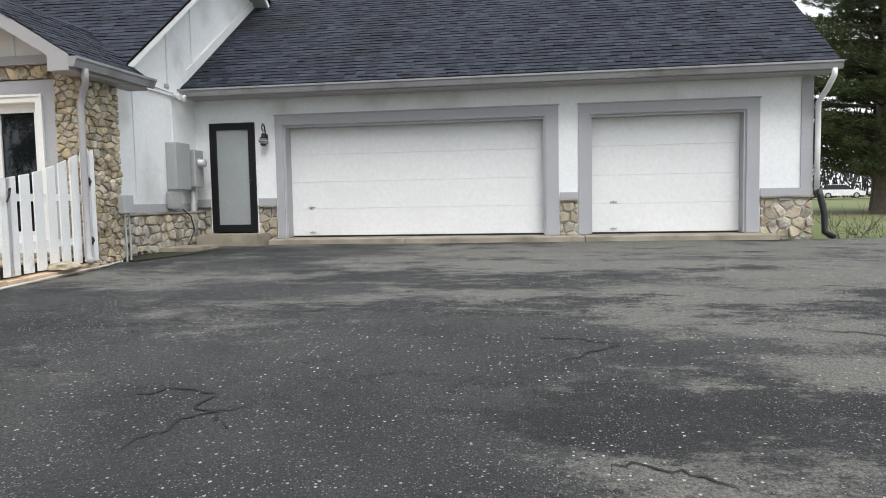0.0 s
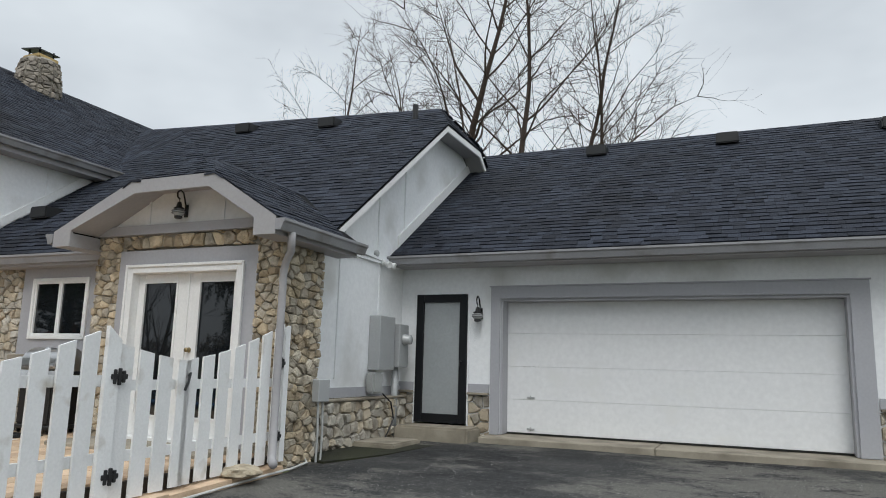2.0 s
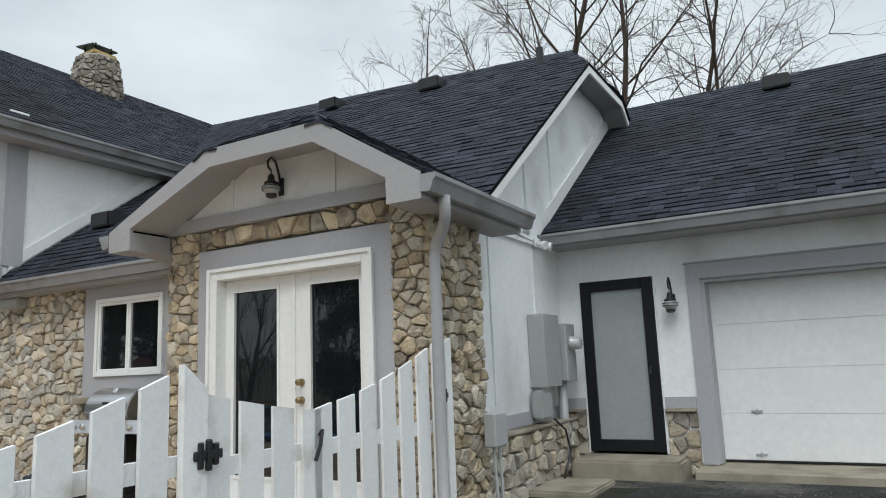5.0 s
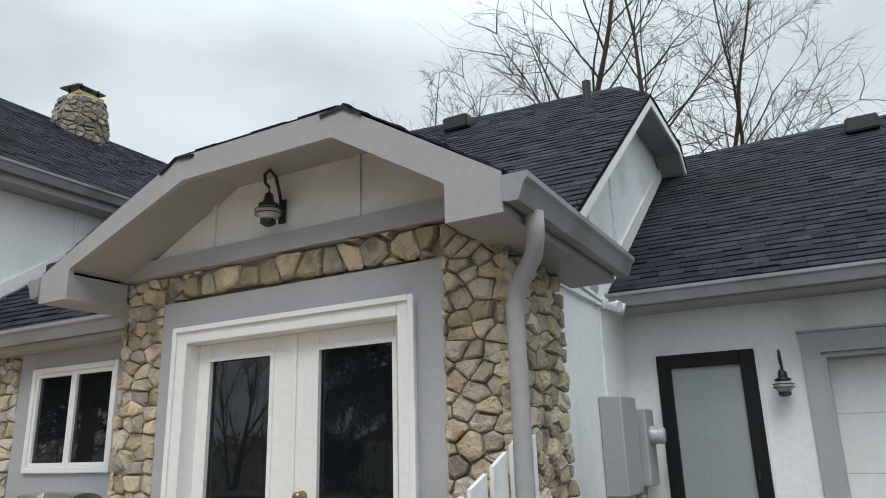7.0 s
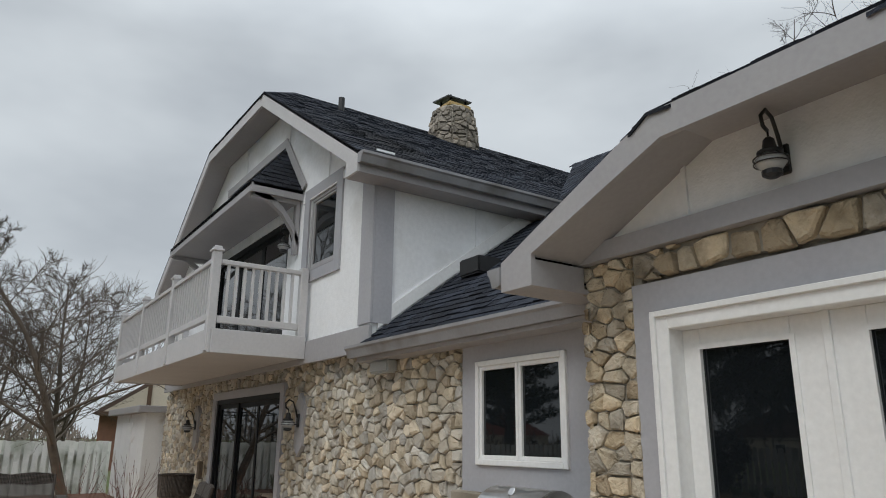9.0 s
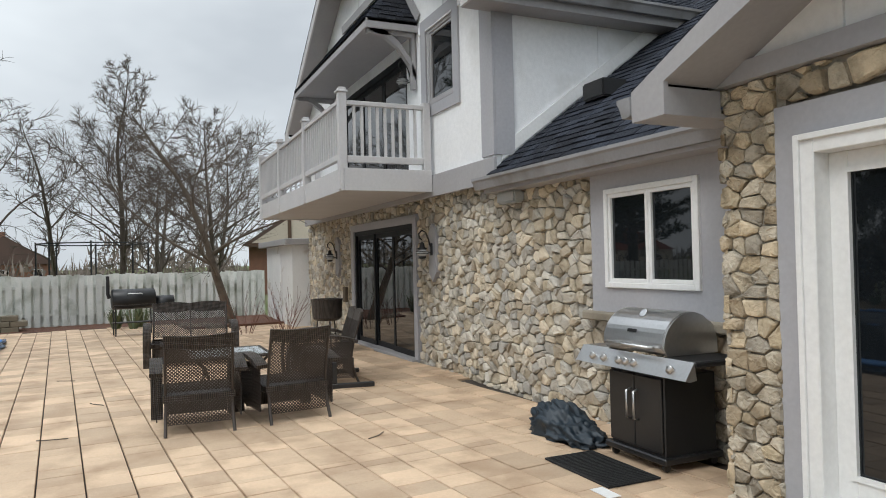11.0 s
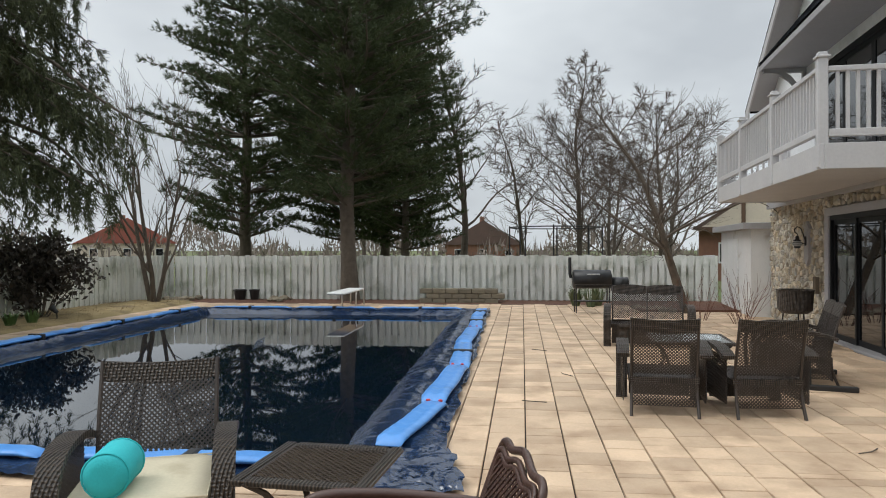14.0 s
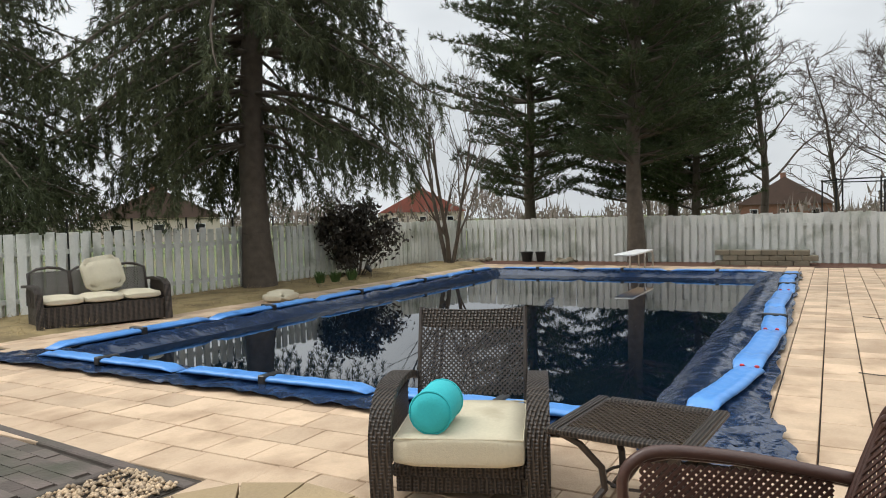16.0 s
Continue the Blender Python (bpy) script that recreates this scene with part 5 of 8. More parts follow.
def lay_tube(u, v, ang, length, wide=0.2, caps=False, high=0.06):
    t = thing("water_tube", "blue vinyl water tube weighing down the pool cover", "water tube", Matrix.Translation(pp(u, v, 0.05)) @ Matrix.Rotation(PT + ang, 4, "Z") @ Matrix.Rotation(RNG.uniform(-0.03, 0.03), 4, "X"), group="tubes round the pool")
    part("tube", water_tube(length, wide, high), M_TUBE, t, smooth=True)
    part("strap", boxes((-0.04, 0.04, -wide / 2 - 0.015, wide / 2 + 0.015, -0.01, high + 0.008), bevel=0.01), M_BLACK, t, "dark strap") if not caps else None
    if caps:
        for s in (-0.06, 0.06):
            part("cap", lathe([(0.02, 0.0), (0.02, 0.02), (0.01, 0.025)], (length / 2 - 0.12, s, high * 0.8), 10), M_RED, t, "red filler cap")


for k in range(5):
    lay_tube(-20.6 + k * 2.45, HV0 - 0.17, RNG.uniform(-0.02, 0.02), 2.4, 0.24, high=0.08)
for k in range(3):
    lay_tube(HU1 + 0.15, -0.85 + k * 2.2, math.pi / 2 + RNG.uniform(-0.025, 0.025), 2.14, 0.22, high=0.065)
for k in range(3):
    lay_tube(HU0 - 0.17, -0.85 + k * 2.2, math.pi / 2, 2.1, 0.2)
lay_tube(-10.55, HV1 + 0.2, math.pi - 0.16, 1.45, 0.24, True, 0.08)
for u, dv, turn, ln, capped in ((-12.35, 0.31, -0.05, 2.0, True), (-14.45, 0.33, 0.04, 2.1, False), (-16.6, 0.3, -0.03, 2.1, True), (-18.75, 0.32, 0.03, 2.1, False), (-20.8, 0.3, -0.02, 1.9, False)):
    lay_tube(u, HV1 + dv, math.pi + turn, ln, 0.27, capped, 0.085)
tagged(part("cover_flap", moved(bmesh.ops.create_grid(b := bmesh.new(), x_segments=44, y_segments=40, size=0.5) and b, Matrix.Translation(pp(-9.3, 5.02, 0.03)) @ Matrix.Rotation(PT + 0.2, 4, "Z") @ Matrix.Diagonal((1.0, 0.9, 1, 1))), M_COVER), "loose navy corner of the pool cover on the pavers", "pool cover")
flap = bpy.data.objects["cover_flap"].data
for v in flap.vertices:
    v.co.z = 0.03 + 0.05 * (0.5 - abs(noise.noise(Vector((v.co.x * 4, v.co.y * 6, 1))))) + 0.035 * (0.5 - abs(noise.noise(Vector((v.co.x * 13, v.co.y * 9, 4)))))
    v.co.x, v.co.y = v.co.x + 0.06 * noise.noise(Vector((v.co.x * 4, v.co.y * 4, 8))), v.co.y + 0.06 * noise.noise(Vector((v.co.x * 4, v.co.y * 4, 12)))

# diving board
dive = thing("diving_board", "white diving board on a bent steel stand", "diving board")
M_BOARD = mat("white_board_grit", (0.8, 0.8, 0.78), rough=0.6, bump=0.3)
part("plank", moved(boxes((-1.2, 1.2, -0.23, 0.23, 0.42, 0.47), bevel=0.015), Matrix.Translation(pp(-22.9, 1.45)) @ Matrix.Rotation(PT, 4, "Z")), M_BOARD, dive)
for s in (-0.19, 0.19):
    part("leg", moved(tube([(-1.1, s, 0.42), (-1.25, s, 0.4), (-1.32, s, 0.3), (-1.32, s, -0.02)], 0.022), Matrix.Translation(pp(-22.9, 1.45)) @ Matrix.Rotation(PT, 4, "Z")), M_STEEL, dive, smooth=True)
    part("front_leg", moved(tube([(-0.35, s, 0.42), (-0.3, s, 0.3), (-0.3, s, -0.02)], 0.022), Matrix.Translation(pp(-22.9, 1.45)) @ Matrix.Rotation(PT, 4, "Z")), M_STEEL, dive, smooth=True)

# low block bed by the fence
bed_wall = thing("planter_wall", "low raised bed of weathered grey-brown blocks", "planter")
M_BLOCK = mat("weathered_block", (0.24, 0.20, 0.14), (0.17, 0.15, 0.11), scale=4, rough=0.95, bump=0.6, vary=0.15)
for r in range(3):
    for k in range(6):
        o = 0.2 if r % 2 else 0
        part("block", moved(boxes((-25.7, -25.3, 3.1 + o + k * 0.39, 3.1 + o + k * 0.39 + 0.38, -0.05 + r * 0.145, 0.09 + r * 0.145), bevel=0.015), PM), M_BLOCK, bed_wall)

# ---- balcony ----
BX0, BX1, BYF = -20.15, -13.97, 8.12
bal = thing("balcony", "pale grey painted wooden balcony with slim balusters", "balcony")
M_BAL = M_PALEGREY
part("deck", boxes((BX0, BX1, BYF, UY - 0.055, 2.5, 2.56)), M_BAL, bal)
part("rim", boxes((BX0 - 0.02, BX1 + 0.02, BYF - 0.04, BYF, 2.48, 2.78), (BX1, BX1 + 0.04, BYF, UY - 0.055, 2.48, 2.78), (BX0 - 0.04, BX0, BYF, UY - 0.055, 2.48, 2.78), bevel=0.005), M_BAL, bal)
posts = [BX1 - 0.04, BX1 - 2.1, BX1 - 4.15, BX0 + 0.04]
for x in posts:
    p = part("post", boxes((x - 0.055, x + 0.055, BYF - 0.06, BYF + 0.05, 2.5, 3.78), bevel=0.006), M_BAL, bal)
    part("post_cap", boxes((x - 0.075, x + 0.075, BYF - 0.08, BYF + 0.07, 3.78, 3.81), (x - 0.05, x + 0.05, BYF - 0.055, BYF + 0.045, 3.81, 3.85), bevel=0.006), M_BAL, p)
for x in (BX1 - 0.03, BX0 + 0.03):
    part("wall_post", boxes((x - 0.05, x + 0.05, UY - 0.16, UY - 0.055, 2.6, 3.72), bevel=0.006), M_BAL, bal)
for a, b in zip(posts[1:], posts):
    part("top_rail", boxes((a + 0.056, b - 0.056, BYF - 0.045, BYF + 0.035, 3.64, 3.70), bevel=0.006), M_BAL, bal)
    part("bottom_rail", boxes((a + 0.056, b - 0.056, BYF - 0.04, BYF + 0.03, 2.9, 2.98), bevel=0.006), M_BAL, bal)
    n = 16
    for k in range(1, n):
        x = a + (b - a) * k / n
        part("baluster", boxes((x - 0.018, x + 0.018, BYF - 0.022, BYF + 0.014, 2.98, 3.64)), M_BAL, bal)
for x in (BX1 - 0.03, BX0 + 0.03):
    part("side_top_rail", boxes((x - 0.04, x + 0.04, BYF + 0.052, UY - 0.162, 3.62, 3.68), bevel=0.006), M_BAL, bal)
    part("side_bottom_rail", boxes((x - 0.035, x + 0.035, BYF + 0.052, UY - 0.162, 2.86, 2.95), bevel=0.006), M_BAL, bal)
    for k in range(1, 10):
        y = BYF + 0.05 + (UY - 0.21 - BYF) * k / 10
        part("baluster", boxes((x - 0.018, x + 0.018, y - 0.018, y + 0.018, 2.95, 3.62)), M_BAL, bal)

# awning over the balcony door
AX0, AX1, AY, AZ, AT = -19.15, -14.45, 8.62, 5.0, 5.95
roof_face("roof_awning", [(AX0, AY, AZ), (AX1, AY, AZ), (AX1 - 0.85, UY - 0.02, AT), (AX0 + 0.85, UY - 0.02, AT)], "small shingled awning roof above the balcony door", lambda p: -p[0], 0.13, 0.22, 120)
roof_face("roof_awning_side", [(AX1, AY, AZ), (AX1, UY - 0.02, AZ), (AX1 - 0.85, UY - 0.02, AT)], "shingled end of the awning roof", lambda p: p[2], 0.13, 0.22, 60)
awn = tagged(part("trim_awning", boxes((AX0, AX1, AY, AY + 0.03, AZ - 0.14, AZ - 0.01), (AX1 - 0.03, AX1, AY + 0.03, UY, AZ - 0.14, AZ - 0.01), (AX0, AX0 + 0.03, AY + 0.03, UY, AZ - 0.14, AZ - 0.01), (AX0 + 0.03, AX1 - 0.03, AY + 0.03, UY - 0.01, AZ - 0.12, AZ - 0.1)), M_LGREY), "grey fascia and soffit of the awning", "trim", kind="structure")
part("awning_board", prism([(AX1 - 0.02, UY - 0.03, AZ + 0.02), (AX1 - 0.85, UY - 0.03, AT + 0.05), (AX0 + 0.85, UY - 0.03, AT + 0.05), (AX0 + 0.85, UY - 0.03, AT + 0.2), (AX1 - 0.8, UY - 0.03, AT + 0.2), (AX1 + 0.1, UY - 0.03, AZ + 0.1)], (0, 0.025, 0)), M_LGREY, awn)
for x in (AX1 - 0.12, AX0 + 0.12):
    pts = [(x, UY - 0.02, AZ - 0.85), (x, UY - 0.12, AZ - 0.6), (x, UY - 0.3, AZ - 0.36), (x, UY - 0.5, AZ - 0.22), (x, UY - 0.72, AZ - 0.16)]
    bm = bmesh.new()
    for (xa, ya, za), (xb, yb, zb) in zip(pts, pts[1:]):
        prism([(x - 0.05, ya, za), (x - 0.05, yb, zb), (x - 0.05, yb + 0.02, zb + 0.09), (x - 0.05, ya + 0.02, za + 0.09)], (0.1, 0, 0), bm)
    box(bm, x - 0.05, x + 0.05, UY - 0.08, UY - 0.02, AZ - 0.95, AZ - 0.12)
    box(bm, x - 0.05, x + 0.05, UY - 0.75, UY - 0.08, AZ - 0.2, AZ - 0.125)
    part("bracket", bm, M_LGREY, awn, "curved grey wooden bracket")

# white shed past the stone wall
shed = thing("shed", "white painted shed with a flat grey eave", "shed")
part("wall", boxes((-25.6, -22.15, 9.15, 11.5, -0.2, 2.0)), M_PICKET, shed)
part("eave", boxes((-25.8, -22.0, 8.95, 11.7, 2.0, 2.15), bevel=0.01), M_LGREY, shed)
part("door", boxes((-24.6, -23.5, 9.12, 9.148, 0.0, 1.8), bevel=0.004), M_VINYL, shed)

# ---- trees ----
M_BARK = mat("brown_grey_bark", (0.135, 0.108, 0.082), (0.07, 0.056, 0.044), scale=6, rough=0.95, bump=1.0, bump_scale=35)
M_BIRCH = mat("dark_birch_twig", (0.075, 0.05, 0.038), (0.04, 0.029, 0.024), scale=6, rough=0.9)
M_TWIG = mat("grey_brown_twig", (0.105, 0.083, 0.065), (0.07, 0.054, 0.043), scale=3, rough=0.95)
M_NEEDLE = mat("dark_green_needle", (0.045, 0.058, 0.02), (0.075, 0.082, 0.03), scale=0.5, rough=0.75, vary=0.35)
M_PINE = mat("blue_green_needle", (0.036, 0.056, 0.017), (0.062, 0.08, 0.022), scale=0.5, rough=0.75, vary=0.35)
M_BROWNLEAF = mat("dark_brown_leaf", (0.045, 0.032, 0.022), (0.03, 0.028, 0.018), scale=3, rough=0.7, vary=0.4)


def stick_mesh(name, segs, material, sides=4):
    """Many tapering sticks (a, b, ra, rb) as one mesh."""
    A = np.array([s[0] for s in segs], float)
    B = np.array([s[1] for s in segs], float)
    ra, rb = np.array([s[2] for s in segs])[:, None], np.array([s[3] for s in segs])[:, None]
    D = B - A
    D /= np.maximum(np.linalg.norm(D, axis=1, keepdims=True), 1e-6)
    H = np.where(np.abs(D[:, 2:3]) > 0.9, [[1.0, 0, 0]], [[0, 0, 1.0]])
    U = np.cross(D, H)
    U /= np.linalg.norm(U, axis=1, keepdims=True)
    V = np.cross(D, U)
    rings = []
    for P, r in ((A, ra), (B, rb)):
        for k in range(sides):
            t = 2 * math.pi * k / sides
            rings.append(P + r * (math.cos(t) * U + math.sin(t) * V))
    verts = np.stack(rings, 1).reshape(-1, 3)
    n = len(segs)
    base = (np.arange(n) * 2 * sides)[:, None]
    quads = np.concatenate([base + np.array([[k, (k + 1) % sides, sides + (k + 1) % sides, sides + k]]) for k in range(sides)], 0)
    return quick_mesh(name, verts, quads, material, True)


def grow(rnd, p, d, length, radius, depth, segs, spread, up, bend=0.25, kids=(2, 4), shrink=0.68, min_r=0.006):
    """One limb and all that grows from it."""
    n = 4 if depth > 1 else 3
    step = length / n
    q, r = Vector(p), radius
    for i in range(n):
        d = (d + Vector((rnd.gauss(0, bend), rnd.gauss(0, bend), rnd.gauss(0, bend) + up)) * 0.35).normalized()
        e = q + d * step
        r2 = max(min_r * 0.6, radius * (1 - 0.62 * (i + 1) / n))
        segs.append((q.copy(), e.copy(), r, r2, depth))
        q, r = e, r2
        if depth > 0 and i >= 0:
            for _ in range(rnd.randint(*kids) if i else 1):
                side = d.orthogonal().normalized()
                side.rotate(Matrix.Rotation(rnd.uniform(0, 2 * math.pi), 3, d))
                nd = (d + side * spread * rnd.uniform(0.7, 1.3)).normalized()
                grow(rnd, q, nd, length * shrink * rnd.uniform(0.65, 1.1), max(r * 0.6, min_r), depth - 1, segs, spread, up, bend, kids, shrink, min_r)


def bare_tree(name, x, y, z, height, label, stems=1, lean=0.15, depth=4, radius=0.16, spread=0.75, up=0.25, material=None, seed=1, first=0.35, min_r=0.006, kids=(1, 3), shrink=0.68, toward=None):
    rnd = random.Random(seed)
    tree = thing(name, label, "tree", Matrix.Translation((x, y, z)))
    segs = []
    for s in range(stems):
        a = 2 * math.pi * (s + rnd.random() * 0.5) / stems
        d = Vector((math.cos(a) * lean, math.sin(a) * lean, 1)).normalized()
        grow(rnd, Vector((0.06 * math.cos(a), 0.06 * math.sin(a), -0.15)), d, height * first * rnd.uniform(0.9, 1.15), radius * rnd.uniform(0.8, 1.0), depth, segs, spread, up, 0.22, kids, shrink, min_r)
    m = material or M_BARK
    thick = [s[:4] for s in segs if s[4] >= depth - 1]
    thin = [s[:4] for s in segs if s[4] < depth - 1]
    link("trunk", stick_mesh("trunk", thick, m, 7), tree)
    if thin:
        link("crown", stick_mesh("crown", thin, m if material else M_TWIG, 3), tree, "crown of bare twigs")
    return tree


def needle_mesh(name, P, D, rnd, count, length, width, spread, material):
    """Tufts of needles: count thin blades round each point P, swept along D."""
    n = len(P)
    P, D = np.repeat(P, count, 0), np.repeat(D, count, 0)
    J = rnd.normal(0, 1, P.shape)
    W = D + spread * J
    W /= np.linalg.norm(W, axis=1, keepdims=True)
    S = np.cross(W, rnd.normal(0, 1, P.shape))
    S /= np.maximum(np.linalg.norm(S, axis=1, keepdims=True), 1e-6)
    L = length * rnd.uniform(0.6, 1.25, (len(P), 1))
    P = P + rnd.normal(0, length * 0.12, P.shape)
    a, b, c = P - S * width / 2, P + S * width / 2, P + W * L
    verts = np.stack([a, b, c], 1).reshape(-1, 3)
    return quick_mesh(name, verts, np.arange(len(verts)).reshape(-1, 3), material)


def conifer(name, x, y, z, height, radius, clear, label, seed, style="spruce", rings=26, per=7, dense=1.0, material=None, trunk_r=0.25, blade=0.022):
    rnd, nrnd = random.Random(seed), np.random.RandomState(seed)
    tree = thing(name, label, "tree", Matrix.Translation((x, y, z)))
    segs, P, D = [], [], []
    tp = [Vector((0.05 * math.sin(i), 0.05 * math.cos(i * 1.3), -0.2 + (height + 0.2) * i / 12)) for i in range(13)]
    for i in range(12):
        segs.append((tp[i], tp[i + 1], max(0.02, trunk_r * (1 - i / 12.5)) * (1.25 if i == 0 else 1), max(0.015, trunk_r * (1 - (i + 1) / 12.5))))
    link("trunk", stick_mesh("trunk", segs, M_BARK, 10), tree)
    limbs = []
    for r in range(rings):
        f = (r + rnd.random() * 0.8) / rings
        h = clear + (height - clear) * f
        prof = (1 - f) ** 0.8 * (0.55 + 0.45 * min(1, f * 5)) if style == "spruce" else max(0.12, (1 - f * 0.75)) * (0.5 + 0.5 * min(1, f * 3))
        for k in range(per):
            a = rnd.uniform(0, 2 * math.pi)
            L = radius * prof * rnd.uniform(0.55, 1.12)
            if L < 0.3:
                continue
            rise = rnd.uniform(-0.12, 0.12) if style == "spruce" else rnd.uniform(0.05, 0.3)
            d = Vector((math.cos(a), math.sin(a), rise))
            q = Vector((0, 0, h))
            n = max(3, int(L / 0.35))
            br = 0.012 + 0.012 * L
            for i in range(n):
                g = i / n
                sag = -0.14 if style == "spruce" and g < 0.7 else (0.05 if style == "spruce" else 0.03)
                d = (d + Vector((rnd.gauss(0, 0.06), rnd.gauss(0, 0.06), sag * 0.6))).normalized()
                e = q + d * (L / n)
                limbs.append((q.copy(), e.copy(), br * (1 - 0.8 * g), br * (1 - 0.8 * (g + 1 / n))))
                if g > 0.15:
                    side = Vector((-d.y, d.x, 0))
                    for s in (-1, 1):
                        tl = (0.25 + 0.35 * (1 - g)) * min(1, L / 2) * rnd.uniform(0.5, 1.3)
                        td = (d * 0.7 + side * s * 0.8 + Vector((0, 0, 0.05))).normalized()
                        if style == "spruce":
                            # weeping side twigs
                            hang = rnd.uniform(0.25, 0.75) * min(1.2, 0.4 + L / 3)
                            m = max(2, int(4 * dense * hang / 0.4))
                            b0 = e + td * tl * 0.4
                            for t in range(m):
                                w = (t + rnd.random()) / m
                                P.append(b0 + td * 0.12 * w + Vector((rnd.gauss(0, 0.03), rnd.gauss(0, 0.03), -hang * w)))
                                D.append((td.x * 0.3, td.y * 0.3, -0.8))
                            for t in range(max(1, int(2 * dense))):
                                P.append(e + td * tl * rnd.random())
                                D.append(td)
                        else:
                            m = max(2, int(3.2 * dense))
                            for t in range(m):
                                w = (t + rnd.random()) / m
                                P.append(e + td * tl * (0.3 + 0.9 * w) + Vector((rnd.gauss(0, 0.05), rnd.gauss(0, 0.05), rnd.gauss(0, 0.06))))
                                D.append((td + Vector((0, 0, 0.35))).normalized())
                q = e
            P.append(q)
            D.append(d)
    crown = link("crown", needle_mesh("crown", np.array([tuple(p) for p in P]), np.array([tuple(d) for d in D]), nrnd, 9 if style == "spruce" else 12, 0.17 if style == "spruce" else 0.21, blade, 0.42 if style == "spruce" else 0.6, material or (M_NEEDLE if style == "spruce" else M_PINE)), tree, "crown of drooping dark needles" if style == "spruce" else "crown of long soft needles")
    link("branching", stick_mesh("branching", limbs, M_BARK, 4), tree, "dark bare limbs")
    return tree


conifer("spruce_tree", -15.7, -6.75, 0.0, 17.0, 5.6, 3.1, "tall weeping spruce with drooping dark green branches", 3, "spruce", 38, 8, 1.3, trunk_r=0.33)
conifer("pine_tree", *pp(-26.15, 0.75)[:2], 0.0, 17.0, 5.0, 2.7, "tall white pine inside the fence with soft dark needles", 5, "pine", 38, 10, 1.3, trunk_r=0.27)
conifer("spruce_tree", -11.4, -10.7, -0.1, 13.0, 4.4, 1.6, "dense dark spruce beyond the board fence", 8, "spruce", 30, 8, 1.0, trunk_r=0.3)
pine_b = conifer("pine_tree", -31.5, -8.0, -0.1, 15.0, 5.4, 2.0, "old white pine behind the fence with layered branches", 11, "pine", 30, 9, 1.15, trunk_r=0.26, blade=0.03)
tagged(pine_b, group="pines behind the fence")
for x, y, s, r in ((-33.5, -4.3, 0.92, 70), (-35.0, -3.2, 0.9, 150), (-32.5, -1.6, 0.75, 250)):
    copy_thing(pine_b, Matrix.Translation((x, y, -0.1)) @ Matrix.Rotation(radians(r), 4, "Z") @ Matrix.Diagonal((s, s, s, 1)))
for x, y, s, r in ((12.6, 27.5, 0.62, 30), (15.0, 28.5, 0.68, 110), (17.5, 30.0, 0.75, 200), (14.0, 31.0, 0.8, 300)):
    c = copy_thing(pine_b, Matrix.Translation((x, y, -0.2)) @ Matrix.Rotation(radians(r), 4, "Z") @ Matrix.Diagonal((s * 1.5, s * 1.5, s, 1)))
    tagged(c, "broad dark evergreen on the lawn past the garage", group="evergreens by the road")

# bare trees


def limb(rnd, segs, p, d, length, r0, r1, n, wander, lift):
    """A bent, tapering limb; gives back the points along it."""
    pts, q, d = [], Vector(p), Vector(d).normalized()
    for k in range(n):
        d = (d + Vector((rnd.gauss(0, wander), rnd.gauss(0, wander), rnd.gauss(0, wander) + lift))).normalized()
        e = q + d * (length / n)
        segs.append((q.copy(), e.copy(), r0 + (r1 - r0) * k / n, r0 + (r1 - r0) * (k + 1) / n))
        q = e
        pts.append((q.copy(), d.copy()))
    return pts


def fine_tree(name, x, y, z, height, label, material, seed, lean=(0, 0), radius=0.16, clear=0.25, branches=26, reach=0.34, angle=0.8, subs=7, twigs=6, twig_r=0.007, droop=-0.02, group=""):
    """A leafless tree: a leader, side limbs that rise from it, their boughs and a haze of fine twigs."""
    rnd = random.Random(seed)
    tree = thing(name, label, "tree", Matrix.Translation((x, y, z)), group=group)
    trunk, crown, fine = [], [], []
    spine = limb(rnd, trunk, (0, 0, -0.2), (lean[0], lean[1], 1), height, radius, 0.012, 22, 0.045, 0.02)
    for b in range(branches):
        f = clear + (0.96 - clear) * ((b + rnd.random()) / branches)
        q, d = spine[min(21, int(f * 22))]
        a = b * 2.4 + rnd.uniform(-0.5, 0.5)
        side = Vector((math.cos(a), math.sin(a), 0))
        length = height * reach * (1.12 - f) * rnd.uniform(0.7, 1.25)
        r = max(0.014, radius * 0.42 * (1.1 - f) * rnd.uniform(0.7, 1.1))
        bough = limb(rnd, crown, q, d * 0.55 + side * angle, length, r, 0.007, 9, 0.1, 0.035)
        for k in range(1, 9):
            p, e = bough[k]
            for t in range(1 if k < 4 else 2):
                if rnd.random() > subs / 8:
                    continue
                way = e.orthogonal().normalized()
                way.rotate(Matrix.Rotation(rnd.uniform(0, 2 * math.pi), 3, e))
                sub = limb(rnd, crown, p, e * 0.8 + way * 0.75, length * rnd.uniform(0.22, 0.45) * (1.15 - k / 12), max(twig_r * 1.4, r * 0.28), twig_r, 5, 0.14, 0.02)
                for w in range(twigs):
                    tp_, te = sub[rnd.randint(0, 4)]
                    tw = te.orthogonal().normalized()
                    tw.rotate(Matrix.Rotation(rnd.uniform(0, 2 * math.pi), 3, te))
                    limb(rnd, fine, tp_, te + tw * rnd.uniform(0.4, 1.0), length * rnd.uniform(0.08, 0.2), twig_r * 0.8, twig_r * 0.45, 3, 0.16, droop)
    link("trunk", stick_mesh("trunk", trunk, material, 8), tree)
    link("branching", stick_mesh("branching", crown, material, 4), tree)
    link("crown", stick_mesh("crown", fine, material, 3), tree, "haze of fine bare twigs")
    return tree


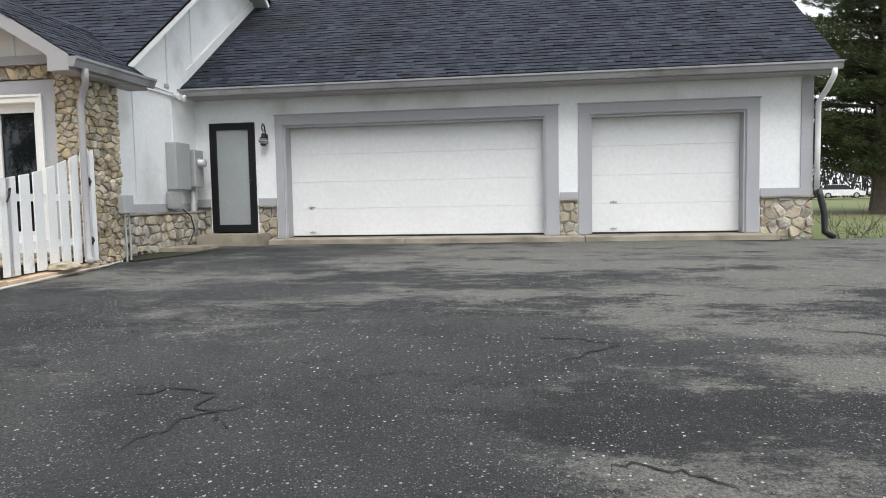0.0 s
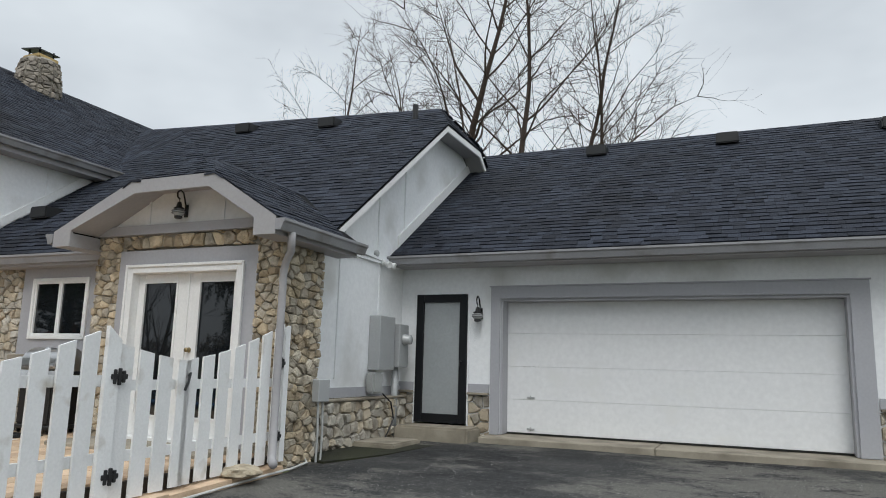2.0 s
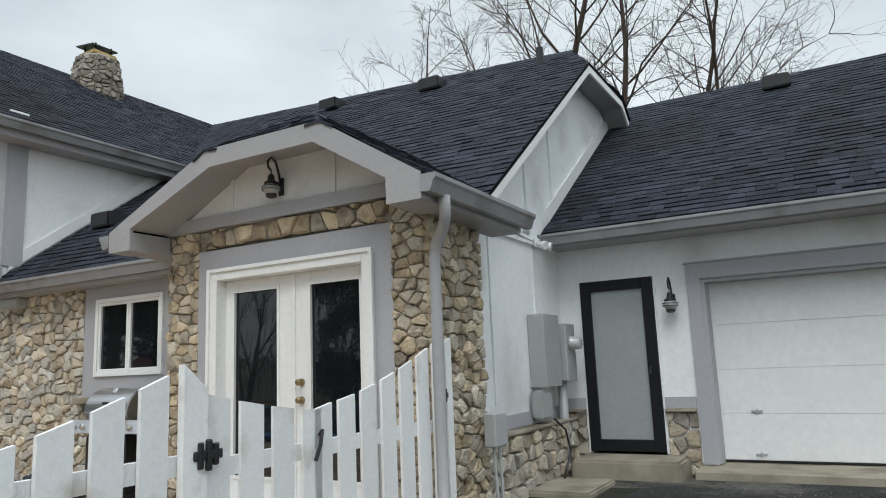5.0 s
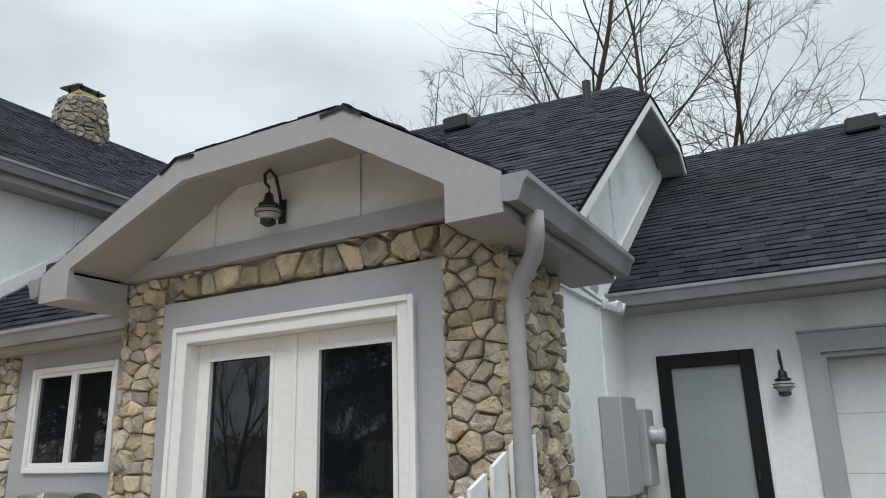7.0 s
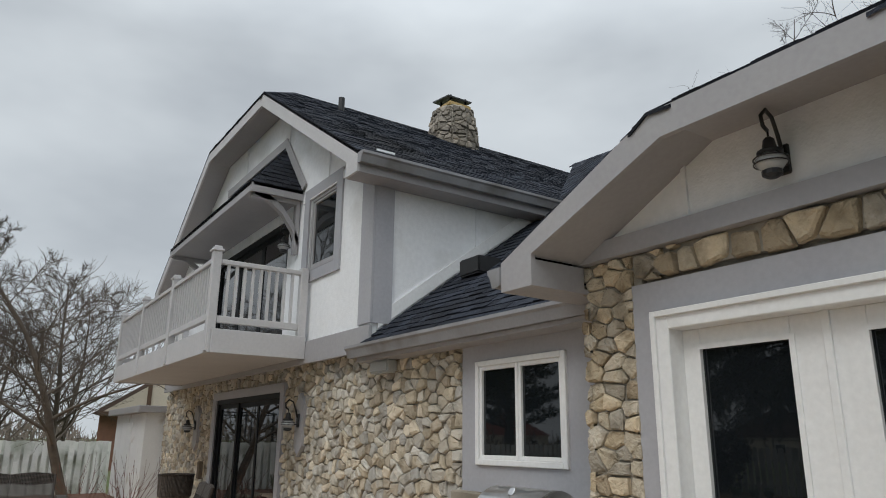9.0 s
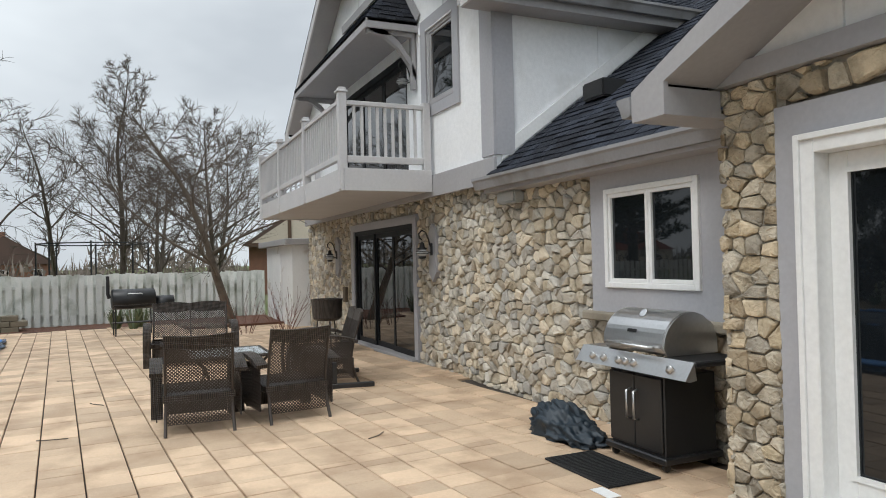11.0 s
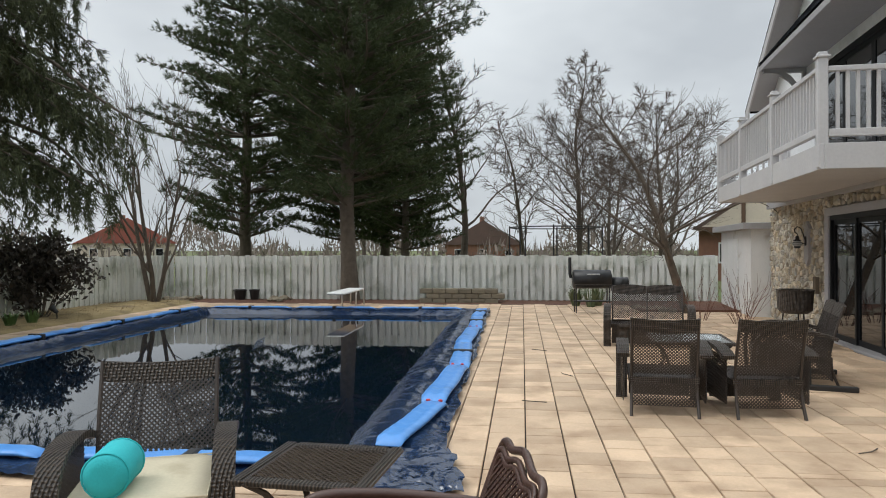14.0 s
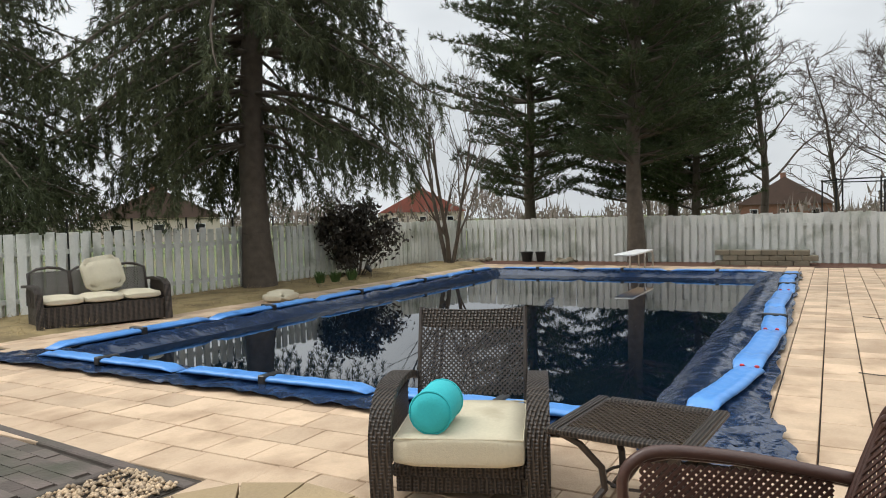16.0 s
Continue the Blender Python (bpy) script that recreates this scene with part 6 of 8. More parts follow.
for k, (x, y, h, lx, ly, r, n) in enumerate(((-18.8, 31.5, 18.5, -0.12, 0.0, 0.15, 24), (-12.9, 31.0, 22.0, 0.02, 0.0, 0.26, 30), (-15.0, 33.0, 19.0, -0.16, 0.05, 0.14, 22), (-9.6, 30.0, 22.0, 0.06, -0.02, 0.2, 30), (-9.0, 30.6, 19.0, 0.20, 0.0, 0.15, 26), (-7.6, 31.0, 17.5, 0.36, 0.02, 0.14, 26), (-10.4, 31.5, 19.0, -0.12, 0.03, 0.13, 24))):
    fine_tree("birch_tree", x, y, -0.2, h, "tall leafless river birch behind the garage", M_BIRCH, 120 + k, (lx, ly), r * 1.15, 0.3, n - 6, 0.44, 0.62, 6, 6, 0.0065, -0.04, "river birches")
fine_tree("bare_tree", -41.5, 5.2, -0.1, 11.5, "leafless shade tree with a fine upright crown beyond the fence", M_TWIG, 131, (0.02, 0.0), 0.17, 0.14, 40, 0.46, 0.6, 8, 8, 0.010, 0.0)
fine_tree("bare_tree", -38.0, 8.9, -0.1, 8.3, "leafless tree with a rounded spreading crown beyond the fence", M_TWIG, 132, (0.1, 0.0), 0.15, 0.16, 34, 0.7, 0.9, 8, 8, 0.009, -0.02)
fine_tree("bare_tree", -36.0, 6.6, -0.1, 6.4, "low leafless tree with dense twigs beyond the fence", M_TWIG, 133, (-0.1, 0.1), 0.11, 0.12, 24, 0.6, 0.9, 7, 6, 0.008, 0.0)
fine_tree("bare_tree", -40.0, -0.6, -0.1, 13.0, "leafless tree with long pale branches behind the pines", M_TWIG, 134, (0.05, 0.1), 0.2, 0.18, 30, 0.42, 0.7, 7, 6, 0.011, -0.02)
for k, (x, y, h) in enumerate(((-46.0, 2.0, 9.5), (-44.5, 10.0, 9.0), (-49.0, -8.5, 11.0), (-47.0, 7.0, 8.0), (-43.0, -14.0, 10.0))):
    fine_tree("bare_tree", x, y, -0.1, h, "leafless grey tree standing in the far field", M_TWIG, 140 + k, (0, 0), 0.15, 0.15, 22, 0.42, 0.7, 6, 5, 0.012, 0.0, "trees in the field")
fine_tree("garden_tree", -22.9, 7.9, 0.0, 5.8, "small leafless garden tree with bent dark spreading limbs", M_BARK, 171, (0.12, -0.2), 0.12, 0.2, 20, 0.72, 1.0, 7, 6, 0.006, 0.0)
bare_tree("garden_tree", *pp(-24.0, -4.5)[:2], 0.0, 6.0, "slender leafless garden tree with leaning stems", 3, 0.3, 3, 0.085, 0.55, 0.3, None, 35, 0.62, 0.007, (1, 2), 0.6)
for k, (x, y) in enumerate(((-20.6, 8.6), (-21.6, 8.9), (-21.2, 7.9))):
    bare_tree("twig_shrub", x, y, 0.0, 1.2, "sprawling leafless reddish twig shrub", 9, 0.5, 1, 0.008, 0.4, 0.2, mat("red_brown_twig", (0.16, 0.07, 0.05), rough=0.9), 50 + k, 0.75, 0.004, (0, 2), 0.5)


def leaf_cloud(name, x, y, z, size, count, label, category, material, seed, leaf=0.06, kind="", stems=6):
    rnd, n = random.Random(seed), np.random.RandomState(seed)
    t = thing(name, label, category, Matrix.Translation((x, y, z)), kind=kind)
    clumps = []
    segs = []
    for k in range(26):
        a, f = rnd.uniform(0, 2 * math.pi), rnd.random() ** 0.6
        h = size[2] * rnd.uniform(0.18, 1.0)
        w = math.sin(min(1, h / size[2] * 0.9 + 0.12) * math.pi) ** 0.5
        c = Vector((size[0] / 2 * f * w * math.cos(a), size[1] / 2 * f * w * math.sin(a), h))
        clumps.append((c, rnd.uniform(0.14, 0.3)))
        segs.append((Vector((c.x * 0.15, c.y * 0.15, 0)), c, 0.018, 0.006))
    link("branching", stick_mesh("branching", segs, M_BARK, 4), t)
    C = np.array([tuple(c) for c, _ in clumps])
    R = np.array([r for _, r in clumps])
    pick = n.randint(0, len(C), count)
    P = C[pick] + n.normal(0, 0.55, (count, 3)) * R[pick][:, None] * np.array([1.3, 1.3, 1.1])
    A, B = n.normal(0, 1, (count, 3)), n.normal(0, 1, (count, 3))
    A /= np.linalg.norm(A, axis=1, keepdims=True)
    B = np.cross(A, B)
    B /= np.linalg.norm(B, axis=1, keepdims=True)
    L = leaf * n.uniform(0.6, 1.3, (count, 1))
    verts = np.stack([P - A * L, P + B * L * 0.45, P + A * L, P - B * L * 0.45], 1).reshape(-1, 3)
    link("foliage", quick_mesh("foliage", verts, np.arange(len(verts)).reshape(-1, 4), material), t)
    return t


bx, by, _ = pp(-19.4, -4.75)
leaf_cloud("shrub", bx, by, 0.0, (1.9, 1.7, 2.1), 5200, "large dark evergreen shrub with drooping brownish leaves", "shrub", M_BROWNLEAF, 61, 0.07)


def blade_tuft(name, x, y, z, count, height, label, material, seed):
    n = np.random.RandomState(seed)
    t = thing(name, label, "plant", Matrix.Translation((x, y, z)))
    a, lean = n.uniform(0, 2 * math.pi, count), n.uniform(0.15, 0.9, count)
    P = np.stack([0.08 * np.cos(a), 0.08 * np.sin(a), np.zeros(count)], 1)
    out = np.stack([np.cos(a), np.sin(a), np.zeros(count)], 1)
    side = np.stack([-np.sin(a), np.cos(a), np.zeros(count)], 1) * 0.016
    H = height * n.uniform(0.6, 1.0, (count, 1))
    M = P + out * H * lean[:, None] * 0.35 + np.array([[0, 0, 1.0]]) * H * 0.7
    T = P + out * H * lean[:, None] + np.array([[0, 0, 1.0]]) * H * (1 - 0.35 * lean[:, None])
    verts = np.stack([P - side, P + side, M + side * 0.8, M - side * 0.8, T], 1).reshape(-1, 3)
    b = np.arange(count)[:, None] * 5
    faces = np.concatenate([b + np.array([[0, 1, 2]]), b + np.array([[0, 2, 3]]), b + np.array([[3, 2, 4]])], 0)
    link("leaves", quick_mesh("leaves", verts, faces, material), t)
    return t


M_YUCCA = mat("yucca_leaf", (0.09, 0.13, 0.06), (0.16, 0.18, 0.10), scale=4, rough=0.6)
M_LILY = mat("green_lily_leaf", (0.10, 0.18, 0.05), (0.07, 0.13, 0.04), scale=4, rough=0.6)
for k, (x, y) in enumerate(((-24.6, 5.2), (-24.9, 5.8), (-24.3, 5.6))):
    blade_tuft("yucca", x, y, -0.03, 60, 0.75, "spiky grey-green yucca clump in the mulch", M_YUCCA, 70 + k)
for k, (u, v) in enumerate(((-17.6, -4.1), (-18.1, -4.0), (-17.3, -4.3))):
    x, y, _ = pp(u, v)
    blade_tuft("lily_clump", x, y, 0.05, 50, 0.34, "fresh green lily leaves in the straw", M_LILY, 80 + k)
# dead stalks at the garage corner
bare_tree("dead_shrub", 5.75, 12.9, -0.15, 0.7, "low dry brown shrub at the garage corner", 12, 0.8, 1, 0.006, 0.6, 0.05, M_TWIG, 90, 0.8, 0.004, (1, 3), 0.5)
bare_tree("dead_shrub", 6.3, 13.2, -0.15, 0.6, "low dry brown shrub at the garage corner", 12, 0.9, 1, 0.006, 0.6, 0.0, M_TWIG, 91, 0.8, 0.004, (1, 3), 0.5)

# straw and leaf litter on the lawn strip
nr = np.random.RandomState(5)
cnt = 9000
U, V = nr.uniform(-24.3, -6.0, cnt), nr.uniform(-5.6, -3.55, cnt)
P = np.stack([U * PC - V * PS, U * PS + V * PC, np.full(cnt, 0.075)], 1) + nr.normal(0, 0.012, (cnt, 3))
W = nr.normal(0, 1, (cnt, 3)) * np.array([1, 1, 0.45])
W /= np.linalg.norm(W, axis=1, keepdims=True)
S = np.cross(W, np.array([[0, 0, 1.0]])) * 0.006
verts = np.stack([P - S, P + S, P + W * nr.uniform(0.06, 0.16, (cnt, 1))], 1).reshape(-1, 3)
tagged(link("straw", quick_mesh("straw", verts, np.arange(len(verts)).reshape(-1, 3), mat("straw_blade", (0.40, 0.30, 0.15), (0.28, 0.2, 0.1), scale=3, rough=0.9, vary=0.3))), "loose dry straw lying on the grass strip", "straw", kind="stuff")

# ---- far woods, houses, road ----
nr = np.random.RandomState(9)
cnt = 26000
ang = nr.uniform(math.pi * 0.52, math.pi * 1.48, cnt)
rad = nr.uniform(95, 150, cnt)
hgt = nr.uniform(0, 1, cnt) ** 0.8 * (3.0 + 2.2 * np.sin(ang * 23) + 1.6 * np.sin(ang * 61 + 1))
P = np.stack([rad * np.cos(ang), rad * np.sin(ang), np.maximum(hgt, 0.2) - 0.2], 1)
W = nr.normal(0, 1, (cnt, 3)) * np.array([0.5, 0.5, 1.3])
S = np.cross(W, nr.normal(0, 1, (cnt, 3)))
S /= np.linalg.norm(S, axis=1, keepdims=True)
verts = np.stack([P - S * 0.16, P + S * 0.16, P + W * 0.9], 1).reshape(-1, 3)
tagged(link("far_woods", quick_mesh("far_woods", verts, np.arange(len(verts)).reshape(-1, 3), mat("hazy_far_twigs", (0.20, 0.165, 0.14), (0.15, 0.12, 0.10), scale=0.05, rough=0.95, vary=0.25))), "far brown leafless woods along the horizon", "woods", kind="stuff")
cnt = 9000
ang = nr.uniform(0.9, 1.6, cnt)
rad = nr.uniform(92, 125, cnt)
P = np.stack([rad * np.cos(ang) * 0.9, rad * np.sin(ang), nr.uniform(-0.5, 10.0, cnt)], 1)
W = nr.normal(0, 1, (cnt, 3)) * np.array([0.5, 0.5, 1.3])
S = np.cross(W, nr.normal(0, 1, (cnt, 3)))
S /= np.linalg.norm(S, axis=1, keepdims=True)
verts = np.stack([P - S * 0.16, P + S * 0.16, P + W * 1.2], 1).reshape(-1, 3)
tagged(link("road_woods", quick_mesh("road_woods", verts, np.arange(len(verts)).reshape(-1, 3), mat("dark_far_twigs", (0.05, 0.045, 0.04), (0.035, 0.03, 0.028), scale=0.05, rough=0.95, vary=0.25))), "dark woods across the road", "woods", kind="stuff")


def far_house(x, y, rz, w, d, h, roof_h, label, wall_m, roof_m, timber=None):
    t = thing("house", label, "house", Matrix.Translation((x, y, -0.2)) @ Matrix.Rotation(radians(rz), 4, "Z"))
    wall = part("wall", boxes((-w / 2, w / 2, -d / 2, d / 2, 0, h)), wall_m, t)
    o = 0.35
    bm = prism([(-w / 2 - o, -d / 2 - o, h), (-w / 2 - o, d / 2 + o, h), (-w / 2 - o, 0, h + roof_h)], (w + 2 * o, 0, 0))
    roof = part("roof", bm, roof_m, t)
    part("chimney", boxes((w * 0.2, w * 0.2 + 0.7, -0.35, 0.35, h + roof_h * 0.5, h + roof_h + 0.7)), M_BRICKRED, roof)
    for k in range(4):
        xx = -w / 2 + w * (k + 0.5) / 4
        win = part("window", boxes((xx - 0.6, xx + 0.6, -d / 2 - 0.06, -d / 2 - 0.002, h * 0.35, h * 0.75)), M_VINYL, t)
        part("pane", boxes((xx - 0.5, xx - 0.03, -d / 2 - 0.08, -d / 2 - 0.062, h * 0.38, h * 0.72), (xx + 0.03, xx + 0.5, -d / 2 - 0.08, -d / 2 - 0.062, h * 0.38, h * 0.72)), M_GLASS, win)
    for k in range(3):
        yy = -d / 2 + d * (k + 0.5) / 3
        win = part("window", boxes((w / 2 + 0.002, w / 2 + 0.06, yy - 0.5, yy + 0.5, h * 0.35, h * 0.75)), M_VINYL, t)
        part("pane", boxes((w / 2 + 0.062, w / 2 + 0.08, yy - 0.42, yy + 0.42, h * 0.38, h * 0.72)), M_GLASS, win)
    if timber:
        part("gable", prism([(w / 2 + 0.01, -d / 2, h), (w / 2 + 0.01, d / 2, h), (w / 2 + 0.01, 0, h + roof_h * 0.92)], (o + 0.02, 0, 0)), timber, t, "pale rendered gable")
        for yy in (-d / 4, 0, d / 4):
            part("timber", boxes((w / 2 + o + 0.035, w / 2 + o + 0.08, yy - 0.1, yy + 0.1, h - 0.1, h + roof_h * (0.9 - 1.7 * abs(yy) / d))), M_TIMBER, t, "brown timber")
        part("timber", boxes((w / 2 + o + 0.035, w / 2 + o + 0.085, -d / 2, d / 2, h - 0.1, h + 0.12)), M_TIMBER, t, "brown timber")
    return t


M_BRICKRED = mat("red_brown_brick", (0.26, 0.13, 0.085), (0.19, 0.1, 0.07), scale=4, rough=0.9)
M_ROOFRED = mat("red_tile_roof", (0.30, 0.09, 0.065), (0.24, 0.08, 0.06), scale=1, rough=0.8)
M_ROOFBROWN = mat("brown_shingle_roof", (0.12, 0.075, 0.06), (0.09, 0.06, 0.05), scale=1, rough=0.9)
M_CREAM = mat("cream_render", (0.62, 0.54, 0.44), (0.55, 0.48, 0.4), scale=1, rough=0.9)
M_TIMBER = mat("brown_timber", (0.12, 0.07, 0.045), rough=0.8)
far_house(-98, -62, 40, 26, 12, 2.6, 3.4, "far cream house with a red tiled roof", M_CREAM, M_ROOFRED)
far_house(-114, -10.0, 10, 15, 11, 2.4, 3.6, "brick house with a brown roof across the field", M_BRICKRED, M_ROOFBROWN)
far_house(-50, 17.6, -15, 13, 9, 2.8, 3.2, "half-timbered brick house with a brown roof next door", M_BRICKRED, M_ROOFBROWN, M_CREAM)
far_house(-50, -62, 60, 20, 11, 2.3, 2.8, "far pale house among bare trees", M_CREAM, M_ROOFBROWN)

# trampoline frame beyond the fence
tr = thing("trampoline", "tall black trampoline enclosure beyond the fence", "trampoline", Matrix.Translation((-34.5, 4.3, -0.1)))
M_NET = mat("black_net_pole", (0.02, 0.02, 0.022), rough=0.6)
ringp = [(1.9 * math.cos(2 * math.pi * k / 24), 1.9 * math.sin(2 * math.pi * k / 24)) for k in range(25)]
for z, r in ((0.85, 0.04), (2.55, 0.025)):
    part("ring", tube([(a, b, z) for a, b in ringp], r, 6, cap=False), M_NET, tr)
part("bed", lathe([(1.8, 0.84), (1.8, 0.86)], sides=24), M_NET, tr)
for k in range(8):
    a, b = ringp[k * 3]
    part("pole", tube([(a, b, 0.0), (a, b, 2.62)], 0.03, 6), M_NET, tr)

# the road past the lawn and a parked car
tagged(part("road_far", prism([(-40, 94, -0.02), (30, 78, -0.02), (160, 48, -0.02), (160, 54, -0.02), (30, 84, -0.02), (-40, 100, -0.02)], (0, 0, -0.08)), M_CONC), "pale concrete road past the lawn", "road", kind="structure")


def car(x, y, rz):
    c = thing("car", "small white car parked on the road", "car", Matrix.Translation((x, y, -0.05)) @ Matrix.Rotation(radians(rz), 4, "Z"))
    M_CAR = mat("white_car_paint", (0.8, 0.8, 0.8), rough=0.25)
    part("body", prism([(-2.1, -0.85, 0.3), (2.1, -0.85, 0.3), (2.15, -0.85, 0.7), (1.2, -0.85, 0.9), (-1.9, -0.85, 0.95), (-2.15, -0.85, 0.75)], (0, 1.7, 0)), M_CAR, c)
    part("cabin", prism([(-1.7, -0.78, 0.95), (1.0, -0.78, 0.92), (0.4, -0.78, 1.42), (-1.3, -0.78, 1.42)], (0, 1.56, 0)), M_GLASS, c, "dark glass cabin")
    part("car_roof", boxes((-1.25, 0.35, -0.76, 0.76, 1.42, 1.46), bevel=0.015), M_CAR, c)
    for xx in (-1.3, 1.3):
        for yy in (-0.88, 0.7):
            w = part("wheel", moved(lathe([(0.2, 0), (0.31, 0.02), (0.31, 0.16), (0.2, 0.18)], sides=18), Matrix.Translation((xx, yy, 0.31)) @ Matrix.Rotation(radians(-90), 4, "X")), M_BLACK, c)
            part("rim", moved(lathe([(0.05, -0.012), (0.19, -0.01), (0.19, 0.0)], sides=14), Matrix.Translation((xx, yy, 0.31)) @ Matrix.Rotation(radians(-90), 4, "X")), M_STEEL, w)


car(31.4, 79.6, -13)

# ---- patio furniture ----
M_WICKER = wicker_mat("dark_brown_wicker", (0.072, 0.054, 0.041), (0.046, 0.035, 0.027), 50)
M_STRAND = mat("dark_brown_strand", (0.05, 0.037, 0.03), (0.035, 0.027, 0.022), scale=9, rough=0.42)
M_REDWICKER = mat("red_brown_resin", (0.075, 0.036, 0.026), (0.05, 0.026, 0.02), scale=7, rough=0.35, bump=0.2, bump_scale=60)
M_CREAM_CUSHION = mat("cream_cushion_cloth", (0.60, 0.54, 0.40), (0.52, 0.46, 0.33), scale=4, rough=0.9, bump=0.3, bump_scale=120, stain=(0.42, 0.36, 0.25), stain_scale=3, stain_amount=0.2)
M_TEAL = mat("turquoise_cloth", (0.03, 0.47, 0.50), (0.025, 0.40, 0.43), scale=5, rough=0.8, bump=0.25, bump_scale=120)
M_CLEAR = mat("clear_table_glass", (0.30, 0.33, 0.33), rough=0.05, spec=0.8)


def lattice(o, a, b, gap, r, bm=None, square=False):
    """Strands crossing aslant over the area from o along a and b."""
    bm = bm or bmesh.new()
    o, a, b = Vector(o), Vector(a), Vector(b)
    la, lb = a.length, b.length
    ea, eb, nrm = a / la, b / lb, a.cross(b).normalized()
    for s in (1, -1):
        n = int((la + lb) / gap)
        for k in range(1, n):
            c = k * gap - (lb if s > 0 else 0)
            # the line x = c + s * y inside the area
            y0, y1 = (max(0, -c), min(lb, la - c)) if s > 0 else (max(0, c - la), min(lb, c))
            if y1 - y0 < gap * 0.5:
                continue
            p, q = o + ea * (c + s * y0) + eb * y0, o + ea * (c + s * y1) + eb * y1
            d = (q - p).normalized()
            w = d.cross(nrm).normalized() * r
            h = nrm * r * 0.45
            off = nrm * r * 0.5 * s
            va = [bm.verts.new(v + off) for v in (p - w - h, p + w - h, p + w + h, p - w + h)]
            vb = [bm.verts.new(v + off) for v in (q - w - h, q + w - h, q + w + h, q - w + h)]
            for i in range(4):
                bm.faces.new((va[i], va[(i + 1) % 4], vb[(i + 1) % 4], vb[i]))
    return bm


def ribbon(points, width, thick, bm=None):
    """A bent slab: points in the y-z plane, width along x from points' own x."""
    bm = bm or bmesh.new()
    pts = [Vector(p) for p in points]
    rings = []
    for i, p in enumerate(pts):
        d = (pts[min(i + 1, len(pts) - 1)] - pts[max(0, i - 1)]).normalized()
        n = Vector((1, 0, 0)).cross(d).normalized() * thick / 2
        w = Vector((width / 2, 0, 0))
        rings.append([bm.verts.new(v) for v in (p - w - n, p + w - n, p + w + n, p - w + n)])
    for a, b in zip(rings, rings[1:]):
        for k in range(4):
            bm.faces.new((a[k], a[(k + 1) % 4], b[(k + 1) % 4], b[k]))
    bm.faces.new(rings[0][::-1])
    bm.faces.new(rings[-1])
    return bm


def soft_box(x0, x1, y0, y1, z0, z1, puff=0.03, round_=0.05):
    """A cushion: rounded edges and a slightly domed top."""
    bm = boxes((x0, x1, y0, y1, z0, z1))
    bmesh.ops.subdivide_edges(bm, edges=bm.edges, cuts=5, use_grid_fill=True)
    cx, cy, cz = (x0 + x1) / 2, (y0 + y1) / 2, (z0 + z1) / 2
    hx, hy, hz = (x1 - x0) / 2, (y1 - y0) / 2, (z1 - z0) / 2
    for v in bm.verts:
        fx, fy, fz = (v.co.x - cx) / hx, (v.co.y - cy) / hy, (v.co.z - cz) / hz
        v.co.z += puff * fz * (1 - fx * fx) * (1 - fy * fy)
        e = round_ * (abs(fx) ** 6 * abs(fz) ** 6 + abs(fy) ** 6 * abs(fz) ** 6 + abs(fx) ** 6 * abs(fy) ** 6) * 0.5
        v.co.x -= e * fx
        v.co.y -= e * fy
        v.co.z -= e * fz
    return bm


def rounded(points, steps_=4):
    """A smooth path through points."""
    pts = [Vector(p) for p in points]
    out = []
    for i in range(len(pts) - 1):
        a, b, c, d = pts[max(0, i - 1)], pts[i], pts[i + 1], pts[min(len(pts) - 1, i + 2)]
        for k in range(steps_):
            t = k / steps_
            out.append(0.5 * (2 * b + (c - a) * t + (2 * a - 5 * b + 4 * c - d) * t * t + (3 * b - a - 3 * c + d) * t ** 3))
    return out + [pts[-1]]


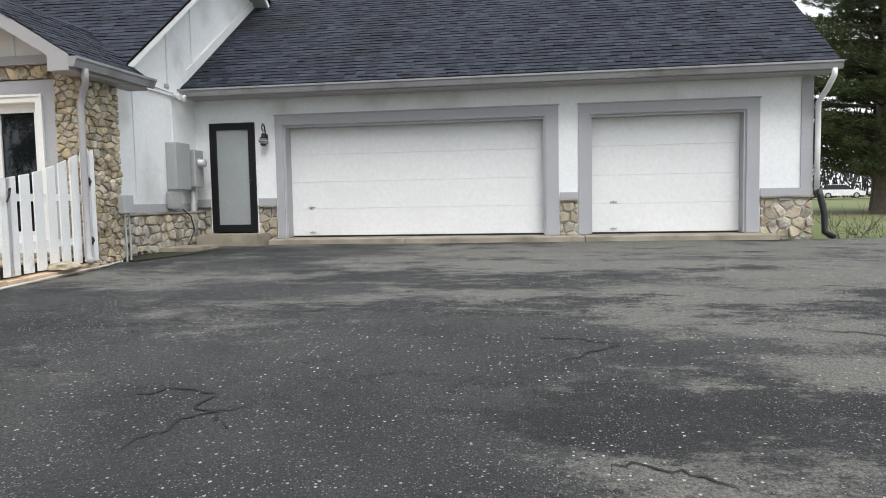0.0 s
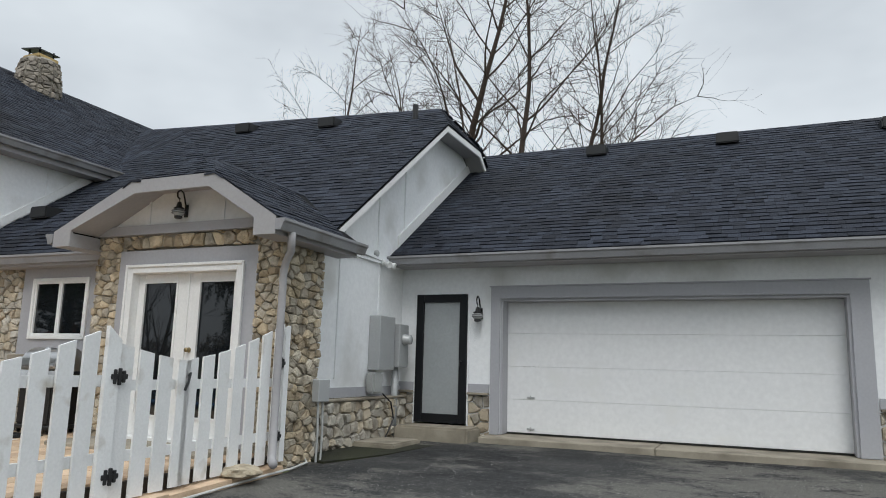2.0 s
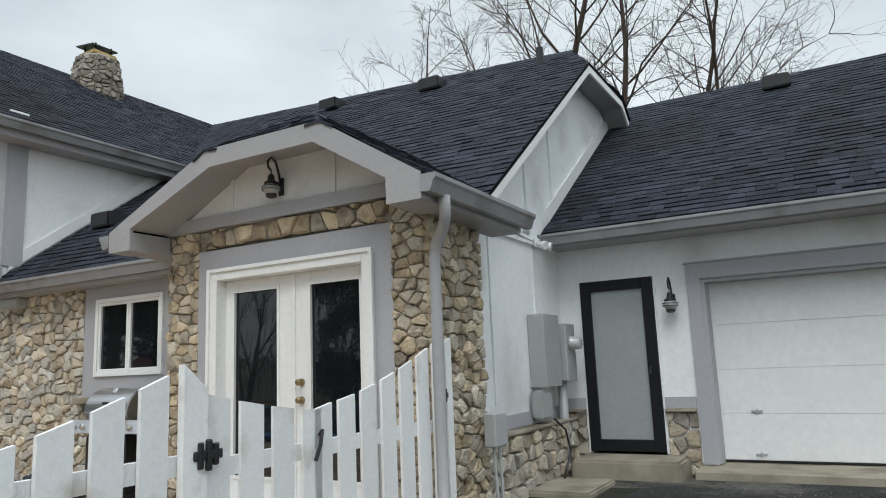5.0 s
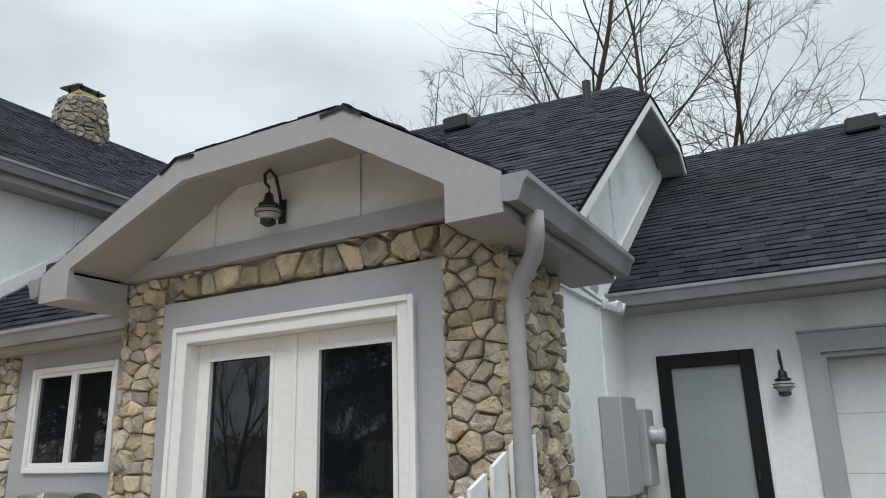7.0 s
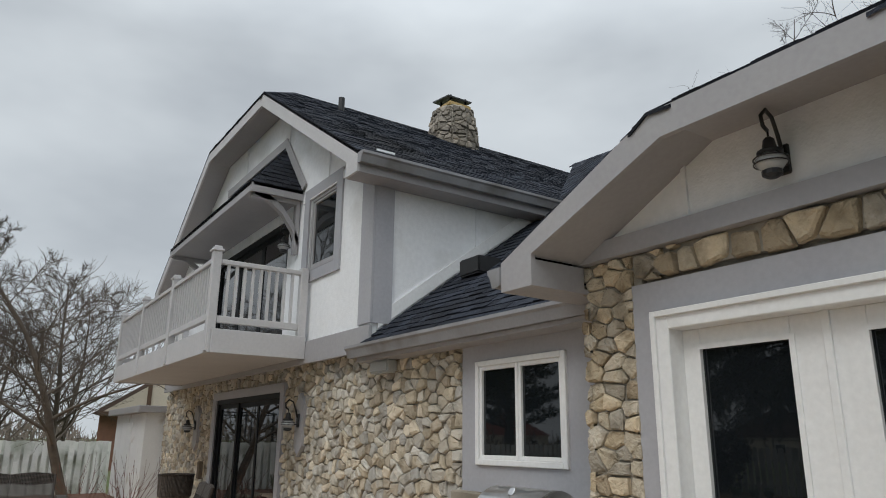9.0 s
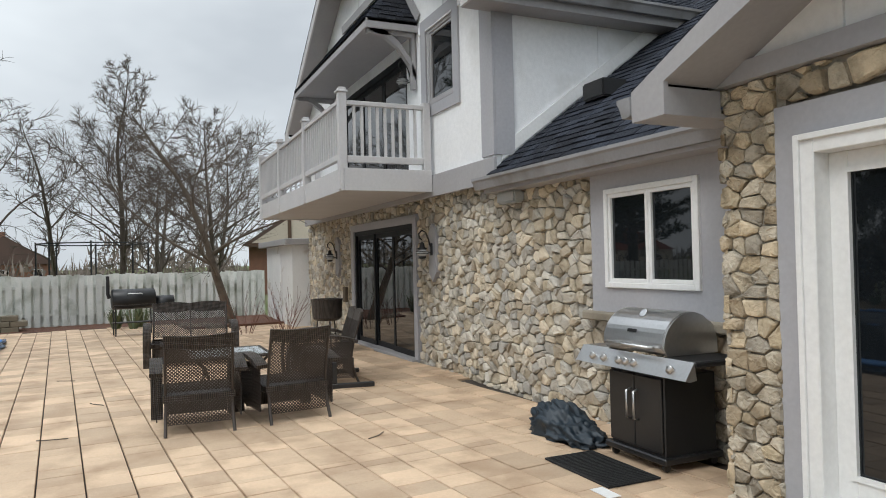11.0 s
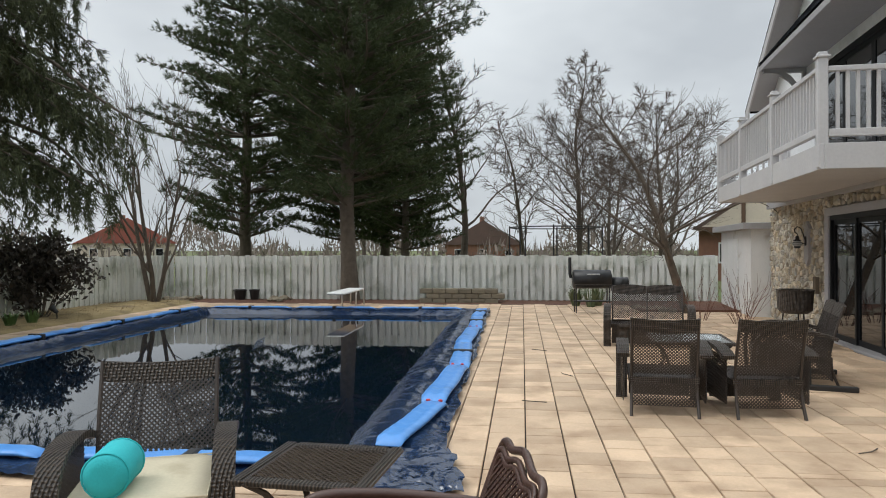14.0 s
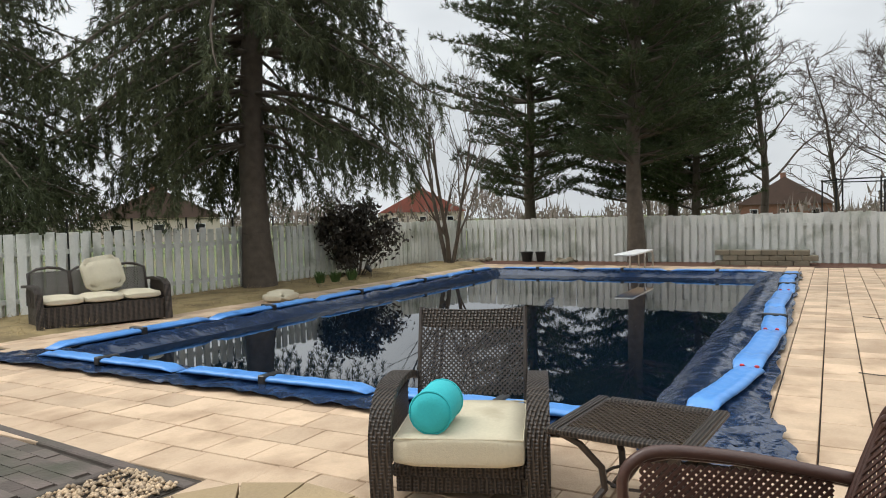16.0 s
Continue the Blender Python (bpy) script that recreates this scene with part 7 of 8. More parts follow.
def wicker_chair(m, label, w=0.62, group="", gap=0.026, strand=0.0045, back_wave=0, high=0.9, down=0.0):
    """Front faces -y; the back is at +y."""
    c = thing("patio_chair", label, "chair", m, group=group)
    h = w / 2
    sz = 0.36 - 1.9 * down
    tagged(part("seat", lattice((-h, -0.36, sz - 0.015), (w, 0, 0), (0, 0.7, -0.02), gap, strand), M_STRAND, c), kind="stuff")
    part("seat_frame", boxes((-h - 0.02, h + 0.02, -0.385, -0.345, sz - 0.07, sz), (-h - 0.02, -h, -0.345, 0.36, sz - 0.07, sz), (h, h + 0.02, -0.345, 0.36, sz - 0.07, sz), (-h - 0.02, h + 0.02, 0.36, 0.385, sz - 0.07, sz), bevel=0.012), M_WICKER, c)
    part("apron", boxes((-h, h, -0.37, -0.345, 0.05, sz - 0.07)), M_WICKER, c)
    lean = Vector((0, 0.16, high - 0.36))
    b0 = Vector((-h, 0.33, 0.38))
    tagged(part("backrest", lattice(b0, (w, 0, 0), lean * 0.76, gap, strand), M_STRAND, c), kind="stuff")
    tagged(part("lower_back", lattice((-h, 0.385, 0.09), (w, 0, 0), (0, 0.0, 0.22), gap, strand), M_STRAND, c), kind="stuff")
    bands = max(1, back_wave)
    bm = bmesh.new()
    for k in range(bands):
        x0, x1 = -h + w * k / bands, -h + w * (k + 1) / bands
        low, top = [], []
        for i in range(9):
            f = i / 8
            arch = math.sin(f * math.pi)
            low.append(b0 + Vector((x0 + h + (x1 - x0) * f, 0, 0)) + lean * (0.78 - 0.05 * arch))
            top.append(b0 + Vector((x0 + h + (x1 - x0) * f, 0, 0)) + lean * (1.0 + (0.05 * arch if back_wave else -0.035 * arch)))
        prism(low + top[::-1], (0, 0.03, 0), bm)
    part("top_band", bm, M_WICKER, c, "closely woven band")
    for s in ([-1, 1] if not back_wave else [-1, 0, 1]):
        x = s * (h - 0.005)
        part("back_post", tube([(x, 0.34, 0.3), (x, 0.40, 0.6), b0 + Vector((x + h, 0.01, 0)) + lean], 0.014, 6), M_STRAND, c)
    for s in (-1, 1):
        x = s * (h + 0.07)
        arm = [(x, 0.42, 0.56 - down), (x, 0.25, 0.61 - down), (x, 0.0, 0.635 - down), (x, -0.22, 0.62 - down), (x, -0.36, 0.55 - down), (x, -0.42, 0.42 - down), (x, -0.42, 0.2), (x, -0.40, 0.0)]
        a = part("arm", ribbon(rounded(arm), 0.115, 0.04), M_WICKER, c)
        tagged(part("arm_panel", lattice((x, -0.36, 0.12), (0, 0.72, 0), (0, 0, 0.44 - down), gap, strand), M_STRAND, a), kind="stuff")
        part("leg", tube([(s * (h - 0.01), 0.36, 0.3), (s * (h - 0.005), 0.4, 0.14), (s * h, 0.46, 0.0)], 0.016, 6), M_STRAND, c)
    return c


def seat_pose(x, y, face):
    """A seat at x, y whose front looks towards the compass angle face (0 is +x)."""
    return Matrix.Translation((x, y, 0)) @ Matrix.Rotation(radians(face + 90), 4, "Z")


near_chair = wicker_chair(seat_pose(-8.51, 3.06, 26), "dark brown wicker armchair with a cream seat cushion", 0.66, gap=0.03, strand=0.005, high=0.87, down=0.085)
NCM = seat_pose(-8.51, 3.06, 26)
seat_cushion = tagged(part("seat_cushion", moved(soft_box(-0.335, 0.335, -0.44, 0.32, 0.198, 0.355, 0.008, 0.012), NCM), M_CREAM_CUSHION, smooth=True), "thick cream seat cushion on the wicker armchair", "cushion")
part("piping", moved(tube([(-0.326, -0.432, 0.346), (0.326, -0.432, 0.346), (0.328, 0.31, 0.346), (-0.328, 0.31, 0.346), (-0.326, -0.432, 0.346)], 0.005, 6), NCM), M_CREAM_CUSHION, seat_cushion)
bol = thing("bolster_pillow", "round turquoise bolster pillow on the armchair", "pillow", NCM @ Matrix.Translation((-0.13, -0.24, 0.462)) @ Matrix.Rotation(radians(84), 4, "Z") @ Matrix.Diagonal((0.8, 0.84, 0.84, 1)))
part("cover", moved(lathe([(0.02, -0.2), (0.07, -0.205), (0.115, -0.19), (0.13, -0.16), (0.135, 0.0), (0.13, 0.16), (0.115, 0.19), (0.07, 0.205), (0.02, 0.2)], sides=22), Matrix.Rotation(radians(90), 4, "Y")), M_TEAL, bol, smooth=True)
for s in (-0.17, 0.17):
    part("piping", moved(tube([(0.131 * math.cos(a), 0.131 * math.sin(a), s) for a in (2 * math.pi * k / 20 for k in range(21))], 0.006, 5, cap=False), Matrix.Rotation(radians(90), 4, "Y")), M_TEAL, bol)

wicker_chair(seat_pose(-12.30, 6.12, 178), "dark brown wicker dining chair with an open woven back", 0.60, "chairs round the low table", 0.032, 0.005)
wicker_chair(seat_pose(-12.36, 6.98, 188), "dark brown wicker dining chair with an open woven back", 0.60, "chairs round the low table", 0.032, 0.005)
love = wicker_chair(seat_pose(-17.0, 6.42, -3), "dark brown wicker loveseat with a double arched back", 1.15, "chairs round the low table", 0.036, 0.0055, 2)
love.name = "loveseat"
glider = wicker_chair(seat_pose(-14.05, 7.75, 262), "dark wicker glider seat with double arched back, black base", 1.0, "chairs round the low table", 0.034, 0.0055, 2)
glider.name = "glider_bench"
part("glider_base", boxes((-0.62, -0.56, -0.4, 0.62, 0.0, 0.06), (0.56, 0.62, -0.4, 0.62, 0.0, 0.06), (-0.56, 0.56, 0.1, 0.16, 0.0, 0.05), (-0.61, -0.57, 0.1, 0.16, 0.06, 0.32), (0.57, 0.61, 0.1, 0.16, 0.06, 0.32), bevel=0.008), M_BLACK, glider, "black steel glider base")
# made-up tub that stands in for the dark back of a further chair
planter = thing("planter_stand", "dark woven tub on a slim stand, in place of a chair back", "planter", Matrix.Translation((-16.9, 8.62, 0)))
part("tub", lathe([(0.19, 0.55), (0.25, 0.6), (0.27, 0.9), (0.28, 0.92), (0.24, 0.92), (0.2, 0.7)], sides=16), M_WICKER, planter)
for k in range(3):
    a = 2 * math.pi * k / 3
    part("leg", tube([(0.17 * math.cos(a), 0.17 * math.sin(a), 0.57), (0.22 * math.cos(a), 0.22 * math.sin(a), 0.0)], 0.013, 6), M_BLACK, planter)

tbl = thing("low_table", "low dark wicker table with a glass top", "table", Matrix.Translation((-14.2, 6.65, 0)))
part("tabletop", boxes((-0.42, 0.42, -0.42, 0.42, 0.445, 0.455), bevel=0.003), M_CLEAR, tbl, "clear glass top")
part("rim", boxes((-0.47, 0.47, -0.47, -0.42, 0.42, 0.46), (-0.47, 0.47, 0.42, 0.47, 0.42, 0.46), (-0.47, -0.42, -0.42, 0.42, 0.42, 0.46), (0.42, 0.47, -0.42, 0.42, 0.42, 0.46), bevel=0.01), M_WICKER, tbl)
for sx in (-1, 1):
    for sy in (-1, 1):
        part("leg", tube([(0.42 * sx, 0.42 * sy, 0.43), (0.3 * sx, 0.3 * sy, 0.28), (0.26 * sx, 0.26 * sy, 0.14), (0.36 * sx, 0.36 * sy, 0.0)], 0.018, 7), M_STRAND, tbl)

side = thing("side_table", "square dark wicker side table with curved legs", "table", Matrix.Translation((-8.55, 4.03, 0)) @ Matrix.Diagonal((1.09, 1.09, 0.88, 1)))
tagged(part("tabletop", lattice((-0.25, -0.25, 0.505), (0.5, 0, 0), (0, 0.5, 0), 0.036, 0.0028), M_STRAND, side, "open woven top under smoky glass"), kind="stuff")
part("glass_top", boxes((-0.25, 0.25, -0.25, 0.25, 0.488, 0.496)), mat("smoky_brown_glass", (0.11, 0.08, 0.048), (0.07, 0.052, 0.034), scale=5, rough=0.22), side)
part("rim", boxes((-0.32, 0.32, -0.32, -0.25, 0.475, 0.515), (-0.32, 0.32, 0.25, 0.32, 0.475, 0.515), (-0.32, -0.25, -0.25, 0.25, 0.475, 0.515), (0.25, 0.32, -0.25, 0.25, 0.475, 0.515), bevel=0.012), M_WICKER, side)
for sx in (-1, 1):
    for sy in (-1, 1):
        part("leg", tube([(0.27 * sx, 0.27 * sy, 0.48), (0.2 * sx, 0.2 * sy, 0.4), (0.13 * sx, 0.13 * sy, 0.26), (0.12 * sx, 0.12 * sy, 0.14), (0.2 * sx, 0.2 * sy, 0.0)], 0.017, 7), M_STRAND, side)
part("stretcher", tube([(0.16 * math.cos(a), 0.16 * math.sin(a), 0.18) for a in (2 * math.pi * k / 16 for k in range(17))], 0.009, 5, cap=False), M_STRAND, side)


def resin_chair(m):
    """A cast resin garden chair with rolled frames; front faces -y."""
    c = thing("garden_chair", "red-brown woven resin garden chair with rolled arms", "chair", m)
    tagged(part("seat", lattice((-0.26, -0.3, 0.40), (0.52, 0, 0), (0, 0.55, 0), 0.03, 0.006), M_REDWICKER, c), kind="stuff")
    part("seat_rim", tube([(-0.28, -0.3, 0.40), (0.28, -0.3, 0.40), (0.28, 0.26, 0.40), (-0.28, 0.26, 0.40), (-0.28, -0.3, 0.40)], 0.017, 7), M_REDWICKER, c)
    lean = Vector((0, 0.17, 0.45))
    b0 = Vector((-0.27, 0.27, 0.42))
    tagged(part("backrest", lattice(b0, (0.54, 0, 0), lean * 0.94, 0.036, 0.0055), M_REDWICKER, c), kind="stuff")
    for o, r in ((0.0, 0.015), (0.03, 0.011), (0.055, 0.010)):
        mid = b0 + Vector((0.27, 0, 0)) + lean * 0.45
        pts = [b0, b0 + Vector((-0.02, 0, 0)) + lean * 0.5, b0 + Vector((-0.015, 0, 0)) + lean * 0.9, b0 + Vector((0.03, 0, 0)) + lean * 1.0, b0 + Vector((0.13, 0, 0)) + lean * 0.99, b0 + Vector((0.27, 0, 0)) + lean * 1.05, b0 + Vector((0.41, 0, 0)) + lean * 0.99, b0 + Vector((0.51, 0, 0)) + lean * 1.0, b0 + Vector((0.555, 0, 0)) + lean * 0.9, b0 + Vector((0.56, 0, 0)) + lean * 0.5, b0 + Vector((0.54, 0, 0))]
        pts = [p + (mid - p).normalized() * o + Vector((0, 0.012 if o == 0 else 0.0, 0)) for p in pts]
        part("back_frame", tube(rounded(pts), r, 8), M_REDWICKER, c, smooth=True)
    for s in (-1, 1):
        x = 0.30 * s
        pts = [(x * 0.95, 0.36, 0.64), (x, 0.2, 0.66), (x * 1.04, 0.0, 0.68), (x * 1.06, -0.2, 0.685), (x * 1.06, -0.3, 0.66), (x * 1.05, -0.36, 0.58), (x * 1.03, -0.34, 0.4), (x, -0.32, 0.2), (x * 1.02, -0.36, 0.0)]
        a = part("arm", tube(rounded(pts), 0.021, 8), M_REDWICKER, c, smooth=True)
        part("arm_edge", tube([(p[0] + 0.022 * s, p[1], p[2] - 0.02) for p in pts[:6]], 0.014, 7), M_REDWICKER, a, smooth=True)
        tagged(part("arm_panel", lattice((x * 1.02, -0.3, 0.42), (0, 0.6, 0), (0, 0.0, 0.225), 0.028, 0.006), M_REDWICKER, a), kind="stuff")
        part("back_leg", tube([(0.27 * s, 0.27, 0.42), (0.28 * s, 0.33, 0.2), (0.29 * s, 0.4, 0.0)], 0.018, 7), M_REDWICKER, c, smooth=True)
    return c


resin_chair(seat_pose(-7.25, 4.76, 289) @ Matrix.Diagonal((0.94, 0.94, 1, 1)))

# cushioned bench on the lawn
BM = seat_pose(-11.05, -5.0, 76)
bench = thing("garden_sofa", "dark brown wicker garden sofa with cream cushions", "sofa", BM)
part("skirt", boxes((-0.85, 0.85, -0.38, -0.34, 0.03, 0.34), (-0.85, 0.85, 0.34, 0.38, 0.03, 0.34), (-0.87, -0.83, -0.34, 0.34, 0.03, 0.34), (0.83, 0.87, -0.34, 0.34, 0.03, 0.34), (-0.83, 0.83, -0.34, 0.34, 0.28, 0.33), bevel=0.01), M_WICKER, bench)
for x0 in (-0.83, -0.27, 0.29):
    tagged(part("backrest", lattice((x0, 0.32, 0.36), (0.54, 0, 0), (0, 0.12, 0.44), 0.045, 0.008), M_STRAND, bench), kind="stuff")
    part("back_frame", tube([(x0, 0.32, 0.34), (x0, 0.44, 0.78), (x0 + 0.12, 0.46, 0.84), (x0 + 0.27, 0.46, 0.86), (x0 + 0.42, 0.46, 0.84), (x0 + 0.54, 0.44, 0.78), (x0 + 0.54, 0.32, 0.34)], 0.022, 7), M_STRAND, bench, smooth=True)
for s in (-1, 1):
    a = part("arm", ribbon([(s * 0.88, 0.42, 0.6), (s * 0.88, 0.1, 0.62), (s * 0.88, -0.25, 0.6), (s * 0.88, -0.38, 0.53), (s * 0.88, -0.4, 0.3), (s * 0.88, -0.42, 0.02)], 0.1, 0.04), M_WICKER, bench)
    tagged(part("arm_panel", lattice((s * 0.88, -0.34, 0.33), (0, 0.68, 0), (0, 0, 0.26), 0.045, 0.008), M_STRAND, a), kind="stuff")
for k in range(3):
    tagged(part("sofa_cushion", moved(soft_box(-0.82 + 0.55 * k, -0.82 + 0.55 * k + 0.54, -0.38, 0.3, 0.34, 0.46, 0.02), BM), M_CREAM_CUSHION, smooth=True), "cream seat cushion on the garden sofa", "cushion", group="sofa cushions")
tagged(part("throw_pillow", moved(soft_box(-0.29, 0.29, -0.08, 0.08, -0.27, 0.27, 0.0, 0.1), BM @ Matrix.Translation((0.12, 0.16, 0.74)) @ Matrix.Rotation(radians(-22), 4, "X") @ Matrix.Rotation(radians(-8), 4, "Y")), M_CREAM_CUSHION, smooth=True), "square cream throw pillow leaning on the sofa", "pillow")
gx_, gy_, _ = pp(-14.6, -3.1)
tagged(part("fallen_cushion", moved(soft_box(-0.32, 0.32, -0.26, 0.26, 0.0, 0.17, 0.05, 0.12), Matrix.Translation((gx_, gy_, 0.0)) @ Matrix.Rotation(0.3, 4, "Z")), M_CREAM_CUSHION, smooth=True), "weathered tan cushion lying on the pavers", "cushion")

# ---- grill, mat, cover ----
grill = thing("gas_grill", "black and stainless steel gas grill on wheels", "grill", Matrix.Translation((-9.26, 9.2, 0)))
part("cabinet", boxes((-0.3, 0.3, -0.24, 0.24, 0.1, 0.68), bevel=0.008), M_BLACK, grill)
part("base", boxes((-0.34, 0.34, -0.28, 0.27, 0.06, 0.11), bevel=0.01), M_BLACK, grill)
for s in (-1, 1):
    d = part("cabinet_door", boxes((0.005 * s if s > 0 else -0.29, 0.29 if s > 0 else -0.005, -0.262, -0.243, 0.13, 0.66), bevel=0.006), M_BLACK, grill)
    part("handle", tube([(0.04 * s, -0.262, 0.55), (0.04 * s, -0.30, 0.54), (0.04 * s, -0.30, 0.34), (0.04 * s, -0.262, 0.33)], 0.01, 6), M_STEEL, d, "steel bar handle", True)
part("control_panel", prism([(-0.62, -0.26, 0.82), (-0.62, -0.34, 0.70), (-0.62, -0.30, 0.69), (-0.62, -0.24, 0.70)], (1.24, 0, 0)), M_STEEL, grill)
part("side_shelf", boxes((-0.62, -0.31, -0.25, 0.22, 0.78, 0.82), bevel=0.01), M_STEEL, grill)
part("side_shelf", boxes((0.31, 0.62, -0.25, 0.22, 0.78, 0.82), bevel=0.01), M_BLACK, grill)
for k, x in enumerate((-0.42, -0.28, -0.1, -0.02, 0.07, 0.45)):
    part("knob", moved(lathe([(0.034, 0), (0.034, 0.01), (0.024, 0.015), (0.022, 0.035), (0.01, 0.037)], sides=14), Matrix.Translation((x, -0.305, 0.762)) @ Matrix.Rotation(radians(123), 4, "X")), M_STEEL, grill, smooth=True)
lid_pts = [(-0.24, 0.83)] + [(-0.02 - 0.255 * math.cos(radians(a)), 0.88 + 0.25 * math.sin(radians(a))) for a in range(0, 121, 8)] + [(0.2, 1.03), (0.235, 0.93), (0.235, 0.83)]
lid = part("lid", prism([(-0.33, y, z) for y, z in lid_pts], (0.66, 0, 0)), M_STEEL, grill, "rounded stainless lid")
part("lid_end", prism([(0.331, y * 0.97, z - 0.006) for y, z in lid_pts], (0.012, 0, 0)), M_STEEL, lid)
part("lid_handle", tube([(-0.24, -0.27, 0.88), (-0.24, -0.325, 0.885), (0.24, -0.325, 0.885), (0.24, -0.27, 0.88)], 0.012, 7), M_STEEL, lid, smooth=True)
part("gauge", moved(lathe([(0.035, 0), (0.035, 0.008), (0.028, 0.01)], sides=14), Matrix.Translation((0.0, -0.15, 1.105)) @ Matrix.Rotation(radians(52), 4, "X")), M_STEEL, lid)
part("badge", moved(boxes((-0.05, 0.05, -0.012, 0.012, 0.0, 0.004)), Matrix.Translation((0.0, -0.262, 0.985)) @ Matrix.Rotation(radians(78), 4, "X")), M_BLACK, lid)
for sx in (-1, 1):
    for sy in (-1, 1):
        part("wheel", moved(lathe([(0.012, -0.015), (0.03, -0.014), (0.03, 0.014), (0.012, 0.015)], sides=12), Matrix.Translation((0.28 * sx, 0.22 * sy, 0.032)) @ Matrix.Rotation(radians(90), 4, "Y")), M_BLACK, grill)
M_RUBBER = mat("black_rubber", (0.012, 0.012, 0.012), (0.02, 0.02, 0.02), scale=20, rough=0.85, bump=0.8, bump_scale=200)
mt = thing("rubber_mat", "ribbed black rubber mat on the pavers", "mat", Matrix.Translation((-9.27, 8.62, 0.003)) @ Matrix.Rotation(radians(0), 4, "Z"))
part("sheet", boxes((-0.39, 0.39, -0.22, 0.22, 0, 0.012)), M_RUBBER, mt)
for k in range(26):
    x = -0.37 + 0.74 * k / 25
    part("rib", boxes((x - 0.007, x + 0.007, -0.205, 0.205, 0.012, 0.017)), M_RUBBER, mt)
bm = bmesh.new()
bmesh.ops.create_icosphere(bm, subdivisions=5, radius=1.0)
for v in bm.verts:
    n = v.co.copy()
    fold = 1 - abs(noise.noise(Vector((n.x * 2.2 + n.z, n.y * 3.0, n.z * 2.0 + 4))) * 2)
    crease = 1 - abs(noise.noise(Vector((n.x * 5.0, n.y * 4.0 + n.x * 3, n.z * 5.0))) * 2)
    k = 0.72 + 0.22 * fold + 0.12 * crease + 0.2 * noise.noise(n * 1.4 + Vector((3, 1, 6)))
    v.co = Vector((n.x * 0.47 * k, n.y * 0.25 * k, max(0, n.z + 0.15) * 0.2 * k * (1.1 - 0.5 * n.x)))
tagged(part("grill_cover", moved(bm, Matrix.Translation((-10.15, 8.95, 0.002))), mat("dark_navy_cloth", (0.012, 0.022, 0.032), (0.02, 0.03, 0.04), rough=0.5, bump=0.3, bump_scale=40), smooth=True), "crumpled dark navy grill cover on the pavers", "cover")
tagged(part("paper_scrap", boxes((-8.92, -8.72, 8.28, 8.38, 0.004, 0.008)), M_VINYL), "white scrap of paper lying on the pavers", "paper")

smk = thing("barrel_smoker", "black barrel smoker grill with a side firebox", "smoker", Matrix.Translation((-22.6, 5.6, 0)) @ Matrix.Rotation(radians(98), 4, "Z"))
part("barrel", moved(lathe([(0.02, -0.46), (0.2, -0.455), (0.23, -0.44), (0.23, 0.44), (0.2, 0.455), (0.02, 0.46)], (0, 0, 0), 18), Matrix.Translation((0, 0, 0.82)) @ Matrix.Rotation(radians(90), 4, "Y")), M_BLACK, smk, smooth=True)
part("firebox", moved(lathe([(0.02, -0.2), (0.17, -0.195), (0.17, 0.195), (0.02, 0.2)], (0, 0, 0), 16), Matrix.Translation((0.67, 0, 0.7)) @ Matrix.Rotation(radians(90), 4, "Y")), M_BLACK, smk, smooth=True)
part("stack", tube([(-0.5, 0, 0.85), (-0.53, 0, 0.95), (-0.53, 0, 1.35)], 0.04, 10), M_BLACK, smk)
part("shelf", boxes((-0.45, 0.45, -0.36, -0.26, 0.68, 0.7), (-0.45, 0.45, -0.15, 0.15, 0.28, 0.3)), M_BLACK, smk)
for sx in (-0.4, 0.4):
    for sy in (-0.18, 0.18):
        part("leg", tube([(sx, sy, 0.7), (sx, sy, 0.0)], 0.016, 6), M_BLACK, smk)
part("lid_handle", tube([(-0.15, -0.22, 0.93), (-0.15, -0.27, 0.95), (0.15, -0.27, 0.95), (0.15, -0.22, 0.93)], 0.01, 6), M_STEEL, smk)

# ---- fire pit corner ----
M_FIREBLOCK = mat("tan_wall_block", (0.34, 0.25, 0.14), (0.27, 0.2, 0.12), scale=5, rough=0.95, bump=0.6, vary=0.12)
M_BRICKPAVE = mat("dark_worn_brick_paver", (0.13, 0.10, 0.085), (0.09, 0.075, 0.065), scale=5, rough=0.9, bump=0.7, vary=0.3, stain=(0.06, 0.06, 0.04), stain_scale=2, stain_amount=0.5)
pit = thing("fire_pit", "round fire pit of tan wall blocks", "fire pit", Matrix.Translation((-6.86, 3.05, 0)))
for r in range(3):
    for k in range(12):
        a = 2 * math.pi * (k + 0.5 * (r % 2)) / 12
        p = [(rr * math.cos(a + t), rr * math.sin(a + t), r * 0.1) for rr, t in ((0.36, -0.25), (0.57, -0.25), (0.57, 0.25), (0.36, 0.25))]
        part("block", prism(p, (0, 0, 0.097)), M_FIREBLOCK, pit)
part("bowl", lathe([(0.35, 0.02), (0.36, 0.29), (0.34, 0.29), (0.32, 0.06)], sides=20), M_BLACK, pit, "black steel liner")
rp = random.Random(77)
tagged(part("ground_gravel", prism([(x, y, -0.1) for x, y in ((-7.62, 1.75), (-7.6, 1.2), (-5.3, 1.2), (-5.3, 1.75))], (0, 0, 0.085)), M_JOINT), "bed of pea gravel beside the fire pit", "gravel bed", kind="structure")
gv_, gf_ = [], []
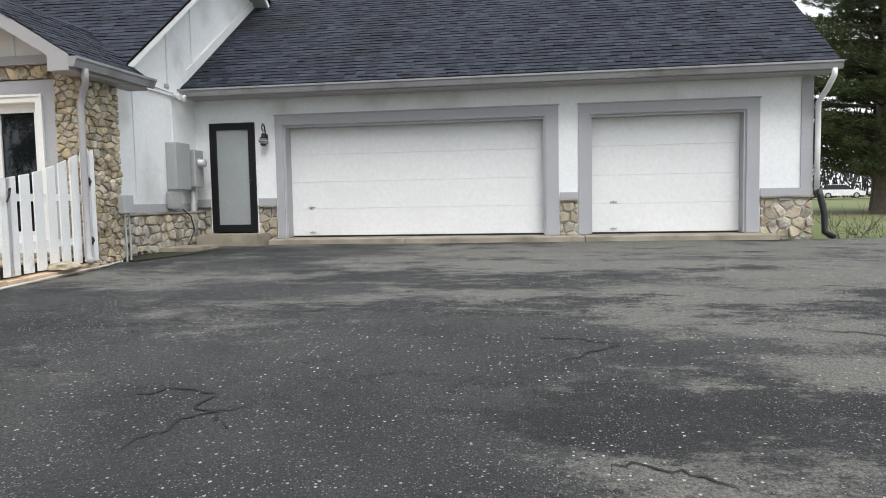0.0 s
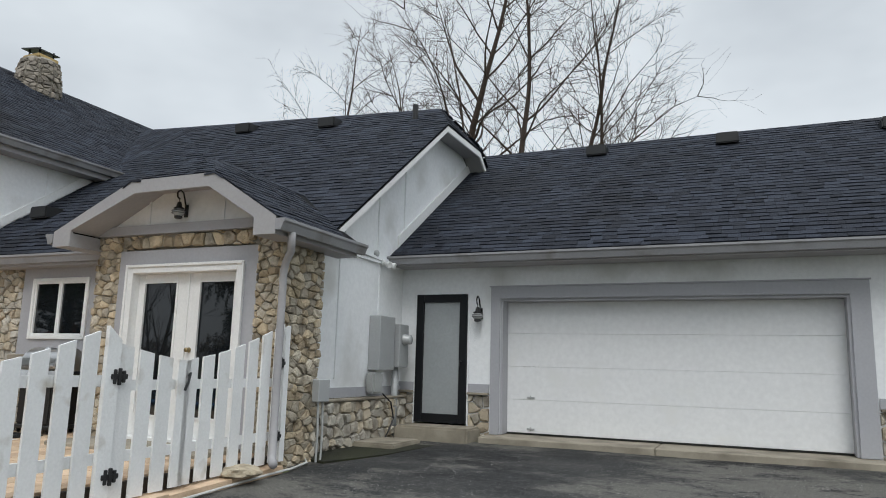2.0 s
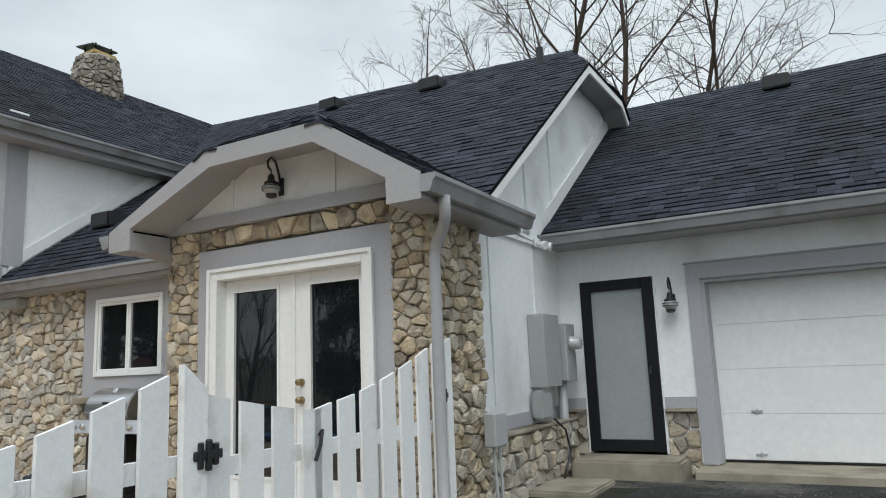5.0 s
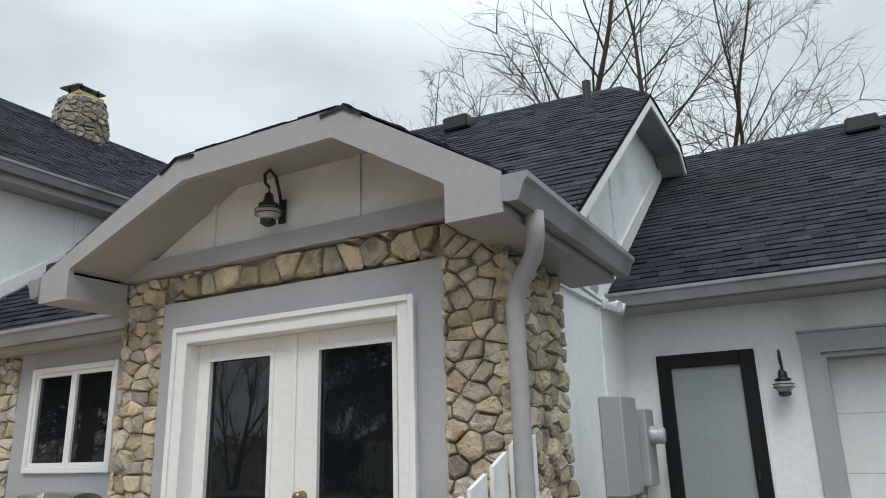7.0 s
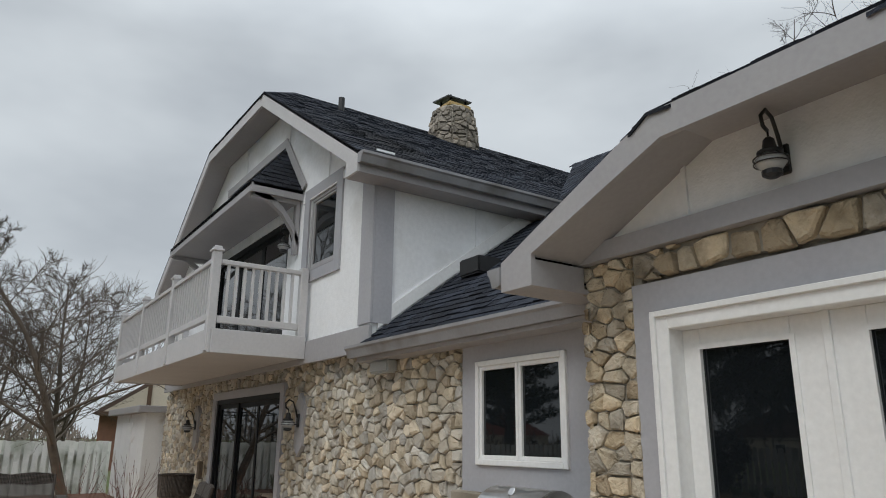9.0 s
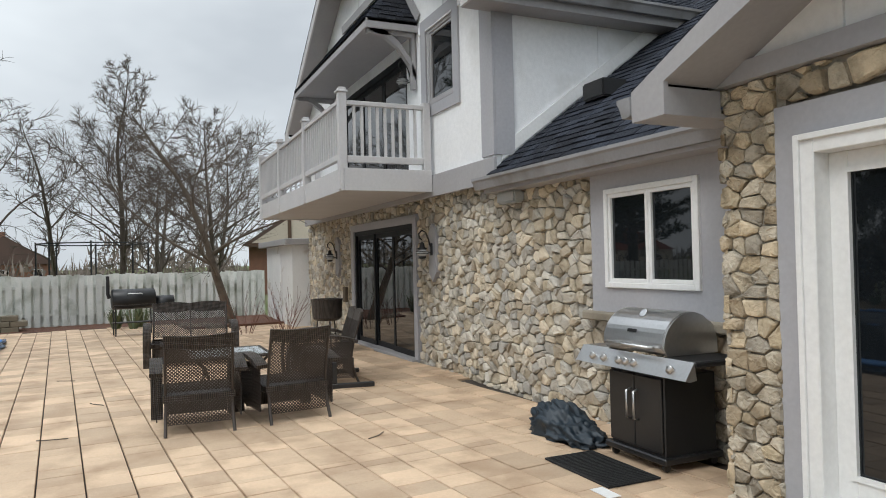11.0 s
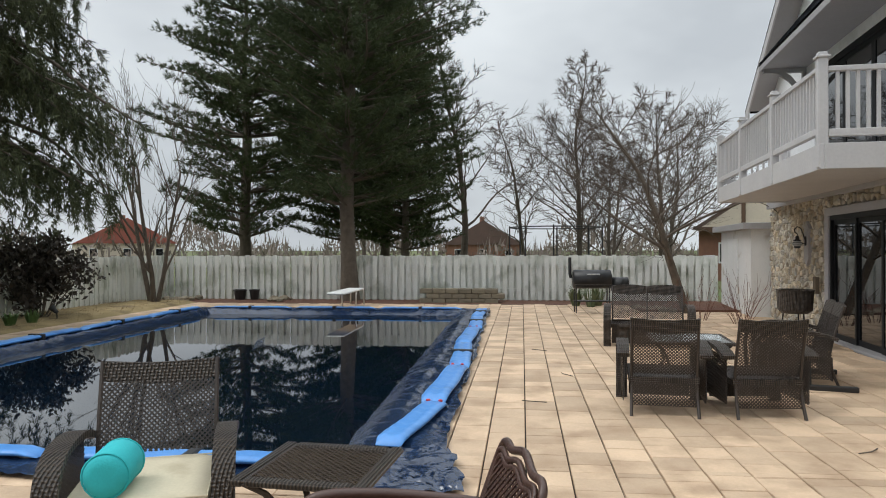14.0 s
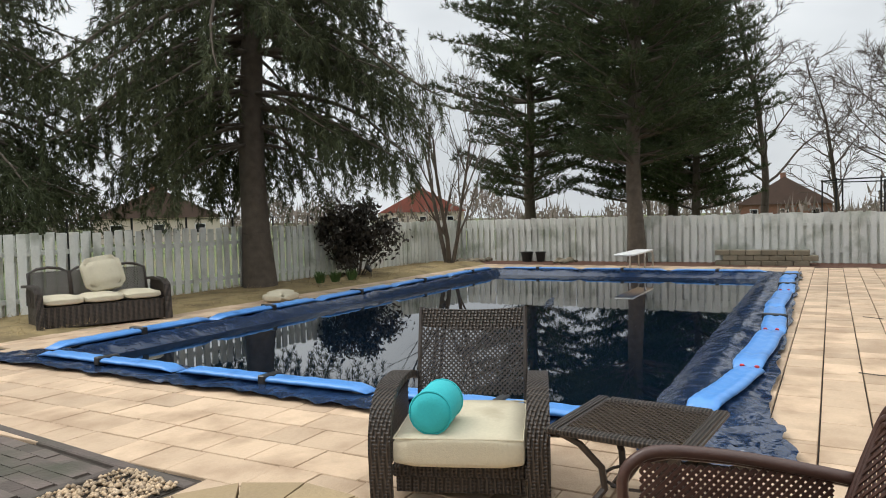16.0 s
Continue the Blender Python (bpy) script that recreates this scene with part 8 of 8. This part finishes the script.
for k in range(2600):
    x, y = rp.uniform(-7.6, -5.6), rp.uniform(1.22, 1.74)
    r = rp.uniform(0.009, 0.02)
    c = Vector((x, y, -0.012 + r * 0.5 + rp.uniform(0, 0.012)))
    b = len(gv_)
    for d in ((1, 0, 0), (-1, 0, 0), (0, 1, 0), (0, -1, 0), (0, 0, 0.75), (0, 0, -0.75)):
        gv_.append(c + Vector(d) * r * rp.uniform(0.8, 1.3))
    gf_ += [tuple(b + i for i in f) for f in ((0, 2, 4), (2, 1, 4), (1, 3, 4), (3, 0, 4), (2, 0, 5), (1, 2, 5), (3, 1, 5), (0, 3, 5))]
tagged(link("gravel", raw_mesh("gravel", gv_, gf_, mat("tan_pea_gravel", (0.50, 0.36, 0.22), (0.42, 0.33, 0.24), scale=20, rough=0.8, vary=0.45), True)), "rounded tan and grey pea gravel", "gravel", kind="stuff")
brick_floor = tagged(part("floor_brick", boxes((-7.62, -5.2, -3.5, 1.18, -0.15, -0.03)), M_JOINT), "sunken floor of dark worn brick pavers", "floor", kind="structure")
part("border", boxes((-7.66, -7.58, -3.5, 1.8, -0.1, 0.004), (-7.58, -5.3, 1.13, 1.2, -0.1, 0.0), bevel=0.008), M_BRICKPAVE, brick_floor)
brick_me = raw_mesh("brick", [(x, y, z) for z in (-0.02, 0.0) for x, y in ((-0.098, -0.048), (0.098, -0.048), (0.098, 0.048), (-0.098, 0.048))], [(3, 2, 1, 0), (4, 5, 6, 7), (0, 1, 5, 4), (1, 2, 6, 5), (2, 3, 7, 6), (3, 0, 4, 7)], M_BRICKPAVE)
for a in range(20):
    for b in range(14):
        x, y = -7.5 + a * 0.1, 1.06 - b * 0.2 - (0.1 if a % 2 else 0)
        if y < -2.6:
            continue
        ob = link("brick", brick_me, brick_floor)
        ob.matrix_basis = Matrix.Translation((x, y, -0.012 + rp.uniform(-0.003, 0.004))) @ Matrix.Rotation(radians(90) + rp.uniform(-0.02, 0.02), 4, "Z")

# ---- wall fixtures ----
M_LAMPGLASS = mat("clear_lantern_glass", (0.45, 0.46, 0.46), rough=0.08, spec=0.7)


def lantern(m):
    """An onion lantern on a hooked arm; the wall is at y = 0, the room is -y."""
    l = thing("wall_lantern", "black onion wall lantern with a hooked arm", "wall lamp", m, group="onion lanterns")
    part("wall_plate", boxes((-0.035, 0.035, -0.02, 0.0, -0.09, 0.09), bevel=0.008), M_BLACK, l)
    part("arm", tube([(0, -0.02, 0.03), (0, -0.05, 0.14), (0, -0.09, 0.24), (0, -0.15, 0.27), (0, -0.2, 0.22), (0, -0.19, 0.16), (0, -0.15, 0.14)], 0.012, 6), M_BLACK, l, smooth=True)
    part("hook", tube([(0, -0.15, 0.14), (0, -0.15, 0.1)], 0.006, 6), M_BLACK, l)
    part("hood", lathe([(0.015, 0.1), (0.03, 0.085), (0.04, 0.03), (0.07, 0.015), (0.07, 0.0)], (0, -0.15, 0), 14), M_BLACK, l, smooth=True)
    part("globe", lathe([(0.05, 0.0), (0.085, -0.035), (0.085, -0.06), (0.05, -0.1)], (0, -0.15, 0), 14), M_LAMPGLASS, l, "clear onion glass", True)
    for z, r in ((-0.03, 0.092), (-0.06, 0.092)):
        part("cage_ring", tube([(r * math.cos(a), -0.15 + r * math.sin(a), z) for a in (2 * math.pi * k / 16 for k in range(17))], 0.004, 5, cap=False), M_BLACK, l)
    part("foot", lathe([(0.055, -0.1), (0.055, -0.125), (0.03, -0.14)], (0, -0.15, 0), 12), M_BLACK, l)
    part("bracket", tube([(0, 0, -0.05), (0, -0.1, -0.05)], 0.008, 6), M_BLACK, l)
    return l


lantern(Matrix.Translation((-6.93, BY + 0.018, 2.85)) @ Matrix.Diagonal((0.9, 0.9, 0.9, 1)))
lantern(Matrix.Translation((-4.45, GY - 0.003, 1.86)))
for x in (-14.3, -19.35):
    hexp = [(x + dx, SY - 0.055, 1.65 + dz) for dx, dz in ((-0.13, -0.28), (0, -0.42), (0.13, -0.28), (0.13, 0.28), (0, 0.42), (-0.13, 0.28))]
    tagged(part("lantern_plaque", prism(hexp, (0, 0.08, 0)), M_LGREY), "pale pointed plaque behind the lantern", "plaque", group="lantern plaques")
    lantern(Matrix.Translation((x, SY - 0.058, 1.7)))
lantern(Matrix.Translation((-14.75, UY - 0.002, 4.25)))

# electric meter, boxes and pipes on the white wall
tagged(part("electric_box", boxes((WX + 0.002, WX + 0.2, 11.85, 12.35, 0.93, 1.76), bevel=0.01), M_GALV), "tall grey electric panel on the white wall", "electric box")
met = thing("electric_meter", "grey meter box with a round glass meter and a thick conduit", "electric meter")
part("box", boxes((WX + 0.002, WX + 0.26, 12.4, 12.72, 0.98, 1.66), bevel=0.01), M_GALV, met)
part("meter", moved(lathe([(0.09, 0.0), (0.09, 0.03), (0.075, 0.05), (0.075, 0.12), (0.06, 0.13)], sides=18), Matrix.Translation((WX + 0.26, 12.55, 1.42)) @ Matrix.Rotation(radians(90), 4, "Y")), M_LAMPGLASS, met, smooth=True)
part("conduit", tube([(WX + 0.13, 12.52, 0.98), (WX + 0.13, 12.52, -0.1)], 0.055, 12), M_GALV, met, smooth=True)
tagged(part("cable_box", boxes((WX + 0.033, WX + 0.18, 11.75, 12.05, 0.58, 0.9), bevel=0.03), M_PLASTIC), "rounded grey plastic cable box", "utility box")
tap = thing("outlet_box", "small grey outlet box with two thin pipes", "utility box")
part("box", boxes((BXR + 0.045, BXR + 0.15, 9.62, 9.86, 0.55, 0.82), bevel=0.01), M_GALV, tap)
for y in (9.7, 9.8):
    part("pipe", tube([(BXR + 0.09, y, 0.55), (BXR + 0.1, y + 0.01, 0.2), (BXR + 0.1, y, -0.15)], 0.014, 6), M_PLASTIC, tap)
tagged(part("black_cable", tube([(WX + 0.2, 12.0, 0.58), (WX + 0.27, 12.15, 0.45), (WX + 0.3, 12.2, 0.2), (WX + 0.26, 12.1, 0.0), (WX + 0.3, 11.9, -0.1)], 0.012, 6), M_BLACK), "loose black cable down the stone base", "cable")
fl = thing("flood_light", "white twin-head flood light under the gable band", "flood light", Matrix.Translation((WX + 0.042, 12.15, 2.62)))
part("base", boxes((0, 0.03, -0.05, 0.05, -0.05, 0.05), bevel=0.006), M_VINYL, fl)
for s in (-1, 1):
    part("lamp_head", moved(lathe([(0.025, 0), (0.035, 0.05), (0.055, 0.1), (0.055, 0.13), (0.045, 0.125)], sides=14), Matrix.Translation((0.05, 0.06 * s, -0.02)) @ Matrix.Rotation(radians(35 * s), 4, "X") @ Matrix.Rotation(radians(110), 4, "Y")), M_VINYL, fl, smooth=True)
part("wire", tube([(0.0, -0.05, 0.02), (0.01, -0.9, 0.06), (0.01, -1.8, 0.04)], 0.008, 5), M_PLASTIC, fl)
tagged(part("round_cap", moved(lathe([(0.05, 0), (0.05, 0.05), (0.03, 0.06)], sides=12), Matrix.Translation((WX + 0.0, 11.95, 2.74)) @ Matrix.Rotation(radians(90), 4, "Y")), M_PLASTIC), "small grey vent cap on the gable", "vent cap")

# downspouts
DX = BXR + 0.02
tagged(part("downspout", tube([(HR + 0.06, 8.72, HZ - 0.15), (HR + 0.06, 8.72, HZ - 0.26), (HR + 0.02, 8.78, HZ - 0.34), (HR - 0.1, 8.86, HZ - 0.46), (HR - 0.13, 8.87, HZ - 0.56), (HR - 0.13, 8.87, 1.6), (HR - 0.13, 8.87, 0.8), (HR - 0.13, 8.87, 0.05), (HR - 0.08, 8.8, -0.03), (HR + 0.02, 8.7, -0.06)], 0.045, 10), M_LGREY, smooth=True), "grey metal downspout bent back against the stone pillar", "downspout", kind="structure")
tagged(part("downspout_garage", tube([(5.3, GE - 0.06, GZ - 0.15), (5.3, GE - 0.06, GZ - 0.25), (5.27, GE + 0.1, GZ - 0.42), (5.25, GY - 0.06, GZ - 0.62), (5.25, GY - 0.06, 1.5), (5.25, GY - 0.06, 0.7)], 0.045, 10), M_VINYL, smooth=True), "white downspout at the garage corner", "downspout", kind="structure")
tagged(part("drain_hose", tube([(5.27, GY - 0.06, 0.72), (5.3, GY - 0.08, 0.6), (5.36, GY - 0.1, 0.3), (5.36, GY - 0.14, 0.0), (5.5, GY - 0.2, -0.1)], 0.055, 10), M_BLACK, smooth=True), "black corrugated drain pipe at the garage corner", "drain pipe")
tagged(part("kitchen_vent", boxes((-12.15, -11.75, SY - 0.16, SY - 0.02, 2.16, 2.3), bevel=0.02), M_PLASTIC), "grey vent hood under the kitchen eave", "vent")
tagged(part("utility_box", boxes((-18.75, -18.6, SY - 0.12, SY - 0.05, 0.75, 1.05), bevel=0.01), mat("brown_box", (0.12, 0.09, 0.06), rough=0.7)), "small brown outlet box on the stone wall", "utility box")

# roof vents
for x, y, z in ((-3.2, 16.35, GZ + 0.6764 * (16.35 - GE)), (-0.72, 16.35, GZ + 0.6764 * (16.35 - GE)), (2.0, 16.35, GZ + 0.6764 * (16.35 - GE)), (-10.45, 14.2, wing_z(-10.45, 14.2)), (-8.3, 14.2, wing_z(-8.3, 14.2)), (-11.65, 10.6, wing_z(-11.65, 10.6))):
    tagged(part("roof_vent", boxes((x - 0.2, x + 0.2, y - 0.2, y + 0.16, z - 0.08, z + 0.13), bevel=0.02), M_BLACK), "low black box vent near the ridge", "roof vent", group="roof vents")
tagged(part("vent_pipe", tube([(-6.4, 14.3, wing_z(-6.4, 14.3) - 0.05), (-6.4, 14.3, wing_z(-6.4, 14.3) + 0.28)], 0.06, 10), M_BLACK), "black plumbing vent pipe through the roof", "vent pipe")
tagged(part("vent_pipe", tube([(-16.1, 10.7, 7.2), (-16.1, 10.7, 7.62)], 0.06, 10), M_BLACK), "black plumbing vent pipe through the roof", "vent pipe")

# pots and small clutter
for u, v, r in ((-26.1, -2.75, 0.2), (-26.15, -2.3, 0.16)):
    x, y, _ = pp(u, v)
    tagged(part("plant_pot", lathe([(r * 0.75, 0.0), (r, 0.28), (r * 1.08, 0.29), (r * 1.08, 0.32), (r * 0.92, 0.32), (r * 0.9, 0.26)], (x, y, -0.03), 14), M_BLACK), "black plastic plant pot by the fence", "plant pot", group="pots by the fence")
for u, v, n in ((-25.6, -4.4, 8), (-25.8, -1.4, 6), (-22.7, 9.4, 12)):
    for k in range(n):
        x, y, _ = pp(u + RNG.uniform(-0.5, 0.5), v + RNG.uniform(-0.4, 0.4))
        bm = bmesh.new()
        bmesh.ops.create_icosphere(bm, subdivisions=2, radius=1)
        for w in bm.verts:
            w.co *= 1 + 0.35 * noise.noise(w.co * 1.3 + Vector((k * 3, 0, u)))
        s = RNG.uniform(0.08, 0.2)
        tagged(part("garden_rock", moved(bm, Matrix.Translation((x, y, s * 0.15)) @ Matrix.Diagonal((s, s * 0.8, s * 0.5, 1))), M_BLOCK), "rough grey-brown garden rock in the mulch", "rock", group="rocks in the mulch")
spot = thing("garden_spotlight", "small black garden spotlight on a spike", "spotlight", Matrix.Translation((*pp(-18.9, -4.0)[:2], 0.05)))
part("spike", tube([(0, 0, -0.05), (0, 0, 0.15)], 0.012, 6), M_BLACK, spot)
part("head", moved(lathe([(0.04, 0), (0.05, 0.08), (0.075, 0.16), (0.06, 0.16)], sides=12), Matrix.Translation((0, 0, 0.15)) @ Matrix.Rotation(radians(50), 4, "X")), M_BLACK, spot)
for x, y, a in ((-14.0, 5.1, 0.3), (-12.3, 4.75, 1.1), (-16.0, 4.6, 0.8), (-10.9, 7.4, 2.0)):
    tagged(part("fallen_twig", tube([(x, y, 0.008), (x + 0.12 * math.cos(a), y + 0.12 * math.sin(a), 0.014), (x + 0.26 * math.cos(a + 0.3), y + 0.26 * math.sin(a + 0.3), 0.008)], 0.005, 5), M_BARK), "thin dead twig on the pavers", "twig", group="twigs on the patio")
# wire fence beyond the lawn fence
wf = thing("wire_fence", "low dark wire fence beyond the board fence", "fence")
for k in range(16):
    x, y, _ = pp(-24 + k * 1.5, -7.6)
    part("post", tube([(x, y, -0.2), (x, y, 1.62)], 0.025, 6), M_BLACK, wf)
for z in (0.8, 1.2, 1.58):
    part("wire", tube([pp(-24, -7.6, z), pp(-1.5, -7.6, z)], 0.008, 4), M_BLACK, wf)

# ---- pieces: stones, shingles, pavers ----
stones = stone_face((0, SY + 0.03, 0), (1, 0, 0), (0, -1, 0), -22.1, -8.36, -0.08, 2.5, 0.13, 1.3, 0.006, 0.04, jitter=0.5, holes=((-18.44, -14.96, -0.3, 2.26), (-10.58, -8.38, 0.96, 2.34)))
lay_pieces("stone", "stones_far", stones, M_STONE, wall_stone, lambda p: -p[0], smooth=False)
pil = stone_face((0, BY + 0.06, 0), (1, 0, 0), (0, -1, 0), BXL, -7.99, -0.1, 2.58, 0.112, 1.35, 0.005, 0.034) + stone_face((0, BY + 0.06, 0), (1, 0, 0), (0, -1, 0), -5.8, BXR, -0.1, 2.58, 0.112, 1.35, 0.005, 0.034)
pil += stone_face((0, BY + 0.06, 0), (1, 0, 0), (0, -1, 0), -7.985, -5.805, 2.39, 2.58, 0.16, 1.15, 0.012, 0.05, jitter=0.3)
pil += stone_face((BXR - 0.06, 0, 0), (0, 1, 0), (1, 0, 0), BY + 0.02, 9.86, -0.25, 2.58, 0.125, 1.5, 0.005, 0.036)
pil += stone_face((BXL + 0.06, 0, 0), (0, 1, 0), (-1, 0, 0), BY + 0.02, 9.54, -0.1, 2.3, 0.18, 1.5, 0.009, 0.05)
lay_pieces("stone", "stones_far", pil, M_OCHRE, bay, lambda p: abs(p[0] + 6) - p[2] * 0.1)
low = stone_face((WX + 0.12, 0, 0), (0, 1, 0), (1, 0, 0), 9.9, 12.9, -0.25, 0.5, 0.17, 1.3, 0.009, 0.055)
lay_pieces("stone", "stones_far", low, M_GREYSTONE, base_wall, lambda p: p[1])
gst = []
for x0, x1 in ((-5.86, -5.6), (-4.64, -4.28), (0.98, 1.31), (4.36, 5.19)):
    gst += stone_face((0, GY, 0), (1, 0, 0), (0, -1, 0), x0, x1, -0.12, 0.585, 0.18, 1.3, 0.008, 0.055)
gst += stone_face((5.17, 0, 0), (0, 1, 0), (1, 0, 0), GY, 14.5, -0.12, 0.585, 0.2, 1.3, 0.009, 0.05)
lay_pieces("stone", "stones_far", gst, M_GREYSTONE, wall_garage, lambda p: p[1])
chs = []
for k in range(10):
    a0, a1 = 2 * math.pi * k / 10, 2 * math.pi * (k + 1) / 10
    p0, p1 = Vector((CH[0] + 0.5 * math.cos(a0), CH[1] + 0.5 * math.sin(a0), 0)), Vector((CH[0] + 0.5 * math.cos(a1), CH[1] + 0.5 * math.sin(a1), 0))
    d = (p1 - p0).normalized()
    for v, f in stone_face(p0, d, (d.y, -d.x, 0), 0, (p1 - p0).length, 6.95, 8.15, 0.16, 1.4, 0.008, 0.05):
        chs.append(([Vector((CH[0] + (q.x - CH[0]) * (1 - 0.15 * smooth01(7.6, 8.15, q.z)), CH[1] + (q.y - CH[1]) * (1 - 0.15 * smooth01(7.6, 8.15, q.z)), q.z)) for q in v], f))
lay_pieces("stone", "stones_far", chs, mat("dark_chimney_stone", (0.30, 0.26, 0.21), (0.2, 0.18, 0.16), scale=5, rough=0.9, bump=0.9, bump_scale=28, vary=0.35), chim_core, lambda p: p[1])

for deck, fields, near, course, width, limit in ROOFS:
    lay_pieces("shingle", "shingles_far", [q for field in fields for q in roof_pieces(field, course, width)], M_SHINGLE, deck, near, limit)


def ridge_caps(a, b, out_a, out_b, parent, step=0.2):
    """Folded cap shingles along a ridge from a to b; out_a and out_b point down its two slopes."""
    a, b, pa, pb = Vector(a), Vector(b), Vector(out_a).normalized() * 0.15, Vector(out_b).normalized() * 0.15
    n = max(1, int((b - a).length / step))
    d = (b - a) / n
    for k in range(n):
        p, q = a + d * k, a + d * (k + 1.15)
        lo, hi = Vector((0, 0, 0.009)), Vector((0, 0, 0.014))
        v = [p + hi, p + pa + hi, p + pb + hi, q + lo, q + pa + lo, q + pb + lo]
        v += [w - Vector((0, 0, 0.02)) for w in v]
        f = [(0, 1, 4, 3), (2, 0, 3, 5), (6, 9, 10, 7), (8, 11, 9, 6), (0, 6, 7, 1), (2, 8, 6, 0), (3, 4, 10, 9), (5, 3, 9, 11), (1, 7, 10, 4), (2, 5, 11, 8)]
        c = (p + q) / 2
        ob = link("cap_shingle", raw_mesh("cap_shingle", [w - c for w in v], f, M_SHINGLE), parent)
        ob.location = c


by_name = {r[0].name: r[0] for r in ROOFS}
ridge_caps((-5.8, GR, GRZ), (5.4, GR, GRZ), (0, -1, -0.676), (0, 1, -0.676), by_name["roof_garage"])
ridge_caps(ridge_l, tip, (0, -1, -0.735), (0, 1, -0.75), by_name["roof_wing"])
ridge_caps(m_tip, (RC, 18.5, RZ), (1, 0, -0.64), (-1, 0, -0.64), by_name["roof_main_right"])
ridge_caps((CXR, MYF, CZ), m_tip, (1, 0, -0.64), (-1, -0.3, -0.5), by_name["roof_main_right"])
ridge_caps(h_end, h_tip, (1, 0, -slope_r), (-1, 0, -0.4), by_name["roof_hood_right"], 0.16)
ridge_caps(h_tip, kr, (1, 0, -0.6), (-1, 0, -0.1), by_name["roof_hood_right"], 0.16)
ridge_caps(h_tip, kl, (1, 0, -0.1), (-1, 0, -0.6), by_name["roof_hood_left"], 0.16)


def paver_cells(rnd):
    """Outlines of the pavers: lanes along the pool, and lanes across them before its near end."""
    v = 5.30 - 0.308 * 29
    while v < 12.2:
        u = -24.5 + rnd.random() * 0.3
        while u < -4.6:
            ln = rnd.choice((0.24, 0.31, 0.31, 0.38, 0.46))
            if not (u + ln > -9.22 and v < 4.68):
                yield [(p, q - 0.0155 * (p + 9)) for p, q in ((u, v), (u + ln, v), (u + ln, v + 0.308), (u, v + 0.308))], 0
            u += ln
        v += 0.308
    u = -9.22
    while u < -4.6:
        v = -3.48 - rnd.random() * 0.3
        while v < 4.68:
            ln = rnd.choice((0.31, 0.31, 0.38, 0.46, 0.6))
            top = min(v + ln, 4.68)
            if top - v > 0.08:
                yield [(u, v), (u + 0.34, v), (u + 0.34, top - 0.0155 * (u + 9) * (top > 4.67)), (u, top - 0.0155 * (u + 9) * (top > 4.67))], 1
            v += ln
        u += 0.34


def paver_pieces():
    out = []
    rnd = random.Random(21)
    # the drive fence bounds the patio
    n0, n1 = to_patio(fence_x(-4) - 0.11, -4), to_patio(fence_x(9.2) - 0.11, 9.2)
    for cell, turned in paver_cells(rnd):
        cells = [cell]
        a, b = n1[1] - n0[1], -(n1[0] - n0[0])
        cells = [clip(c, a, b, a * n0[0] + b * n0[1]) for c in cells]
        res = []
        for c in cells:
            if len(c) < 3:
                continue
            # cut out the pool
            rest = c
            for (ca, cb, cc) in ((1, 0, HU0), (-1, 0, -HU1), (0, 1, HV0), (0, -1, -HV1)):
                keep = clip(rest, ca, cb, cc)
                if len(keep) >= 3 and area_of(keep) > 0.004:
                    res.append(keep)
                rest = clip(rest, -ca, -cb, -cc)
                if len(rest) < 3:
                    break
        for c in res:
            cx, cy = sum(p[0] for p in c) / len(c), sum(p[1] for p in c) / len(c)
            q = pp(cx, cy)
            if q.y > 9.5 or (q.x > -8.3 and q.y > 9.0) or (q.x > -7.62 and q.y < 1.75):
                continue
            lift, t1, t2 = rnd.uniform(-0.003, 0.003), rnd.uniform(-0.006, 0.006), rnd.uniform(-0.006, 0.006)
            bot, mid, top = [], [], []
            for p in c:
                d = Vector((p[0] - cx, p[1] - cy))
                for ring, inset, z in ((bot, 0.0, -0.03), (mid, 0.0, -0.005), (top, 0.003, 0.0)):
                    iu, iv = (0.0055, 0.0025) if turned else (0.0025, 0.0055)
                    e = Vector((math.copysign(max(0.0, abs(d.x) - iu - inset), d.x), math.copysign(max(0.0, abs(d.y) - iv - inset), d.y)))
                    ring.append(pp(cx + e.x, cy + e.y, z + lift + t1 * e.x + t2 * e.y))
            n = len(c)
            faces = [(r * n + k, r * n + (k + 1) % n, (r + 1) * n + (k + 1) % n, (r + 1) * n + k) for r in (0, 1) for k in range(n)]
            out.append((bot + mid + top, faces + [tuple(range(2 * n, 3 * n))]))
    return out


lay_pieces("paver", "pavers_far", paver_pieces(), M_TILE, floor, lambda p: abs(p[0] + 9.0) + abs(p[1] - 6.5))
